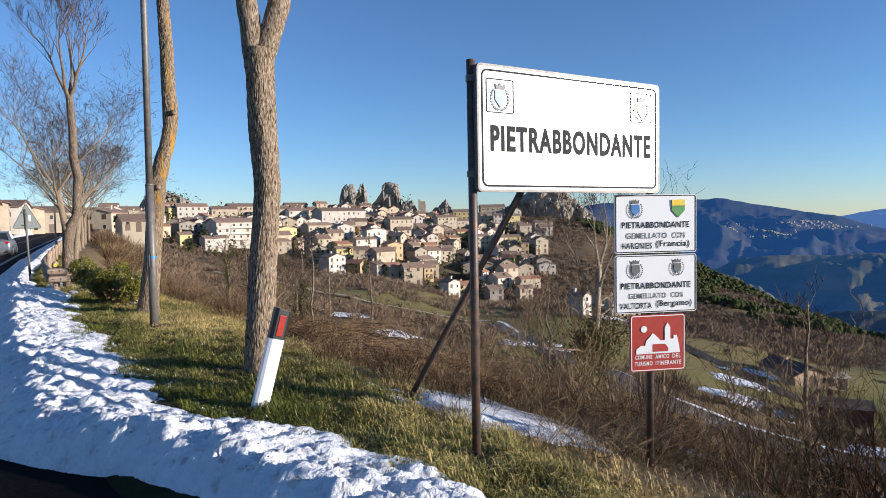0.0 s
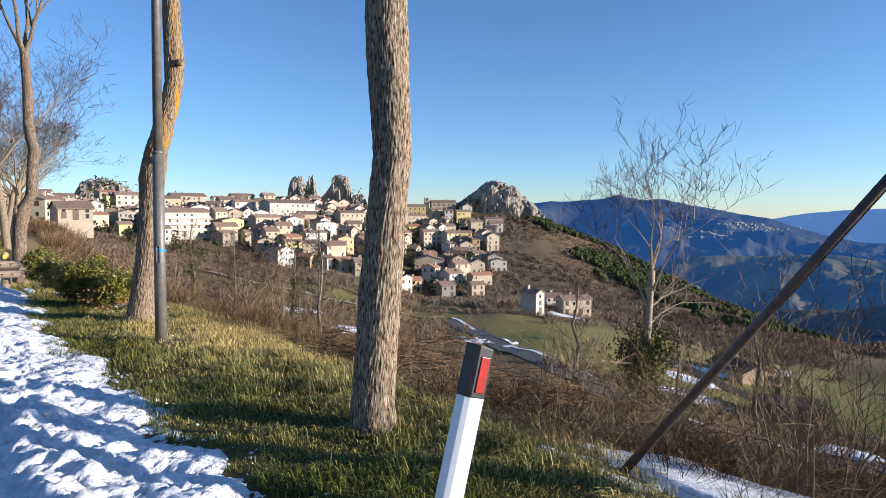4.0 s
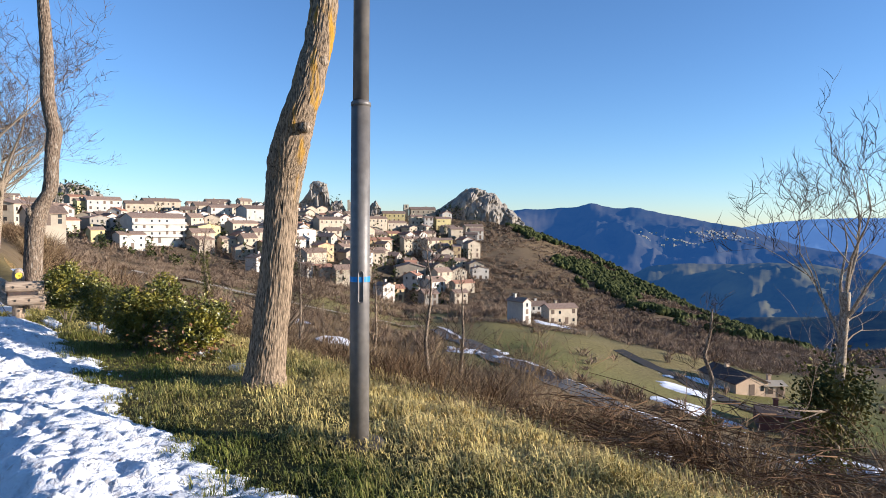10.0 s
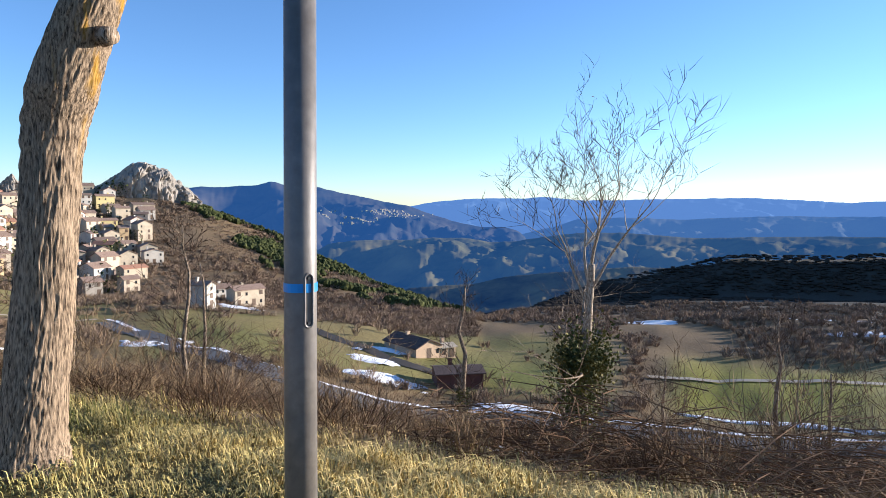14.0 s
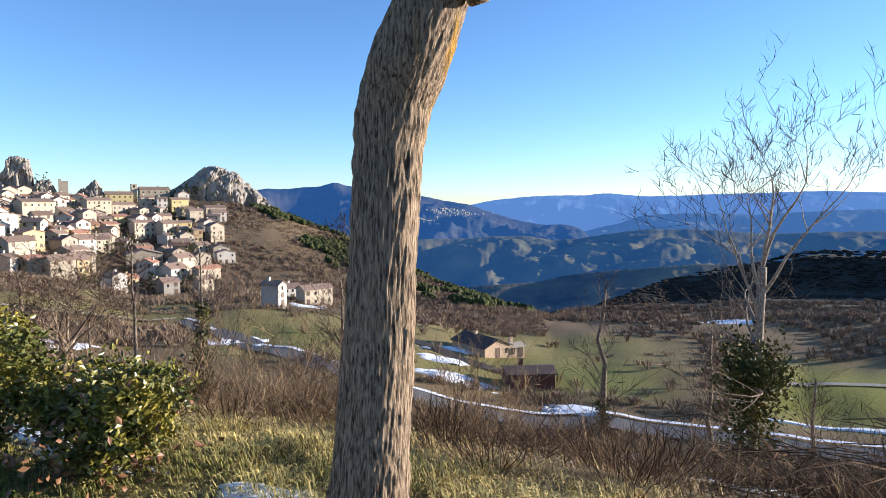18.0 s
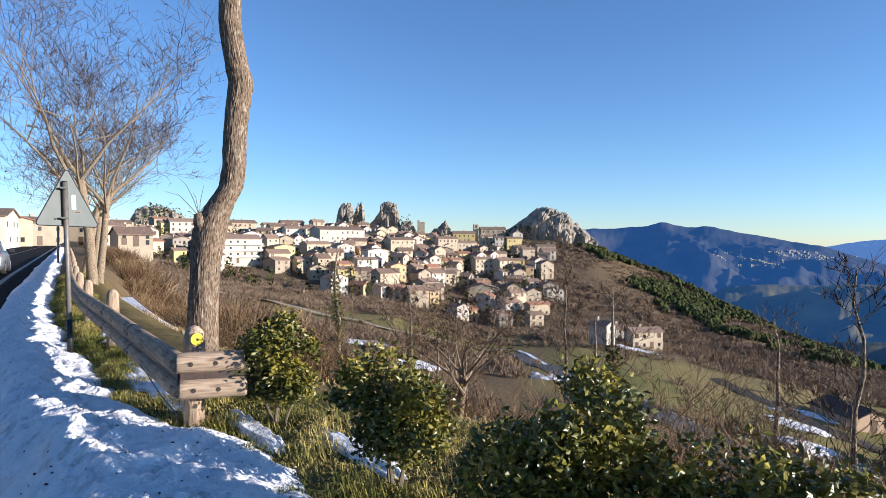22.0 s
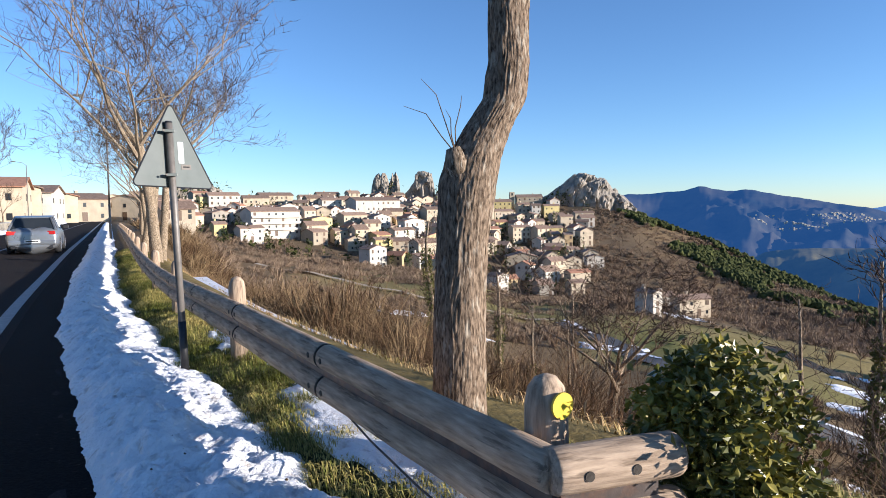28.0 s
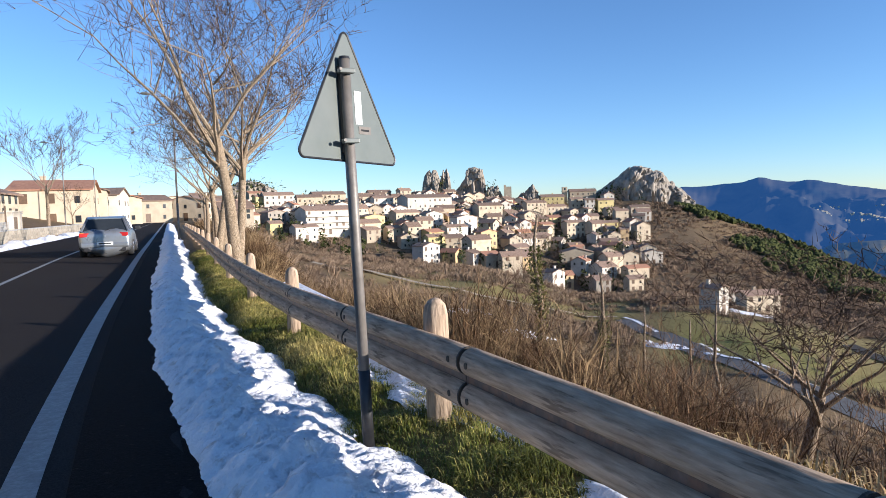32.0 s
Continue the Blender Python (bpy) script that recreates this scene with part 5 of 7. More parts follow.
# the row of trees past the triangular sign
for i, (u, v, h, sd, lean) in enumerate(((40.5, 2.6, 10.5, 161, (-0.35, 0.2)), (42.6, 2.9, 9.5, 62, (0.3, 0.3)), (46.0, 2.5, 8.5, 68, (0.5, 0.2)), (49.0, 2.9, 8.5, 63, (0.3, 0)), (54.0, 3.0, 8.0, 64, (-0.2, 0)), (60.0, 3.2, 8.0, 65, (0, 0)), (70.0, 3.4, 8.0, 66, (0, 0)), (82.0, 3.8, 8.0, 67, (0, 0)))):
    t = bare_tree("roadside_tree", on_ground(u, v, 37), "tall bare roadside tree with tan spreading limbs", sd, h, 0.85, 7 if i < 2 else 5, 5, BARK_TAN, 0.175 if i == 0 else 0.14, 0.0, 0.34, "trees along the road", 4, lean, thin=0.008, open_=1.0, droop=0.05)
    if i < 2:
        rl = random.Random(sd + 500)
        for k in range(5):
            a = 6.283 * k / 5 + rl.uniform(-0.3, 0.3)
            b, fine = M(), M()
            z = h * rl.uniform(0.26, 0.5)
            f = min(z / (h * 0.34), 1.0)
            crown(b, (lean[0] * f, lean[1] * f, z), (math.cos(a), math.sin(a), rl.uniform(0.2, 0.55)), rl.uniform(1.3, 2.2), 0.035, 1, 5, rl, 4, 1.0, 0.15, 0.007, fine, 0.04)
            part("side_limb", b, BARK_TAN, t)
            part("twig", fine, TWIG, t, "dark fine twigs")["kind"] = "stuff"
lamp_pole(on_ground(62.0, 1.35, 37), "tall grey street lamp beyond the trees", True)
lamp_pole(on_ground(92.0, -8.2, 37), "tall grey street lamp on the far kerb", True)
lamp_pole(on_ground(120.0, -8.2, 37), "tall grey street lamp on the far kerb", True)
bare_tree("bank_tree", on_ground(92.0, -9.6, 10), "upright bare tree on the grassy bank", 71, 10.5, 0.75, 6, 5, BARK, 0.15, 0.0, 0.4, thin=0.016)
bare_tree("bank_tree", on_ground(110.0, -9.8, 10), "small bare tree on the grassy bank", 72, 5.0, 0.7, 5, 4, BARK, 0.1, 0.0, 0.3, thin=0.012)
bare_tree("bank_tree", on_ground(63.0, -10.0, 10), "small bare tree by the lattice fence", 73, 3.6, 0.7, 5, 4, TWIG, 0.07, 0.0, 0.3)

# heaps of cut brushwood below the verge
for i, (u, v, s) in enumerate(((10.6, 5.6, 1.1), (11.9, 5.9, 1.3), (9.3, 5.6, 1.0), (13.0, 6.2, 1.1), (8.0, 6.0, 1.0), (12.6, 5.2, 0.9), (6.6, 6.2, 1.0), (10.0, 6.8, 1.3))):
    r = random.Random(90 + i)
    m = M()
    for k in range(150):
        a, c = r.uniform(0, 6.28), Vector((r.gauss(0, 0.5), r.gauss(0, 0.35), abs(r.gauss(0.05, 0.13))))
        d = Vector((math.cos(a), math.sin(a), r.gauss(0.05, 0.15))) * r.uniform(0.12, 0.5)
        m.tube([c - d, c + Vector((r.gauss(0, 0.04), r.gauss(0, 0.04), 0.05)), c + d], [0.0045, 0.004, 0.0015], 3, False)
    o = solid("brushwood_heap", m, TWIG_RED, "heap of cut reddish brushwood on the slope", "brushwood", "heaps of brushwood", "stuff", at=on_ground(u, v, 30 * i) @ Matrix.Diagonal((s, s, s, 1)))


# thin snow lying in patches
def snow_patch(cu, cv, su, sv, label, seed, thick=0.05):
    g = np.linspace(-1, 1, 60)
    b, a = np.meshgrid(g, g)
    d = np.hypot(a, b) + 0.28 * wavy(a, b, 0.35, seed) + 0.12 * wavy(a, b, 0.1, seed + 1)
    px, py = xy(cu + a * su * 1.3, cv + b * sv * 1.3)
    pz = ground_z(px, py) + thick * np.clip((0.85 - d) * 3, -1.2, 1) + 0.01 * wavy(px, py, 0.15, 2.0)
    return tagged(new("snow_patch", sheet("snow_patch", px, py, pz, SNOW)), label, "snow", "patches of old snow")


for i, (u, v, su, sv, th) in enumerate(((6.9, 5.4, 1.1, 0.9, 0.07), (22.3, 2.25, 1.5, 0.28, 0.05), (25.8, 2.3, 1.2, 0.25, 0.05), (19.2, 2.86, 0.55, 0.12, 0.04), (17.2, 3.45, 0.7, 0.16, 0.05), (15.6, 3.5, 0.3, 0.14, 0.03), (20.1, 2.42, 0.5, 0.1, 0.04),
                                       (13.6, 8.2, 0.9, 0.7, 0.12), (16.5, 9.0, 1.6, 1.0, 0.12), (12.0, 17.0, 3.0, 2.0, 0.15), (20.0, 15.0, 3.0, 2.0, 0.15), (26.0, 14.0, 3.0, 2.0, 0.15), (4.0, 16.0, 3.0, 1.6, 0.15), (30.0, 17.0, 4.0, 2.0, 0.15))):
    snow_patch(u, v, su, sv, "thin patch of old snow in the grass", 0.37 * i, th)

# ---- the far side of the valley ----
def plaster(name, c, vary=0.14):
    return surf(name, tuple(x * 0.88 for x in c), c, 0.6, 0.9, vary=vary, stain=tuple(x * 0.6 for x in c), sscale=0.35, samount=0.45)


WALLS = [plaster("white_plaster", (0.63, 0.57, 0.47)), plaster("cream_plaster", (0.56, 0.46, 0.32)), plaster("ochre_plaster", (0.56, 0.4, 0.21)), plaster("stone_wall", (0.42, 0.35, 0.25)), plaster("grey_render", (0.34, 0.3, 0.24)), plaster("yellow_plaster", (0.62, 0.5, 0.22))]
PEACH = plaster("peach_plaster", (0.66, 0.47, 0.3))
ROOFS = [surf("brown_tiles", (0.19, 0.12, 0.08), (0.34, 0.235, 0.165), 2.5, 0.9, 0.03, 8, vary=0.3, stretch=(1, 0.3, 1)), surf("red_tiles", (0.3, 0.14, 0.08), (0.42, 0.22, 0.13), 2.5, 0.9, 0.03, 8, vary=0.2, stretch=(1, 0.3, 1))]
GLASS_DARK = surf("dark_window", (0.015, 0.017, 0.02), (0.035, 0.04, 0.045), 1, 0.15)
SHUTTER = surf("brown_shutter", (0.09, 0.055, 0.03), (0.15, 0.09, 0.05), 3, 0.6, vary=0.3)
ROCK = surf("limestone", (0.22, 0.19, 0.15), (0.42, 0.36, 0.28), 0.22, 0.95, 0.6, 0.5, stain=(0.17, 0.155, 0.135), sscale=0.12, samount=0.75, stretch=(1, 1, 0.5))
PINE = surf("pine_needles", (0.012, 0.02, 0.008), (0.095, 0.1, 0.028), 0.45, 0.9, coords="World", spec=0.1)
FARTWIG = surf("winter_scrub", (0.16, 0.11, 0.075), (0.32, 0.235, 0.155), 0.12, 0.95, coords="World", spec=0.05)
WINDOW = mesh_of("window", M().box(-0.36, -0.05, 0, 0.36, 0.02, 1.0), GLASS_DARK)
WINDOW_S = mesh_of("shuttered_window", M().box(-0.52, -0.08, 0, 0.52, 0.02, 1.4), SHUTTER)
DOOR = mesh_of("door", M().box(-0.6, -0.06, 0, 0.6, 0.02, 2.2), SHUTTER)


def pol(az, r):
    a = radians(az)
    return OX + r * math.sin(a), OY + r * math.cos(a)


def house(name, m, label, w, d, h, wall, roof, storeys, gable="x", rise_=1.6, cols=3, side_cols=2, seed=0, group="houses of the hill town", under=4.0, balcony=False, eave=0.4):
    """A house with its front to -y: walls, two roof slopes, windows and a chimney."""
    r = random.Random(seed)
    t = thing(name, m, label, "house", group)
    if gable == "x":
        wm = M().box(-w / 2, -d / 2, -under, w / 2, d / 2, h)
        wm.add([(x, y, z) for x in (-w / 2, w / 2) for y, z in ((-d / 2, h), (d / 2, h), (0, h + rise_))], [(0, 2, 1), (3, 4, 5), (0, 3, 5, 2), (1, 2, 5, 4)])
    else:
        wm = M().box(-w / 2, -d / 2, -under, w / 2, d / 2, h)
        wm.add([(x, y, z) for y in (-d / 2, d / 2) for x, z in ((-w / 2, h), (w / 2, h), (0, h + rise_))], [(0, 1, 2), (3, 5, 4), (0, 2, 5, 3), (1, 4, 5, 2)])
    part("wall", wm, wall, t)
    for sg in (-1, 1):
        q = (d if gable == "x" else w) / 2
        L = (w if gable == "x" else d) / 2 + eave
        s, k = math.hypot(q, rise_), rise_ / q
        e = q + eave
        pr = [(0, rise_ + 0.02), (sg * e, rise_ - k * e + 0.02), (sg * e, rise_ - k * e + 0.2), (0, rise_ + 0.22)]
        rm = M().prism(pr, -L, L)
        rm.moved(pose(0, 0, h) if gable == "y" else pose(0, 0, h, 0, 0, 90))
        part("roof", rm, roof, t)
    part("chimney", M().box(-0.35, -0.35, 0, 0.35, 0.35, 1.5).box(-0.45, -0.45, 1.35, 0.45, 0.45, 1.5), wall, t, at=pose(w * r.uniform(-0.3, 0.3), d * r.uniform(0.05, 0.2), h + rise_ * 0.55))
    sh = h / storeys
    for k in range(storeys):
        for c in range(cols):
            x = (c + 0.5) / cols * w - w / 2
            if k == 0 and c == cols // 2:
                part("door", DOOR, None, t, at=pose(x, -d / 2, 0.05))
            elif r.random() < 0.78:
                part("window", WINDOW_S if r.random() < 0.3 else WINDOW, None, t, at=pose(x, -d / 2, k * sh + sh * 0.32))
        for c in range(side_cols):
            y = (c + 0.5) / side_cols * d - d / 2
            if r.random() < 0.7:
                part("window", WINDOW, None, t, at=pose(w / 2, y, k * sh + sh * 0.32, 0, 0, 90))
        if balcony and k:
            part("balcony", M().box(-w / 2, -d / 2 - 1.2, k * sh - 0.15, w / 2, -d / 2, k * sh).box(-w / 2, -d / 2 - 1.2, k * sh, w / 2, -d / 2 - 1.12, k * sh + 0.9), wall, t)
    return t


def there(az, r, turn=0.0, dz=0.0):
    x, y = pol(az, r)
    return pose(x, y, gz(x, y) + dz, 0, 0, -az + turn)


rng = random.Random(5)
words = ("white plastered", "cream plastered", "ochre plastered", "grey stone", "grey rendered", "yellow plastered")
KINDS = []
for k in range(22):
    wi = (0, 0, 1, 1, 1, 2, 3, 3, 4, 0, 5, 1, 0, 3, 1, 0, 2, 4, 1, 0, 1, 3)[k]
    st = (2, 2, 3, 2, 3, 2, 2, 1, 2, 3, 2, 3, 2, 2, 2, 3, 2, 2, 3, 2, 2, 2)[k]
    w = rng.uniform(4.6, 8.2) + (1.5 if st == 3 else 0)
    cols = max(2, int(w / 2.8))
    KINDS.append((w, wi, (w, rng.uniform(5, 8), st * 2.45, WALLS[wi], ROOFS[k % 5 == 0], st, "y" if k % 3 == 0 else "x", rng.uniform(1.1, 1.9), cols, 2, k)))
first = {}
count = 0


def put_house(k, m):
    global count
    w, wi, a = KINDS[k]
    if k not in first:
        first[k] = house("house", m, words[wi] + " hill town house with a tiled roof", *a)
    else:
        copy_thing(first[k], m)
    count += 1


LAND = []


def landmark(az, r, a, h, wall, st=2, turn=26, roof=0, gable="x", label="", deep=0.47, cols=0, name="house", dz=-0.2, balcony=False):
    """A building of its own place: a is the breadth that it shows, with its lit front to the right and its shaded side to the left."""
    w = 0.86 * a / math.cos(radians(turn))
    d = max(5.0, deep * a)
    LAND.append((az, r, a))
    return house(name, there(az, r + d * 0.4, turn, dz), label or words[wall] + " hill town house with a tiled roof", w, d, h, WALLS[wall], ROOFS[roof], st, gable, min(1.8, 0.2 * d), cols or max(2, int(w / 2.6)), 2, int(az * 10 + r), balcony=balcony)


landmark(-20.5, 284, 23, 10.2, 0, 4, 24, label="long white four storey block with balconies", deep=0.5, cols=7, name="apartment_block", balcony=True)
landmark(-22.3, 264, 10, 5.4, 0, 2, 30)
landmark(-24.2, 355, 17.5, 8.2, 0, 3, 14, label="white plastered terrace of three storeys")
landmark(-21.6, 376, 16, 7.6, 1, 2, 10, label="long cream plastered house under the crest")
landmark(-26.0, 374, 9.5, 6.0, 3, 2, 30, 1, label="stone house with a bright red tiled roof")
landmark(-24.4, 380, 19, 5.0, 0, 2, 12, 1, label="low white terrace with red tiled roofs")
landmark(-25.4, 356, 10, 7.0, 5, 2, 22)
landmark(-24.7, 306, 9, 5.0, 4, 2, 48, gable="y")
landmark(-24.7, 268, 5.4, 4.6, 5, 2, 20)
landmark(-20.0, 402, 22, 5.8, 1, 2, 18)
landmark(-17.2, 408, 13, 6.0, 0, 2, 20)
landmark(-15.6, 418, 16, 5.6, 1, 2, 16)
landmark(-15.4, 371, 12.5, 8.4, 0, 3, 22)
landmark(-16.5, 308, 11, 7.4, 5, 2, 44, gable="y")
landmark(-14.8, 290, 6.5, 5.6, 1, 2, 25)
landmark(-13.6, 326, 13.5, 7.0, 1, 2, 36)
landmark(-11.7, 370, 29, 9.6, 0, 3, 30, label="long white three storey school with rows of windows", deep=0.42, cols=9, name="school_building")
landmark(-11.2, 434, 10, 6.0, 1, 2, 14)
landmark(-8.5, 312, 11, 7.4, 0, 2, 40, gable="y", label="white house with a broad shaded gable")
landmark(-11.2, 272, 8, 6.2, 5, 2, 24, label="yellow plastered house among bare trees")
landmark(-6.3, 357, 15, 9.0, 1, 3, 32)
landmark(-9.4, 299, 11, 5.6, 0, 2, 42)
landmark(-6.7, 284, 8, 6.8, 2, 2, 36, gable="y", roof=1)
landmark(-2.2, 390, 13.5, 8.2, 1, 3, 30)
landmark(-0.6, 430, 17, 6.0, 5, 2, 8, label="yellow terrace below the church")
landmark(1.4, 419, 8.7, 8.2, 1, 3, 20)
landmark(2.5, 415, 6.5, 7.6, 0, 3, 12, label="white house with two rows of dark windows")
landmark(3.8, 417, 11, 6.6, 5, 2, 18)
landmark(1.0, 344, 10.5, 8.0, 1, 3, 30)
landmark(4.0, 359, 9.2, 5.6, 5, 2, 18)
landmark(5.1, 338, 4.8, 6.2, 2, 2, 14)
landmark(1.0, 292, 16, 5.0, 3, 1, 6, gable="y", label="broad beige gabled hall with a low roof", deep=0.7)
landmark(7.25, 300, 8.8, 5.4, 0, 2, 16, gable="y", label="white house at the town's lower edge", name="white_house")
landmark(-1.2, 234, 5, 6.4, 0, 2, 46, gable="y")
landmark(5.75, 271, 9.4, 4.6, 1, 2, 34, 1)
landmark(5.5, 250, 6, 5.0, 1, 2, 26)
landmark(-0.5, 400, 13.5, 6.4, 3, 2, 36)
landmark(5.0, 385, 8.3, 6.0, 1, 2, 22)
landmark(6.5, 406, 13, 4.6, 3, 1, 24)
landmark(2.2, 380, 13.5, 4.2, 1, 1, 20)
taken = [(0.2, 3.4, 434, 462), (-13.4, -8.6, 438, 470), (-9.2, -1.2, 438, 470), (-29, -23.6, 388, 430)]
r = 252.0
while r < 440:
    az = -31.5 + rng.uniform(0, 1)
    lim = 6.6 if r < 330 else 6.2 if r < 400 else 4.4
    while az < lim:
        dtop = float(np.interp(az - 0.6, AZ, D_TOP))
        k = rng.randrange(22)
        if az > -4 and r < 330 and rng.random() < 0.5:
            k = (6, 7, 8, 13, 17, 21)[rng.randrange(6)]
        w = KINDS[k][0]
        step_ = math.degrees((w + rng.uniform(0.0, 3.0)) / r)
        az += step_ / 2
        free = r < dtop - 8 and not any(a0 < az < a1 and r0 < r < r1 for a0, a1, r0, r1 in taken)
        free = free and not any(abs(radians(az - la) * r) < (w + lw) * 0.46 and -13 < r - lr < 16 for la, lr, lw in LAND)
        dense = 0.9 if az < -3 else 0.84 if r > 330 else 0.6
        if r < 280 and az < -9 or r < 300 and az < -20:
            dense = 0.16
        if az > 4 and r < 290:
            dense = 0.3
        if free and rng.random() < dense:
            put_house(k, there(az, r + rng.uniform(-3, 3), rng.uniform(12, 46) if rng.random() < 0.85 else rng.uniform(-30, 5), -0.3))
        az += step_ / 2
    r += rng.uniform(8.5, 10.5)
# larger buildings that stand out
house("church", there(1.95, 445, 10), "pale stone church on the crest", 17, 9, 6.6, WALLS[3], ROOFS[0], 2, "x", 1.6, 5, 3, 6)
tower = thing("bell_tower", there(0.5, 442, 10), "square stone bell tower beside the church", "tower")
part("shaft", M().box(-1.6, -1.6, -4, 1.6, 1.6, 10).box(-1.8, -1.8, 7.0, 1.8, 1.8, 7.4), WALLS[3], tower)
for a in (0, 90):
    part("bell_opening", M().box(-0.5, -1.66, 7.8, 0.5, -1.5, 9.4), GLASS_DARK, tower, at=pose(0, 0, 0, 0, 0, a))
ruin = thing("stone_tower", there(-4.35, 445, 0), "ruined square stone tower between the rocks", "tower")
part("shaft", M().box(-2.5, -2.5, -4, 2.5, 2.5, 10.4).box(-2.5, -2.5, 10.4, -1.0, 2.5, 11.6), WALLS[3], ruin)
house("farmhouse", there(14.6, 208, 30), "cream farmhouse with a brown roof and snowy yard", 10.0, 5.5, 5.2, WALLS[1], ROOFS[0], 2, "x", 1.1, 4, 1, 7, "houses on the lower slope")
house("farmhouse", there(11.15, 184, 50), "tall narrow white house end", 3.6, 6, 6.4, WALLS[0], ROOFS[0], 3, "y", 0.9, 1, 2, 8, "houses on the lower slope")
house("farmhouse", there(12.5, 230, 24), "low pale house with a snowy roof", 6.0, 5, 4.4, WALLS[0], ROOFS[0], 2, "x", 1.2, 3, 2, 9, "houses on the lower slope")
BARNROOF = surf("dark_brown_tiles", (0.07, 0.045, 0.035), (0.13, 0.085, 0.065), 2.5, 0.9, 0.03, 8, stretch=(1, 0.3, 1))
REDWALL = plaster("red_brown_boards", (0.17, 0.07, 0.05))
house("barn", there(29.3, 144, 38), "long low barn with a dark brown roof and peach end wall", 7.2, 12, 2.5, PEACH, BARNROOF, 1, "y", 1.5, 3, 3, 11, "farm buildings")
house("barn", there(32.1, 144, 30), "small peach lean-to beside the barn", 4, 4, 2.3, PEACH, WALLS[1], 1, "x", 0.5, 2, 1, 12, "farm buildings")
house("barn", there(33.5, 117, 12), "low shed with dark red board walls", 8.5, 6, 2.6, REDWALL, BARNROOF, 1, "x", 0.7, 1, 1, 13, "farm buildings")


# limestone outcrops
def crag(az, r, prof, depth, label, seed, steep=5.0, rough=0.8, jag=0.8):
    """A rock wall whose crest follows (across, height) points, with a steep fissured face."""
    xs = np.linspace(prof[0][0], prof[-1][0], 76)
    hs = np.interp(xs, [p[0] for p in prof], [p[1] for p in prof])
    top, n, m = hs.max(), 34, M()
    for x, h in zip(xs, hs):
        h = h + jag * (0.5 - abs(noise.noise(Vector((x * 0.55, seed, 0.3)))) * 2.2)
        dd = depth * (0.4 + 0.6 * max(h, 0) / top) * (1 + 0.2 * noise.noise(Vector((x * 0.12, seed * 2, 5))))
        for k in range(n + 1):
            a = math.pi * k / n
            c, q = math.cos(a), math.sin(a)
            y = -dd / 2 * math.copysign(abs(c) ** (2 / steep), c)
            z = -7 + (h + 7) * q ** (2 / steep)
            p = Vector((x * 0.16 + seed * 7, y * 0.16, z * 0.12))
            ds, cells = noise.voronoi(p * 1.7)
            f = rough * (1.3 * noise.noise(p) + 1.5 * (noise.cell(cells[0] * 9.7) - 0.5) - 0.7 * math.exp(-9 * (ds[1] - ds[0])) + 0.6 * noise.noise(p * 6.1))
            m.v.append((x + 0.35 * f, y - f * c * 1.3, z + 0.45 * f * q))
    w = n + 1
    m.f = [(i * w + k, (i + 1) * w + k, (i + 1) * w + k + 1, i * w + k + 1) for i in range(len(xs) - 1) for k in range(n)]
    m.f += [tuple(range(w)), tuple(range(len(m.v) - 1, len(m.v) - w - 1, -1))]
    return solid("rock_outcrop", m, ROCK, label, "rock", "limestone rocks above the town", at=there(az, r))


crag(-10.5, 448, ((-10.4, 4), (-9.4, 12), (-7.8, 20.5), (-5.0, 24), (-3.2, 22.6), (-1.5, 24.4), (1.0, 22.5), (2.6, 16.5), (3.8, 20), (5.0, 24.2), (6.0, 22.5), (7.2, 24.6), (9.0, 19), (10.2, 5)), 12, "jagged pale limestone crag above the rooftops", 1.0)
crag(-7.2, 450, ((-14, 5), (-9, 11), (-6.0, 14.5), (-4.9, 20), (-3.4, 21.6), (1.5, 21.2), (5.8, 20.2), (7.0, 13), (8.2, 2)), 13, "upright limestone crag with a flat top", 2.0, 7.0)
crag(-5.6, 446, ((-9, 3), (-6, 6.5), (-3, 9.7), (1, 11.2), (3.4, 11), (5.0, 7), (7.5, 2)), 9, "low limestone crag beside the tower", 3.0)
crag(-2.4, 446, ((-9.5, 2), (-6, 5), (-3.3, 6.2), (-0.5, 9.2), (1.8, 11), (3.2, 8), (5, 5), (8, 0)), 9, "small pointed limestone crag", 4.0)
crag(6.9, 462, ((-36, -2), (-31, 3.5), (-25, 6.5), (-20.5, 10), (-15, 14), (-11, 17.5), (-8, 19.4), (-5, 20.2), (-1, 20.3), (3, 18.9), (8, 17.4), (12.3, 15.6), (16, 12), (19.4, 9), (26.4, 3), (33, -5)), 44, "great bare limestone dome at the town's end", 5.0, 2.4, 1.3, 0.4)
crag(9.6, 452, ((-16, -5), (-11, -1), (-3, 1.5), (5, -2), (13, -7)), 16, "lower slab of the limestone dome", 7.0, 3.0)
crag(-25.9, 406, ((-19, 3), (-16, 11), (-13, 17), (-9, 19), (-3, 19.4), (3, 18.2), (8, 16.6), (12, 13.6), (16, 8), (18, 2)), 16, "dark limestone crag with shrubs on top", 8.0, 4.0)
m, rr_ = M(), random.Random(15)
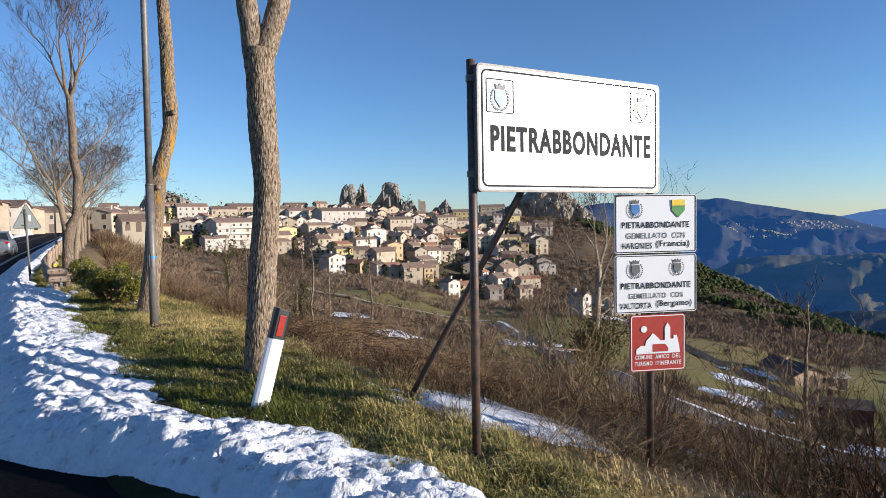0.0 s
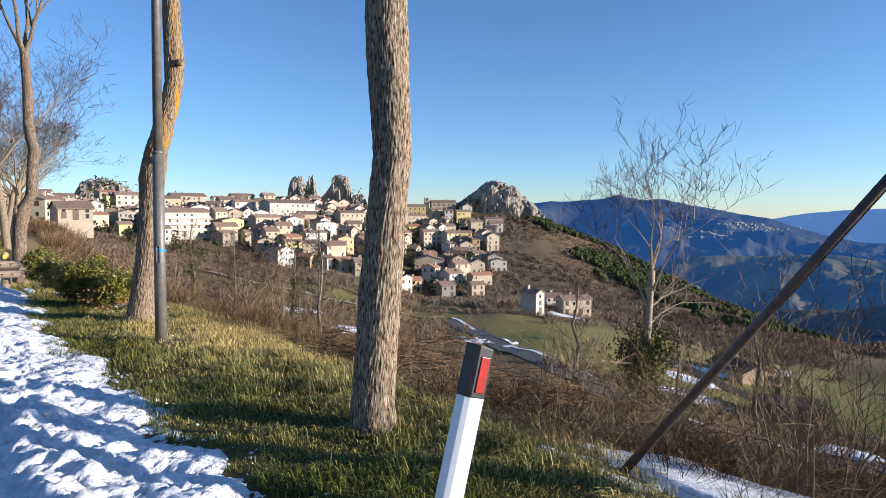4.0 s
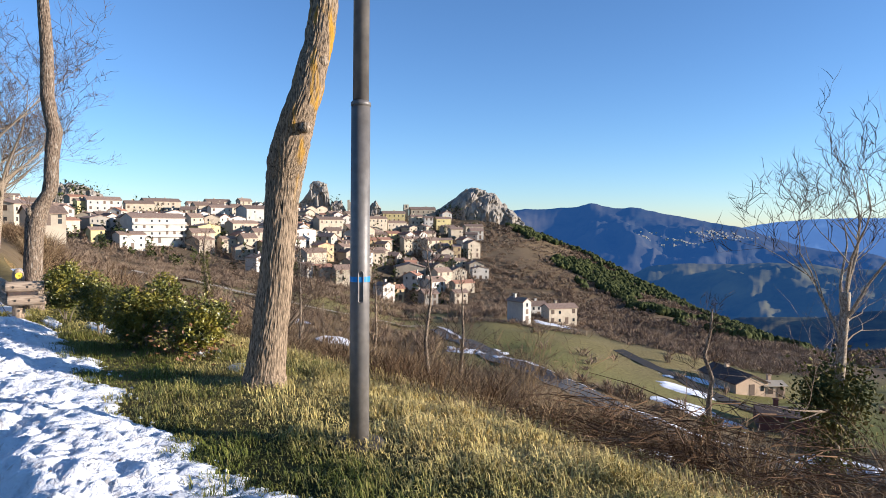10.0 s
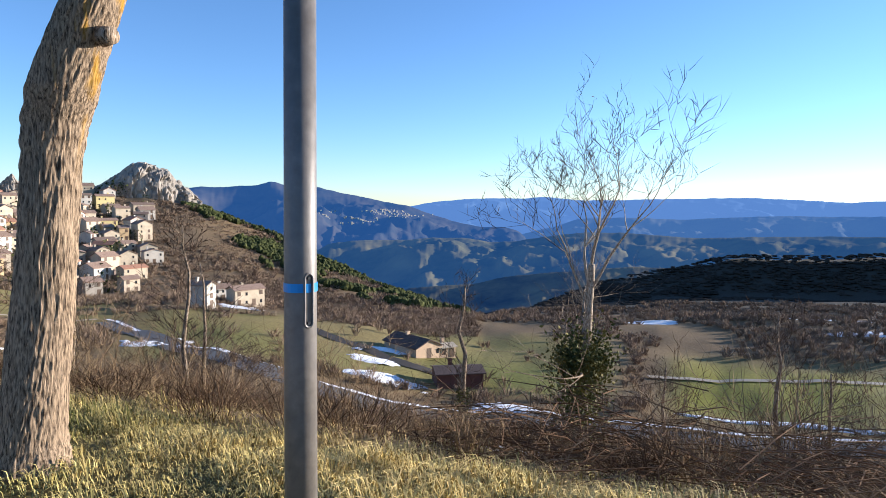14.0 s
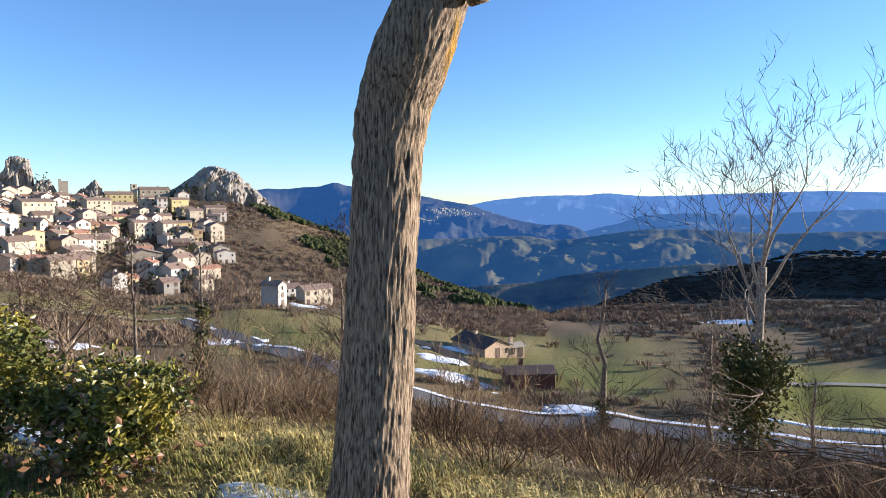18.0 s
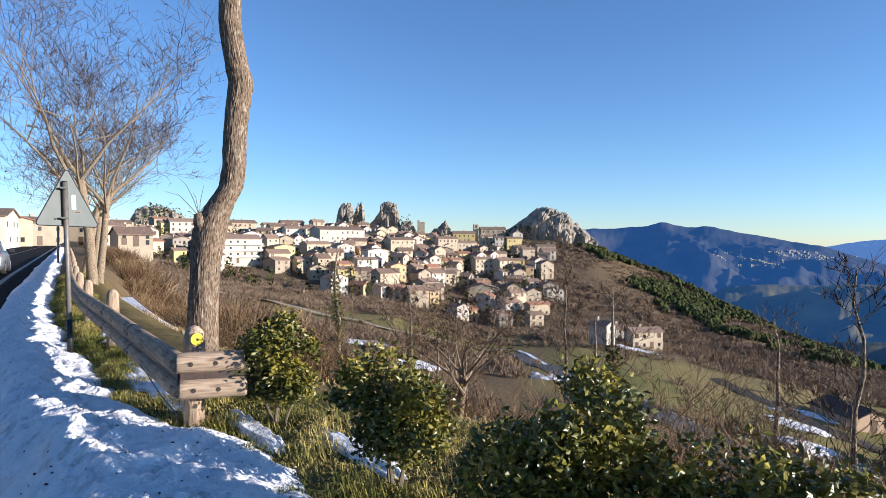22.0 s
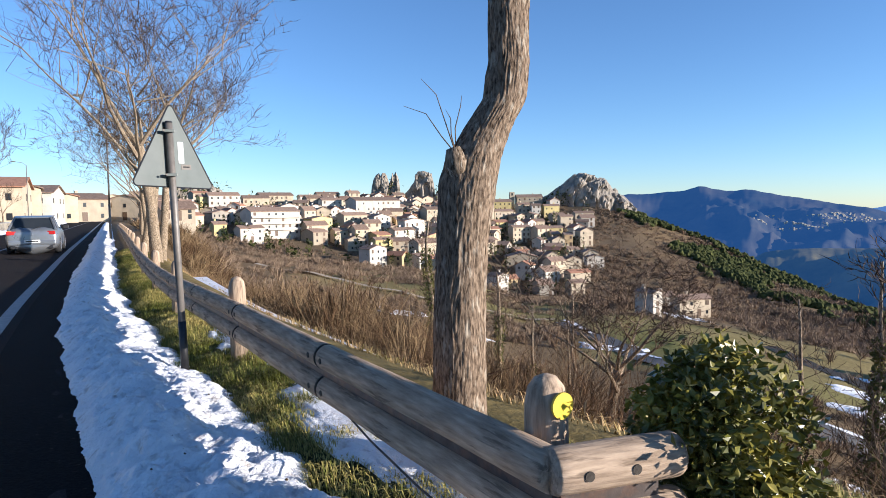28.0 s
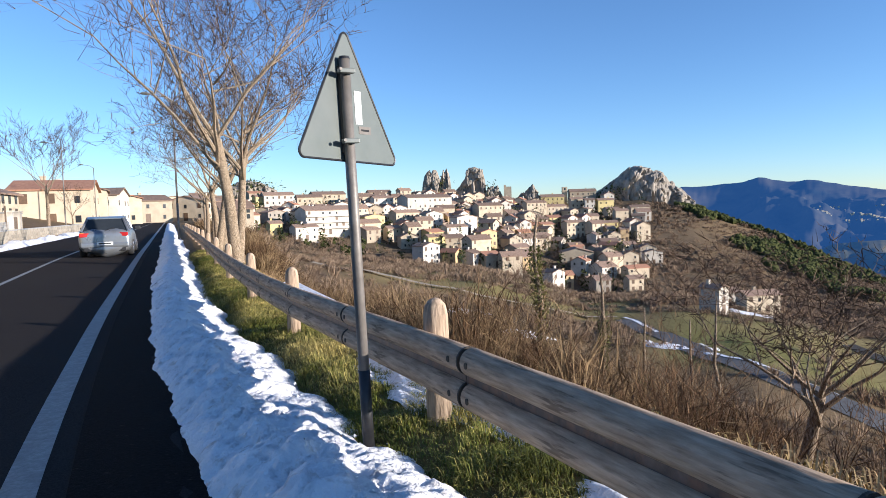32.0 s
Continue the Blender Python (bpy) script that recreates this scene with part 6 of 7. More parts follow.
for az0, d0, saz, sr, h0, nn in ((-25.9, 402, 0.8, 3, 11.5, 460), (-10.3, 446, 0.5, 2, 12, 150), (5.0, 450, 0.6, 4, 3.5, 260), (3.6, 450, 0.6, 4, -0.5, 160), (-5.9, 444, 0.3, 1.5, 6, 60)):
    for k in range(nn):
        x, y = pol(rr_.gauss(az0, saz), rr_.gauss(d0, sr))
        c = Vector((x, y, gz(*pol(az0, d0)) + h0 + rr_.gauss(2, 2.2)))
        e = [Vector((rr_.gauss(0, 0.7), rr_.gauss(0, 0.7), rr_.gauss(0, 0.6))) for _ in range(3)]
        m.add([c + q for q in e], [(0, 1, 2)])
rock_shrubs = m


# pine wood on the shoulder of the hill
def tuft(m, x, y, z, h, w, r, n=7):
    """A rounded, uneven crown."""
    base = len(m.v)
    a0 = r.uniform(0, 6)
    for f, q in ((0.05, 0.55), (0.4, 1.0), (0.8, 0.7)):
        m.v += [(x + math.cos(a0 + 6.283 * i / n) * w * q * r.uniform(0.6, 1.25), y + math.sin(a0 + 6.283 * i / n) * w * q * r.uniform(0.6, 1.25), z + h * (f + r.uniform(-0.12, 0.12))) for i in range(n)]
    m.v.append((x + r.uniform(-0.3, 0.3) * w, y, z + h))
    for j in range(2):
        m.f += [(base + j * n + i, base + j * n + (i + 1) % n, base + (j + 1) * n + (i + 1) % n, base + (j + 1) * n + i) for i in range(n)]
    m.f += [(base + 2 * n + i, base + 2 * n + (i + 1) % n, base + 3 * n) for i in range(n)]


def fan(m, x, y, z, h, w, r, n, width):
    """A leafless bush: thin bent shoots spreading from one root."""
    for i in range(n):
        a, b = r.uniform(0, 6.283), r.random() ** 0.7
        p = Vector((x + math.cos(a) * w * 0.3 * b, y + math.sin(a) * w * 0.3 * b, z))
        q = p + Vector((math.cos(a) * w * 0.45 * b + r.gauss(0, 0.12 * w), math.sin(a) * w * 0.45 * b + r.gauss(0, 0.12 * w), h * r.uniform(0.4, 0.65)))
        e = q + Vector((math.cos(a) * w * 0.5 * b + r.gauss(0, 0.2 * w), math.sin(a) * w * 0.5 * b + r.gauss(0, 0.2 * w), h * r.uniform(-0.05, 0.5)))
        c = r.uniform(0, 6.283)
        s = Vector((math.cos(c), math.sin(c), r.gauss(0, 0.3))) * width
        m.add([p, q + s, q - s, e], [(0, 1, 2), (1, 3, 2)])


r = random.Random(21)
m = M()
n = 0
while n < 8000:
    az = r.uniform(9.5, 34)
    top = float(np.interp(az - 0.6, AZ, D_TOP))
    lo = float(np.interp(az, (9.5, 12, 15, 20, 26, 30, 33), (440, 395, 350, 290, 262, 262, 275)))
    d = r.uniform(lo, top + 15)
    x, y = pol(az, d)
    patch = noise.noise(Vector((x * 0.035, y * 0.035, 2.2))) + 0.4 * noise.noise(Vector((x * 0.11, y * 0.11, 5.2)))
    if patch < 0.35 - 0.75 * (d - lo) / (top - lo):
        continue
    tuft(m, x, y, gz(x, y) - 0.3, 1.6 + 2.6 * r.random() ** 1.6, r.uniform(0.9, 2.3), r)
    n += 1
solid("rock_shrubs", rock_shrubs, PINE, "dark evergreen shrubs clinging to the rocks", "shrubs", kind="stuff")
solid("pine_wood", m, PINE, "dark green pine wood on the hill shoulder", "wood", kind="stuff")
# garden conifers and evergreens among the houses
r = random.Random(31)
m = M()
for k in range(330):
    az, d = r.uniform(-28, 7), r.uniform(245, 440)
    x, y = pol(az, d)
    z, h, w = gz(x, y), r.uniform(3, 8), r.uniform(1.2, 2.4)
    for i in range(26):
        a, f = r.uniform(0, 6.28), r.random()
        q = w * math.sin(math.pi * (0.15 + 0.8 * f)) * r.uniform(0.5, 1)
        c = Vector((x + math.cos(a) * q, y + math.sin(a) * q, z + h * f))
        e = [Vector((r.gauss(0, 0.5), r.gauss(0, 0.5), r.gauss(0, 0.5))) for _ in range(3)]
        m.add([c + e[0], c + e[1], c + e[2]], [(0, 1, 2)])
solid("garden_evergreens", m, PINE, "dark evergreen trees scattered among the houses", "trees", kind="stuff")
# winter scrub on the far slopes
r = random.Random(41)
m = M()
n = 0
while n < 8000:
    az, d = r.uniform(-40, 75), 45 + 420 * r.random() ** 0.8
    x, y = pol(az, d)
    u_, v_ = (float(c) for c in uv(x, y))
    if v_ < 7 or float(step(106, 118, d) * step(200, 165, d)) * (4 < az < 48) > 0.4 and r.random() < 0.94:
        continue
    if (50 < az < 82 and 100 < d < 170) or (-20 < az < 6 and 150 < d < 225 and r.random() < 0.85) or abs(d - 99) < 6 and az > 8:
        continue
    if d > float(np.interp(az - 0.6, AZ, D_TOP)) or noise.noise(Vector((x * 0.035, y * 0.035, 0.5))) < -0.2 + 0.3 * (d > 240 and az < 8):
        continue
    z, h, w = gz(x, y), r.uniform(1.2, 4.2), r.uniform(0.7, 2.0)
    fan(m, x, y, z - 0.2, h * 0.75, w * 1.2, r, 34, 0.018 + 0.00042 * d)
    n += 1
solid("winter_scrub", m, FARTWIG, "grey-brown leafless scrub on the far slopes", "scrub", kind="stuff")
# leafless bushes clothing the slope beside the town
m = M()
r = random.Random(47)
n = 0
while n < 9000:
    az, d = r.uniform(-30, 35), r.uniform(175, 455)
    if az < -1 and d > 260 and r.random() < 0.75:
        continue
    x, y = pol(az, d)
    if d > float(np.interp(az - 0.6, AZ, D_TOP)) or noise.noise(Vector((x * 0.04, y * 0.04, 8.5))) + 0.5 * noise.noise(Vector((x * 0.13, y * 0.13, 3.5))) < -0.28:
        continue
    fan(m, x, y, gz(x, y) - 0.3, r.uniform(0.7, 2.4), r.uniform(1.2, 2.6), r, 26, 0.07)
    n += 1
solid("hill_brush", m, FARTWIG, "grey-brown leafless brush beside the town", "scrub", kind="stuff")
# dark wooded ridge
# Wood colour kept very dark so the crowns read as shaded.
DARKWOOD = surf("shaded_leafless_wood", (0.035, 0.03, 0.024), (0.06, 0.05, 0.04), 0.05, 0.95, coords="World", spec=0.0)
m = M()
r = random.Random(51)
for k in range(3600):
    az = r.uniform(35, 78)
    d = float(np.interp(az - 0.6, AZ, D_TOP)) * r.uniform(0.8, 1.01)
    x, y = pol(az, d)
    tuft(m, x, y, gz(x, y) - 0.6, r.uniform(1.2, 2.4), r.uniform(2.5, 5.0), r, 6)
solid("ridge_wood", m, DARKWOOD, "leafless woodland with ridge shade in its dark colour", "wood", kind="stuff")


def ribbon(name, pts, width, material, label, category, dz=0.12, n=10):
    """A band laid on the ground along (azimuth, distance) points."""
    t = np.linspace(0, len(pts) - 1, n * (len(pts) - 1) + 1)
    p = np.array([pol(*q) for q in pts])
    cx, cy = (np.interp(t, np.arange(len(pts)), p[:, k]) for k in (0, 1))
    for _ in range(6):
        cx[1:-1], cy[1:-1] = (cx[:-2] + 2 * cx[1:-1] + cx[2:]) / 4, (cy[:-2] + 2 * cy[1:-1] + cy[2:]) / 4
    tx, ty = np.gradient(cx), np.gradient(cy)
    L = np.hypot(tx, ty)
    o = np.linspace(-0.5, 0.5, 5) * width
    px, py = cx[:, None] - (ty / L)[:, None] * o, cy[:, None] + (tx / L)[:, None] * o
    zc = ground_z(px, py).max(1, keepdims=True) + dz
    return tagged(new(name, sheet(name, px, py, zc + 0 * px, material)), label, category, kind="structure")


ribbon("valley_road", [(4, 160), (7, 138), (10, 119), (15.2, 105), (18, 101), (21, 96.5), (25, 94), (31, 94.5), (36, 95.3), (40, 97), (48, 97), (57.6, 96), (65.6, 102), (76, 106), (84, 110)], 5.0, VALLEYROAD, "grey country road curving through the valley", "road")
ribbon("road_verge", [(4, 164), (7, 142), (10, 123), (15.2, 109), (18, 105), (21, 100.5), (25, 98), (31, 98.5), (36, 99.3), (40, 101), (48, 101), (57.6, 100), (65.6, 106), (76, 110), (84, 114)], 1.0, SNOW, "snow line along the country road", "snow", 0.2)
ribbon("field_track", [(20, 158), (21.6, 151), (24.1, 141.4), (26.1, 134), (29.1, 125.5), (31.7, 123.5)], 3.0, MUD, "dark muddy track by the barn", "road")
ribbon("lane", [(-22, 186), (-16.3, 173), (-11.6, 160), (-6.8, 155), (-0.8, 157), (3.3, 163)], 1.6, WALLS[3], "pale straight lane under the town", "road", 0.5)
ribbon("lane", [(50, 139), (53, 140.5), (61.5, 144.4), (67.4, 148.3), (76, 155)], 2.0, WALLS[3], "pale lane along the green field", "road", 0.3)
for i, (az, d, sa, sr) in enumerate(((27.6, 112.5, 3.4, 3.0), (26, 127, 2.6, 3.0), (27.5, 140.5, 2.2, 2.2), (25, 139, 1.2, 2.5), (37.6, 102.5, 2.2, 2.5), (14.2, 198, 1.6, 4), (-10.2, 133, 2.2, 3.0), (-4.7, 119, 2.0, 2.4), (6.6, 129, 1.4, 3.0), (20.7, 75, 1.6, 2.0), (17.2, 72, 1.4, 1.6), (23.8, 80.6, 1.6, 1.2), (41, 85, 3, 4), (31, 70, 3, 4), (35, 58, 3, 4), (20, 66, 3, 3), (48, 66, 3, 4), (60, 110, 6, 1.2), (9, 128, 1.5, 5), (62, 260, 3, 8), (50, 240, 2, 6), (66, 215, 3, 6))):
    g = np.linspace(-1, 1, 40)
    b, a = np.meshgrid(g, g)
    dd = np.hypot(a, b) + 0.35 * wavy(a, b, 0.35, 0.5 * i) + 0.15 * wavy(a, b, 0.12, i)
    ang, rad = np.radians(az + a * sa * 1.3), d + b * sr * 1.3
    px, py = OX + rad * np.sin(ang), OY + rad * np.cos(ang)
    tagged(new("snow_patch", sheet("snow_patch", px, py, ground_z(px, py) + np.clip((0.85 - dd) * 1.2, -0.6, 0.22), SNOW)), "old snow lying in the valley fields", "snow", "patches of old snow")


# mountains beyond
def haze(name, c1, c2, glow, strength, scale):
    # Blue emission puts the haze of distance into the mountain colours.
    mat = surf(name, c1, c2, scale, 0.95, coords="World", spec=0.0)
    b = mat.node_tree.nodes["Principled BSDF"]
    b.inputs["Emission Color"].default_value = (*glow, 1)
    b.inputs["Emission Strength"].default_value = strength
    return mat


def mountain(name, prof, r0, r1, zb, material, label, rough, seed, relief=0.8):
    azs, els = np.array([p[0] for p in prof]), np.array([p[1] for p in prof])
    a, f = np.meshgrid(np.arange(azs[0], azs[-1], 0.12), np.linspace(0, 1.25, 46))
    line = np.convolve(np.pad(np.interp(a[0], azs, els), 3, mode="edge"), np.ones(7) / 7, "valid")
    line = line + 0.035 * np.array([noise.noise(Vector((q * 1.7, seed, 0))) + 0.5 * noise.noise(Vector((q * 5.3, seed, 2))) for q in a[0]])
    top = 1.4 + r1 * np.tan(np.radians(line))[None, :] + 0 * a
    ff = np.minimum(f, 1)
    z = zb + (top - zb) * (ff ** 0.8) - 120 * np.clip(f - 1, 0, 1)
    d = r0 + (r1 - r0) * f
    x, y = OX + d * np.sin(np.radians(a)), OY + d * np.cos(np.radians(a))
    ridge = np.array([noise.ridged_multi_fractal(Vector((p / rough / 2.6, q / rough / 2.6, seed)), 0.9, 2.1, 5, 1.0, 2.0) for p, q in zip(x.ravel(), y.ravel())]).reshape(x.shape)
    z = z + (np.clip(ridge, 0, 2.4) - 1.2) * rough * relief * 0.5 * np.sin(np.pi * np.clip(ff, 0.0, 0.985))
    return tagged(new(name, sheet(name, x, y, z, material)), label, "mountain", kind="structure")


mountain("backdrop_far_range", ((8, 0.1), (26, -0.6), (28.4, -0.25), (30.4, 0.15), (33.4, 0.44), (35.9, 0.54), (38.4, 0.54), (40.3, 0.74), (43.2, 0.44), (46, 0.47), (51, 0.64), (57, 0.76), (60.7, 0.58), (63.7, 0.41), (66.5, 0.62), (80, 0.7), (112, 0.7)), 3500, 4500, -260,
         haze("far_range_haze", (0.04, 0.07, 0.12), (0.075, 0.11, 0.15), (0.13, 0.25, 0.5), 0.4, 0.0016), "distant mountain range with pale blue haze in its colour", 200, 0.3, 0.6)
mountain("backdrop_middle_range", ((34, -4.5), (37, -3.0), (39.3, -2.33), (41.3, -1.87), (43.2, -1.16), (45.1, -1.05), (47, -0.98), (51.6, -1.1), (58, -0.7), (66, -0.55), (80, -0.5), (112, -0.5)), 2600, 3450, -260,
         haze("middle_range_haze", (0.04, 0.06, 0.07), (0.11, 0.11, 0.08), (0.08, 0.19, 0.44), 0.3, 0.004), "middle mountain range with blue haze in its colour", 170, 4.1, 0.8)
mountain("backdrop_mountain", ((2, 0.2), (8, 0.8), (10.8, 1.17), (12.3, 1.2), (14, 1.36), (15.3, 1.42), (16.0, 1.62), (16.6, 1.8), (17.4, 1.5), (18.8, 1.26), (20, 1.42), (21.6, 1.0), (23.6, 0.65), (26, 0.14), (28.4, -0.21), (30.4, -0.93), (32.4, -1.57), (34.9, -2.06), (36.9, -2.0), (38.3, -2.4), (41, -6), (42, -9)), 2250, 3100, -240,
         haze("wooded_mountain_haze", (0.022, 0.034, 0.036), (0.085, 0.075, 0.055), (0.035, 0.125, 0.36), 0.25, 0.006), "wooded mountain behind the town with blue haze in its colour", 150, 1.4, 0.95)
# The olive second tone paints in sunlit slopes on the spurs.
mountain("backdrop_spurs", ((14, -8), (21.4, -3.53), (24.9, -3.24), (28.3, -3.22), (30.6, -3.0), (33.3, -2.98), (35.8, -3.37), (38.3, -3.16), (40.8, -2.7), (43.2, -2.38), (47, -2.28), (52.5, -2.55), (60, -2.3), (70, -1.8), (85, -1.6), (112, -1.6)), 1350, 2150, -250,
         haze("valley_spurs", (0.035, 0.05, 0.03), (0.2, 0.17, 0.07), (0.03, 0.12, 0.36), 0.17, 0.004), "valley spurs with blue haze and sunlit field patches in the colour", 150, 2.6, 0.95)
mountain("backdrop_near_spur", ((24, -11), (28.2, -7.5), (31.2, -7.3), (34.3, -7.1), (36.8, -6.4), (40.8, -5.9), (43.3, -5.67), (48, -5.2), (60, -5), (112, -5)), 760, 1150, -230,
         haze("near_spur", (0.03, 0.038, 0.03), (0.2, 0.17, 0.08), (0.02, 0.07, 0.22), 0.12, 0.012), "dark wooded spur across the valley with blue haze in its colour", 90, 6.2, 0.7)
m = M()
r = random.Random(61)
hills = bpy.data.objects["backdrop_mountain"].data
co = np.zeros(len(hills.vertices) * 3, np.float32)
hills.vertices.foreach_get("co", co)
co = co.reshape(-1, 3)
ca = np.degrees(np.arctan2(co[:, 0] - OX, co[:, 1] - OY))
ce = np.degrees(np.arctan2(co[:, 2] - 1.4, np.hypot(co[:, 0] - OX, co[:, 1] - OY)))
for k in range(190):
    a0, e0, sa, se = r.choice(((21.3, -0.95, 0.35, 0.12), (26.0, -0.75, 1.0, 0.1), (23.6, -1.5, 0.9, 0.1), (28.0, -1.0, 1.2, 0.12)))
    az, el = r.gauss(a0, sa), r.gauss(e0, se)
    x, y, z = (float(c) for c in co[np.argmin((ca - az) ** 2 + (ce - el) ** 2)])
    x, y = x + r.uniform(-6, 6), y + r.uniform(-6, 6)
    m.box(x - 2.5, y - 2.5, z - 10, x + 2.5, y + 2.5, z + r.uniform(1.5, 4))
solid("far_village", m, WALLS[0], "pale specks of a distant hillside village", "village", kind="stuff")

# ---- the road's far side ----
FENCE = surf("rusty_fence", (0.12, 0.085, 0.06), (0.2, 0.15, 0.1), 6, 0.8)
STONEWALL = surf("stone_masonry", (0.3, 0.26, 0.2), (0.45, 0.4, 0.31), 2.5, 0.9, 0.03, 6, stain=(0.2, 0.17, 0.13), sscale=0.8, samount=0.5)




def flat_at(u, v, turn=0.0, dz=0.0):
    x, y = (float(c) for c in xy(u, v))
    return pose(x, y, float(rise(u)) + dz, 0, 0, 37 - 4.6 + turn)


CREAM = plaster("bright_cream_plaster", (0.82, 0.7, 0.46))
house("roadside_house", flat_at(50.0, -13.8, 0, 0.9), "tall cream plastered house with deep eaves above the wall", 9, 11.5, 5.9, CREAM, ROOFS[0], 2, "y", 1.5, 3, 2, 81, "houses along the road", eave=0.75)
house("roadside_house", flat_at(64.0, -15.6, 0, 1.2), "tall peach plastered house with a balcony", 10, 8.5, 6.6, PEACH, ROOFS[0], 2, "y", 1.3, 3, 2, 80, "houses along the road", balcony=True, eave=0.3)
house("roadside_house", flat_at(96, -20.5, -4, 1.2), "long ochre house with a low tiled roof", 12, 17, 2.9, WALLS[1], ROOFS[0], 2, "y", 2.0, 3, 8, 82, "houses along the road")
for i, (u, v, w, d, h, wi) in enumerate(((134, -14.5, 10, 12, 5.6, 1), (150, -14, 10, 14, 6.0, 1), (168, -13, 11, 13, 5.8, 0), (186, -11, 11, 13, 5.6, 1), (204, -6, 12, 12, 5.4, 3), (212, 8, 12, 12, 5.2, 1), (222, -20, 12, 12, 7, 0), (240, 2, 18, 12, 6, 1), (170, 14, 7, 7, 2.6, 3), (190, 16, 7, 7, 3.0, 1))):
    house("roadside_house", flat_at(u, v, (0, 4, -6, 8, 20, -30, 0, 5, 10, -8)[i], 0.0), words[wi] + " two storey house along the road", w, d, h, WALLS[wi], ROOFS[i % 3 == 0], 2, "y" if i % 2 else "x", 1.5, 3, 4, 90 + i, "houses along the road")


STONE = mesh_of("stone", M().box(0, 0, 0, 0.05, 1, 1), surf("wall_stone", (0.3, 0.26, 0.2), (0.48, 0.42, 0.32), 3, 0.9, 0.02, 14, vary=0.25, stain=(0.18, 0.15, 0.11), sscale=2.5, samount=0.5), bevel=0.012)


def wall_run(name, u0, u1, v, h, material, label, stones=None):
    """A low wall following the road, with a coping."""
    t = thing(name, flat_at(u0, v), label, "wall")
    n = int((u1 - u0) / 4)
    iv = t.matrix_basis.inverted()
    for k in range(n):
        f = iv @ flat_at(u0 + 4 * k, v)
        part("wall_bay", M().box(-0.15, 0, -0.5, 0.13, 3.985, h), material, t, at=f, bevel=0.012)
        if stones:
            for j in range(3):
                y0, i = 0.02 - 0.35 * (j % 2), 0
                while y0 < 3.9:
                    L = stones.uniform(0.55, 1.2)
                    a, b = max(y0, 0.02), min(y0 + L, 3.95)
                    if b - a > 0.12:
                        part("stone", STONE, None, t, at=f @ pose(0.13, a, 0.02 + j * h / 3) @ Matrix.Diagonal((stones.uniform(0.7, 1.3), b - a - 0.02, h / 3 - 0.018, 1)))
                    y0 += L
        part("coping", M().box(-0.2, 0, h, 0.2, 3.99, h + 0.08), CONCRETE, t, at=f, bevel=0.01)
    return t


wall_run("retaining_wall", 34, 116, -8.2, 0.75, STONEWALL, "low stone retaining wall along the far kerb", random.Random(9))
wall_run("terrace_wall", 58, 82, -10.0, 1.9, WALLS[1], "pale terrace wall below the peach house")
fence = thing("panel_fence", flat_at(40, -8.35), "cream and dull green panel fence over lattice blocks", "fence")
HEDGE = surf("dull_green_screen", (0.05, 0.055, 0.02), (0.11, 0.1, 0.04), 8, 0.9, vary=0.2)
iv = fence.matrix_basis.inverted()
for k in range(14):
    f = iv @ flat_at(40 + 2.2 * k, -8.35)
    part("fence_post", M().box(-0.04, -0.04, 0.7, 0.04, 0.04, 2.3), FENCE, fence, at=f)
    if k < 9:
        for j in range(6):
            part("board", M().box(-0.015, 0.06 + 0.35 * j, 0.85 if k < 5 else 1.4, 0.015, 0.06 + 0.35 * j + 0.33, 2.2), CREAM if k < 5 else HEDGE, fence, at=f)
    for j in range(5 if k >= 5 else 0):
        for q in range(2):
            part("lattice_block", ring(0.36, 0.22, 0.06, 0.06, -0.05, 0.05).moved(pose(0, 0, 0, 0, 0, 90)), CONCRETE, fence, at=f @ pose(0, 0.25 + 0.4 * j, 0.95 + 0.23 * q))
gate = thing("gate_portal", flat_at(70.5, -8.3), "white gate posts with a letter box wall", "gate")
for y in (-1.2, 1.2):
    part("gate_post", M().box(-0.2, y - 0.2, -0.2, 0.2, y + 0.2, 1.9).box(-0.26, y - 0.26, 1.9, 0.26, y + 0.26, 2.0), WALLS[0], gate, bevel=0.01)
part("gate_leaf", M().box(-0.03, -1.0, 0.2, 0.03, 1.0, 1.6), FENCE, gate)


# the car driving away
PAINT = surf("silver_grey_paint", (0.26, 0.28, 0.3), (0.3, 0.32, 0.34), 2, 0.3, metal=0.6, stain=(0.2, 0.19, 0.17), sscale=1.5, samount=0.4)
TAIL = surf("tail_light_red", (0.35, 0.01, 0.01), (0.5, 0.02, 0.02), 9, 0.2)
TYRE = surf("tyre", (0.015, 0.015, 0.016), (0.03, 0.03, 0.03), 20, 0.85)
RIM = surf("alloy_rim", (0.4, 0.4, 0.41), (0.55, 0.55, 0.56), 8, 0.3, metal=0.8)
CARGLASS = surf("car_glass", (0.02, 0.025, 0.03), (0.03, 0.035, 0.04), 2, 0.06)
AMBER = surf("amber_lens", (0.7, 0.25, 0.03), (0.8, 0.3, 0.04), 9, 0.2)


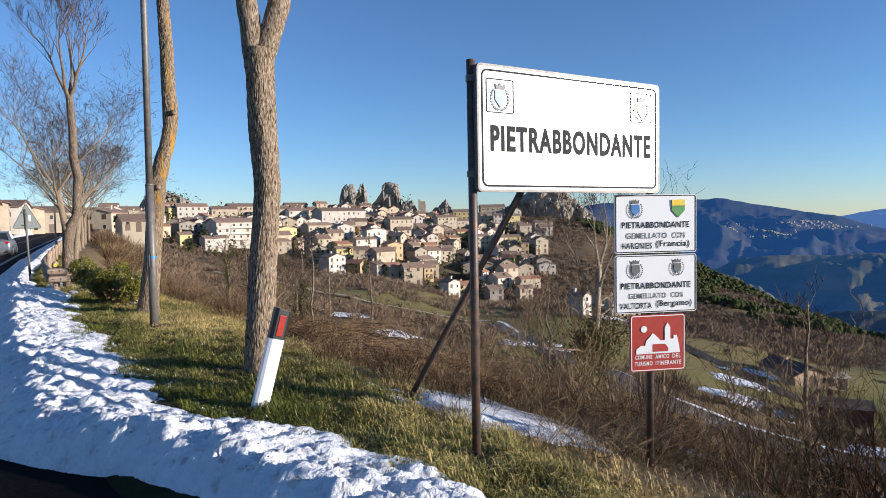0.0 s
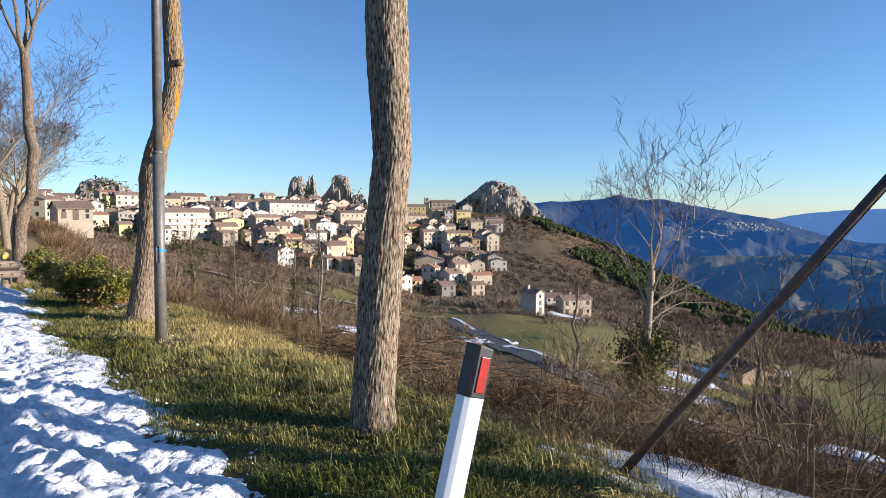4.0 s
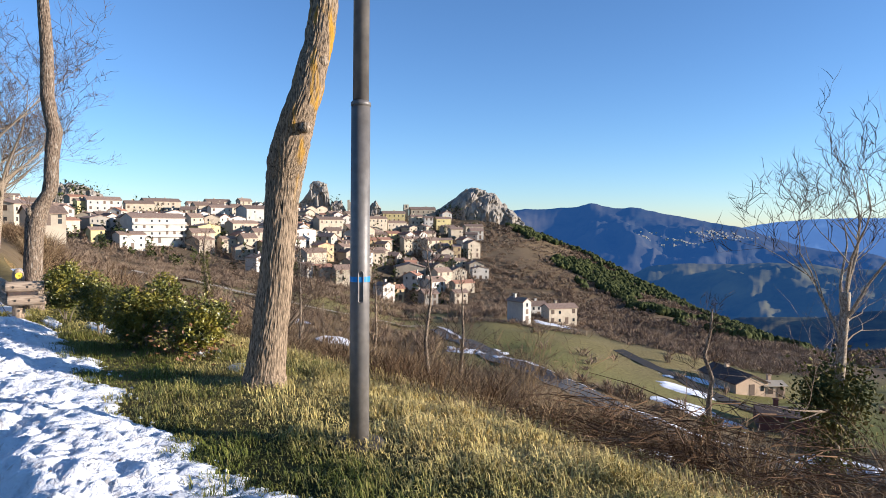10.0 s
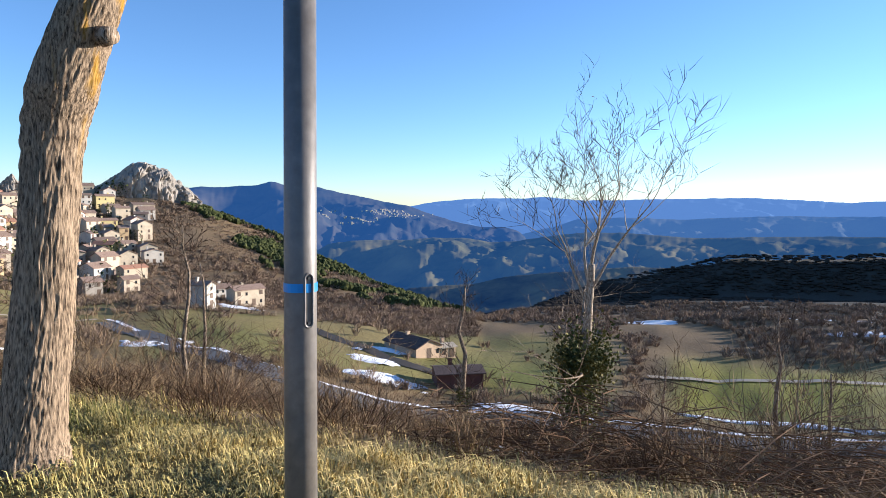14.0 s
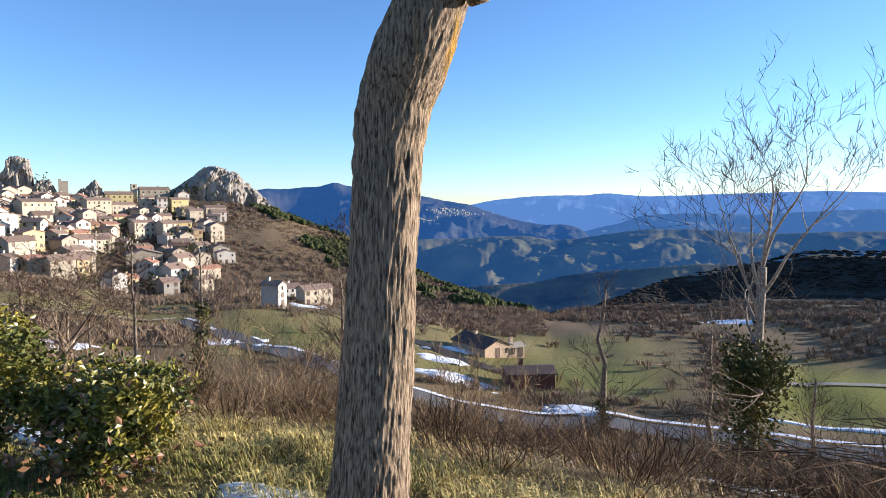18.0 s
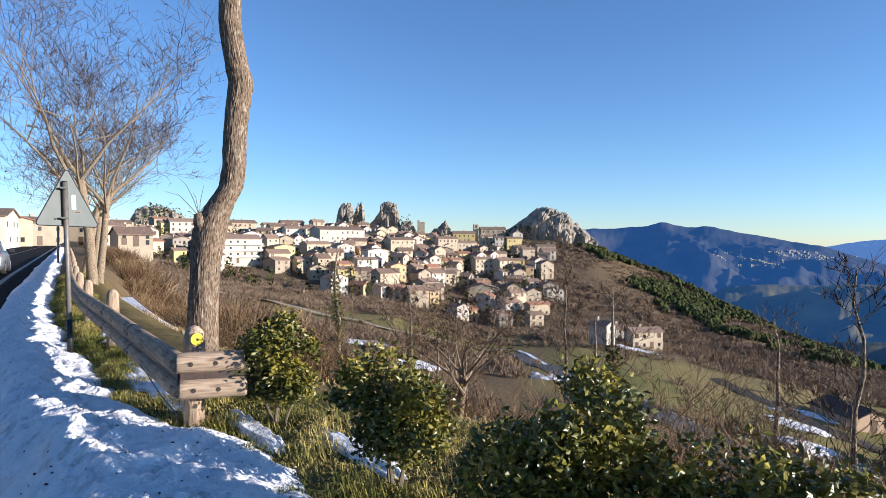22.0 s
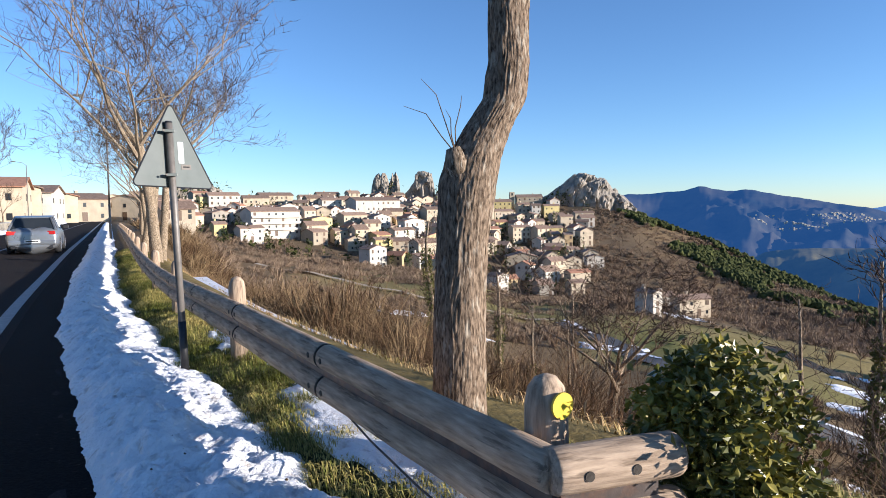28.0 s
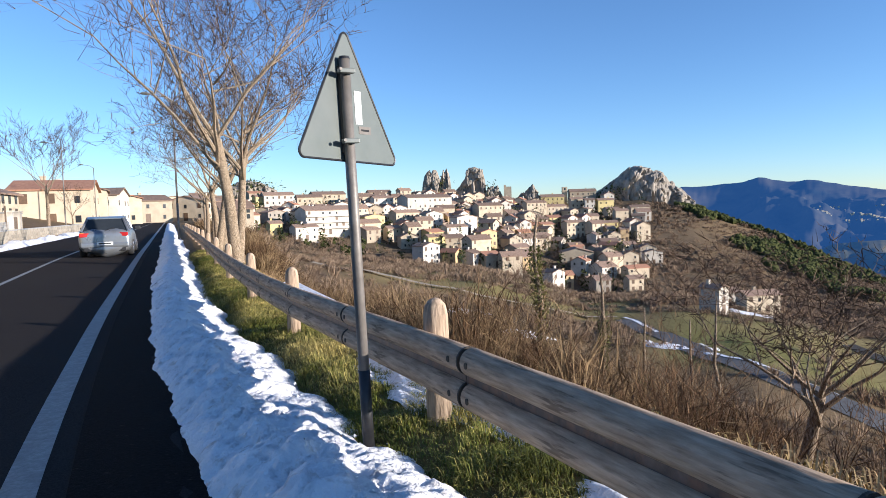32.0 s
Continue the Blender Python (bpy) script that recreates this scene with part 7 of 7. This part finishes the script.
def car(m):
    t = thing("car", m, "silver-grey hatchback car driving along the road", "car")
    b = bmesh.new()
    # stations along the length: y, half width, floor, shoulder height
    st = ((-2.07, 0.70, 0.38, 0.72), (-2.02, 0.80, 0.28, 0.86), (-1.7, 0.86, 0.22, 0.95), (-0.9, 0.875, 0.2, 0.95), (0.6, 0.875, 0.2, 0.92), (1.4, 0.85, 0.2, 0.82), (1.9, 0.78, 0.24, 0.7), (2.08, 0.6, 0.34, 0.58))
    rows = []
    for y, w, z0, z1 in st:
        rows.append([b.verts.new(p) for p in ((-w * 0.9, y, z0), (-w, y, z0 + (z1 - z0) * 0.4), (-w * 0.985, y, z0 + (z1 - z0) * 0.8), (-w * 0.9, y, z1), (0, y, z1 + 0.03), (w * 0.9, y, z1), (w * 0.985, y, z0 + (z1 - z0) * 0.8), (w, y, z0 + (z1 - z0) * 0.4), (w * 0.9, y, z0))])
    for p, q in zip(rows, rows[1:]):
        for i in range(9):
            b.faces.new((p[i], p[(i + 1) % 9], q[(i + 1) % 9], q[i]))
    b.faces.new(rows[0][::-1])
    b.faces.new(rows[-1])
    bmesh.ops.recalc_face_normals(b, faces=b.faces)
    bmesh.ops.subdivide_edges(b, edges=list(b.edges), cuts=1, smooth=0.6, use_grid_fill=True)
    me = bpy.data.meshes.new("body")
    b.to_mesh(me)
    b.free()
    me.polygons.foreach_set("use_smooth", [True] * len(me.polygons))
    me.materials.append(PAINT)
    body = part("body", me, None, t)
    cab = M()
    lo = ((-1.95, 0.76, 0.88), (-1.2, 0.8, 0.94), (0.2, 0.8, 0.93), (1.15, 0.74, 0.86))
    hi = ((-1.45, 0.58, 1.36), (-0.9, 0.62, 1.42), (0.0, 0.62, 1.43), (0.35, 0.58, 1.38))
    vs = [(s * w, y, z) for s in (-1, 1) for ring_ in (lo, hi) for y, w, z in ring_]
    fs = []
    for o in (0, 8):
        fs += [(o + i, o + i + 1, o + 5 + i, o + 4 + i) for i in range(3)]
    fs += [(0, 4, 12, 8), (3, 11, 15, 7)] + [(4 + i, 5 + i, 13 + i, 12 + i) for i in range(3)]
    part("greenhouse", cab.add(vs, fs), CARGLASS, t, "dark window glass")
    roof = M().add([(s * w * 1.02, y, z + dz) for dz in (0.0, 0.03) for s in (-1, 1) for y, w, z in hi], [(8 + i, 9 + i, 13 + i, 12 + i) for i in range(3)] + [(0, 8, 12, 4), (3, 7, 15, 11)] + [(i, i + 1, 9 + i, 8 + i) for i in range(3)] + [(4 + i, 12 + i, 13 + i, 5 + i) for i in range(3)])
    part("roof", roof, PAINT, t)
    for s in (-1, 1):
        for a, c in (((s * 0.77, -1.93, 0.9), (s * 0.59, -1.45, 1.37)), ((s * 0.8, -1.2, 0.95), (s * 0.63, -0.95, 1.42)), ((s * 0.81, -0.1, 0.94), (s * 0.63, -0.15, 1.43)), ((s * 0.75, 1.13, 0.87), (s * 0.59, 0.36, 1.38))):
            part("pillar", M().tube([a, c], [0.045, 0.04], 6), PAINT, t)
        part("tail_light", M().box(-0.22, -0.03, -0.07, 0.16, 0.03, 0.07), TAIL, t, "red tail lamp", at=pose(s * 0.6, -2.05, 0.8, 0, 0, -s * 14), bevel=0.02)
        part("mirror", M().box(-0.1, -0.06, -0.07, 0.1, 0.06, 0.07), BLACK, t, at=pose(s * 0.97, 0.75, 0.98), bevel=0.02)
        for y in (-1.28, 1.3):
            wheel = part("wheel", M().tube([(s * 0.7, y, 0.31), (s * 0.86, y, 0.31)], [0.2, 0.2], 20), BLACK, t)
            prof = ((0.69, 0.2), (0.68, 0.29), (0.71, 0.31), (0.86, 0.31), (0.885, 0.29), (0.875, 0.2))
            part("tyre", M().tube([(s * x, y, 0.31) for x, q in prof], [q for x, q in prof], 28, False), TYRE, wheel, smooth=True)
            rim = M()
            for k in range(5):
                a = 6.283 * k / 5
                rim.tube([(s * 0.875, y, 0.31), (s * 0.87, y + 0.19 * math.cos(a), 0.31 + 0.19 * math.sin(a))], [0.035, 0.025], 6)
            rim.tube([(s * 0.86, y + 0.2 * math.cos(6.283 * k / 24), 0.31 + 0.2 * math.sin(6.283 * k / 24)) for k in range(25)], [0.014] * 25, 6)
            part("rim", rim, RIM, wheel, "alloy rim")
    part("indicator", M().box(-0.06, -0.012, -0.04, 0.06, 0.012, 0.04), AMBER, t, "amber indicator lens", at=pose(-0.72, -2.05, 0.84, 0, 0, 18))
    part("bumper", M().box(-0.78, -2.12, 0.34, 0.78, -1.95, 0.52), PAINT, t, bevel=0.05)
    part("lower_valance", M().box(-0.7, -2.08, 0.2, 0.7, -1.9, 0.34), BLACK, t, bevel=0.03)
    part("number_plate", M().box(-0.26, -2.135, 0.43, 0.26, -2.122, 0.54), WHITE, t)
    part("plate_bars", M().box(-0.2, -2.14, 0.465, 0.2, -2.136, 0.505), INK, t)
    part("wiper", M().tube([(0, -1.97, 0.93), (0.3, -1.8, 1.06)], [0.01, 0.008], 5), BLACK, t)
    part("exhaust", M().tube([(-0.5, -2.1, 0.24), (-0.5, -1.9, 0.24)], [0.035, 0.035], 12), BLACK, t)
    part("badge", M().tube([(0, -2.1, 0.75), (0, -2.06, 0.75)], [0.035, 0.035], 14), RIM, t)
    return t


car(flat_at(49.6, -1.3, 0, -0.045))
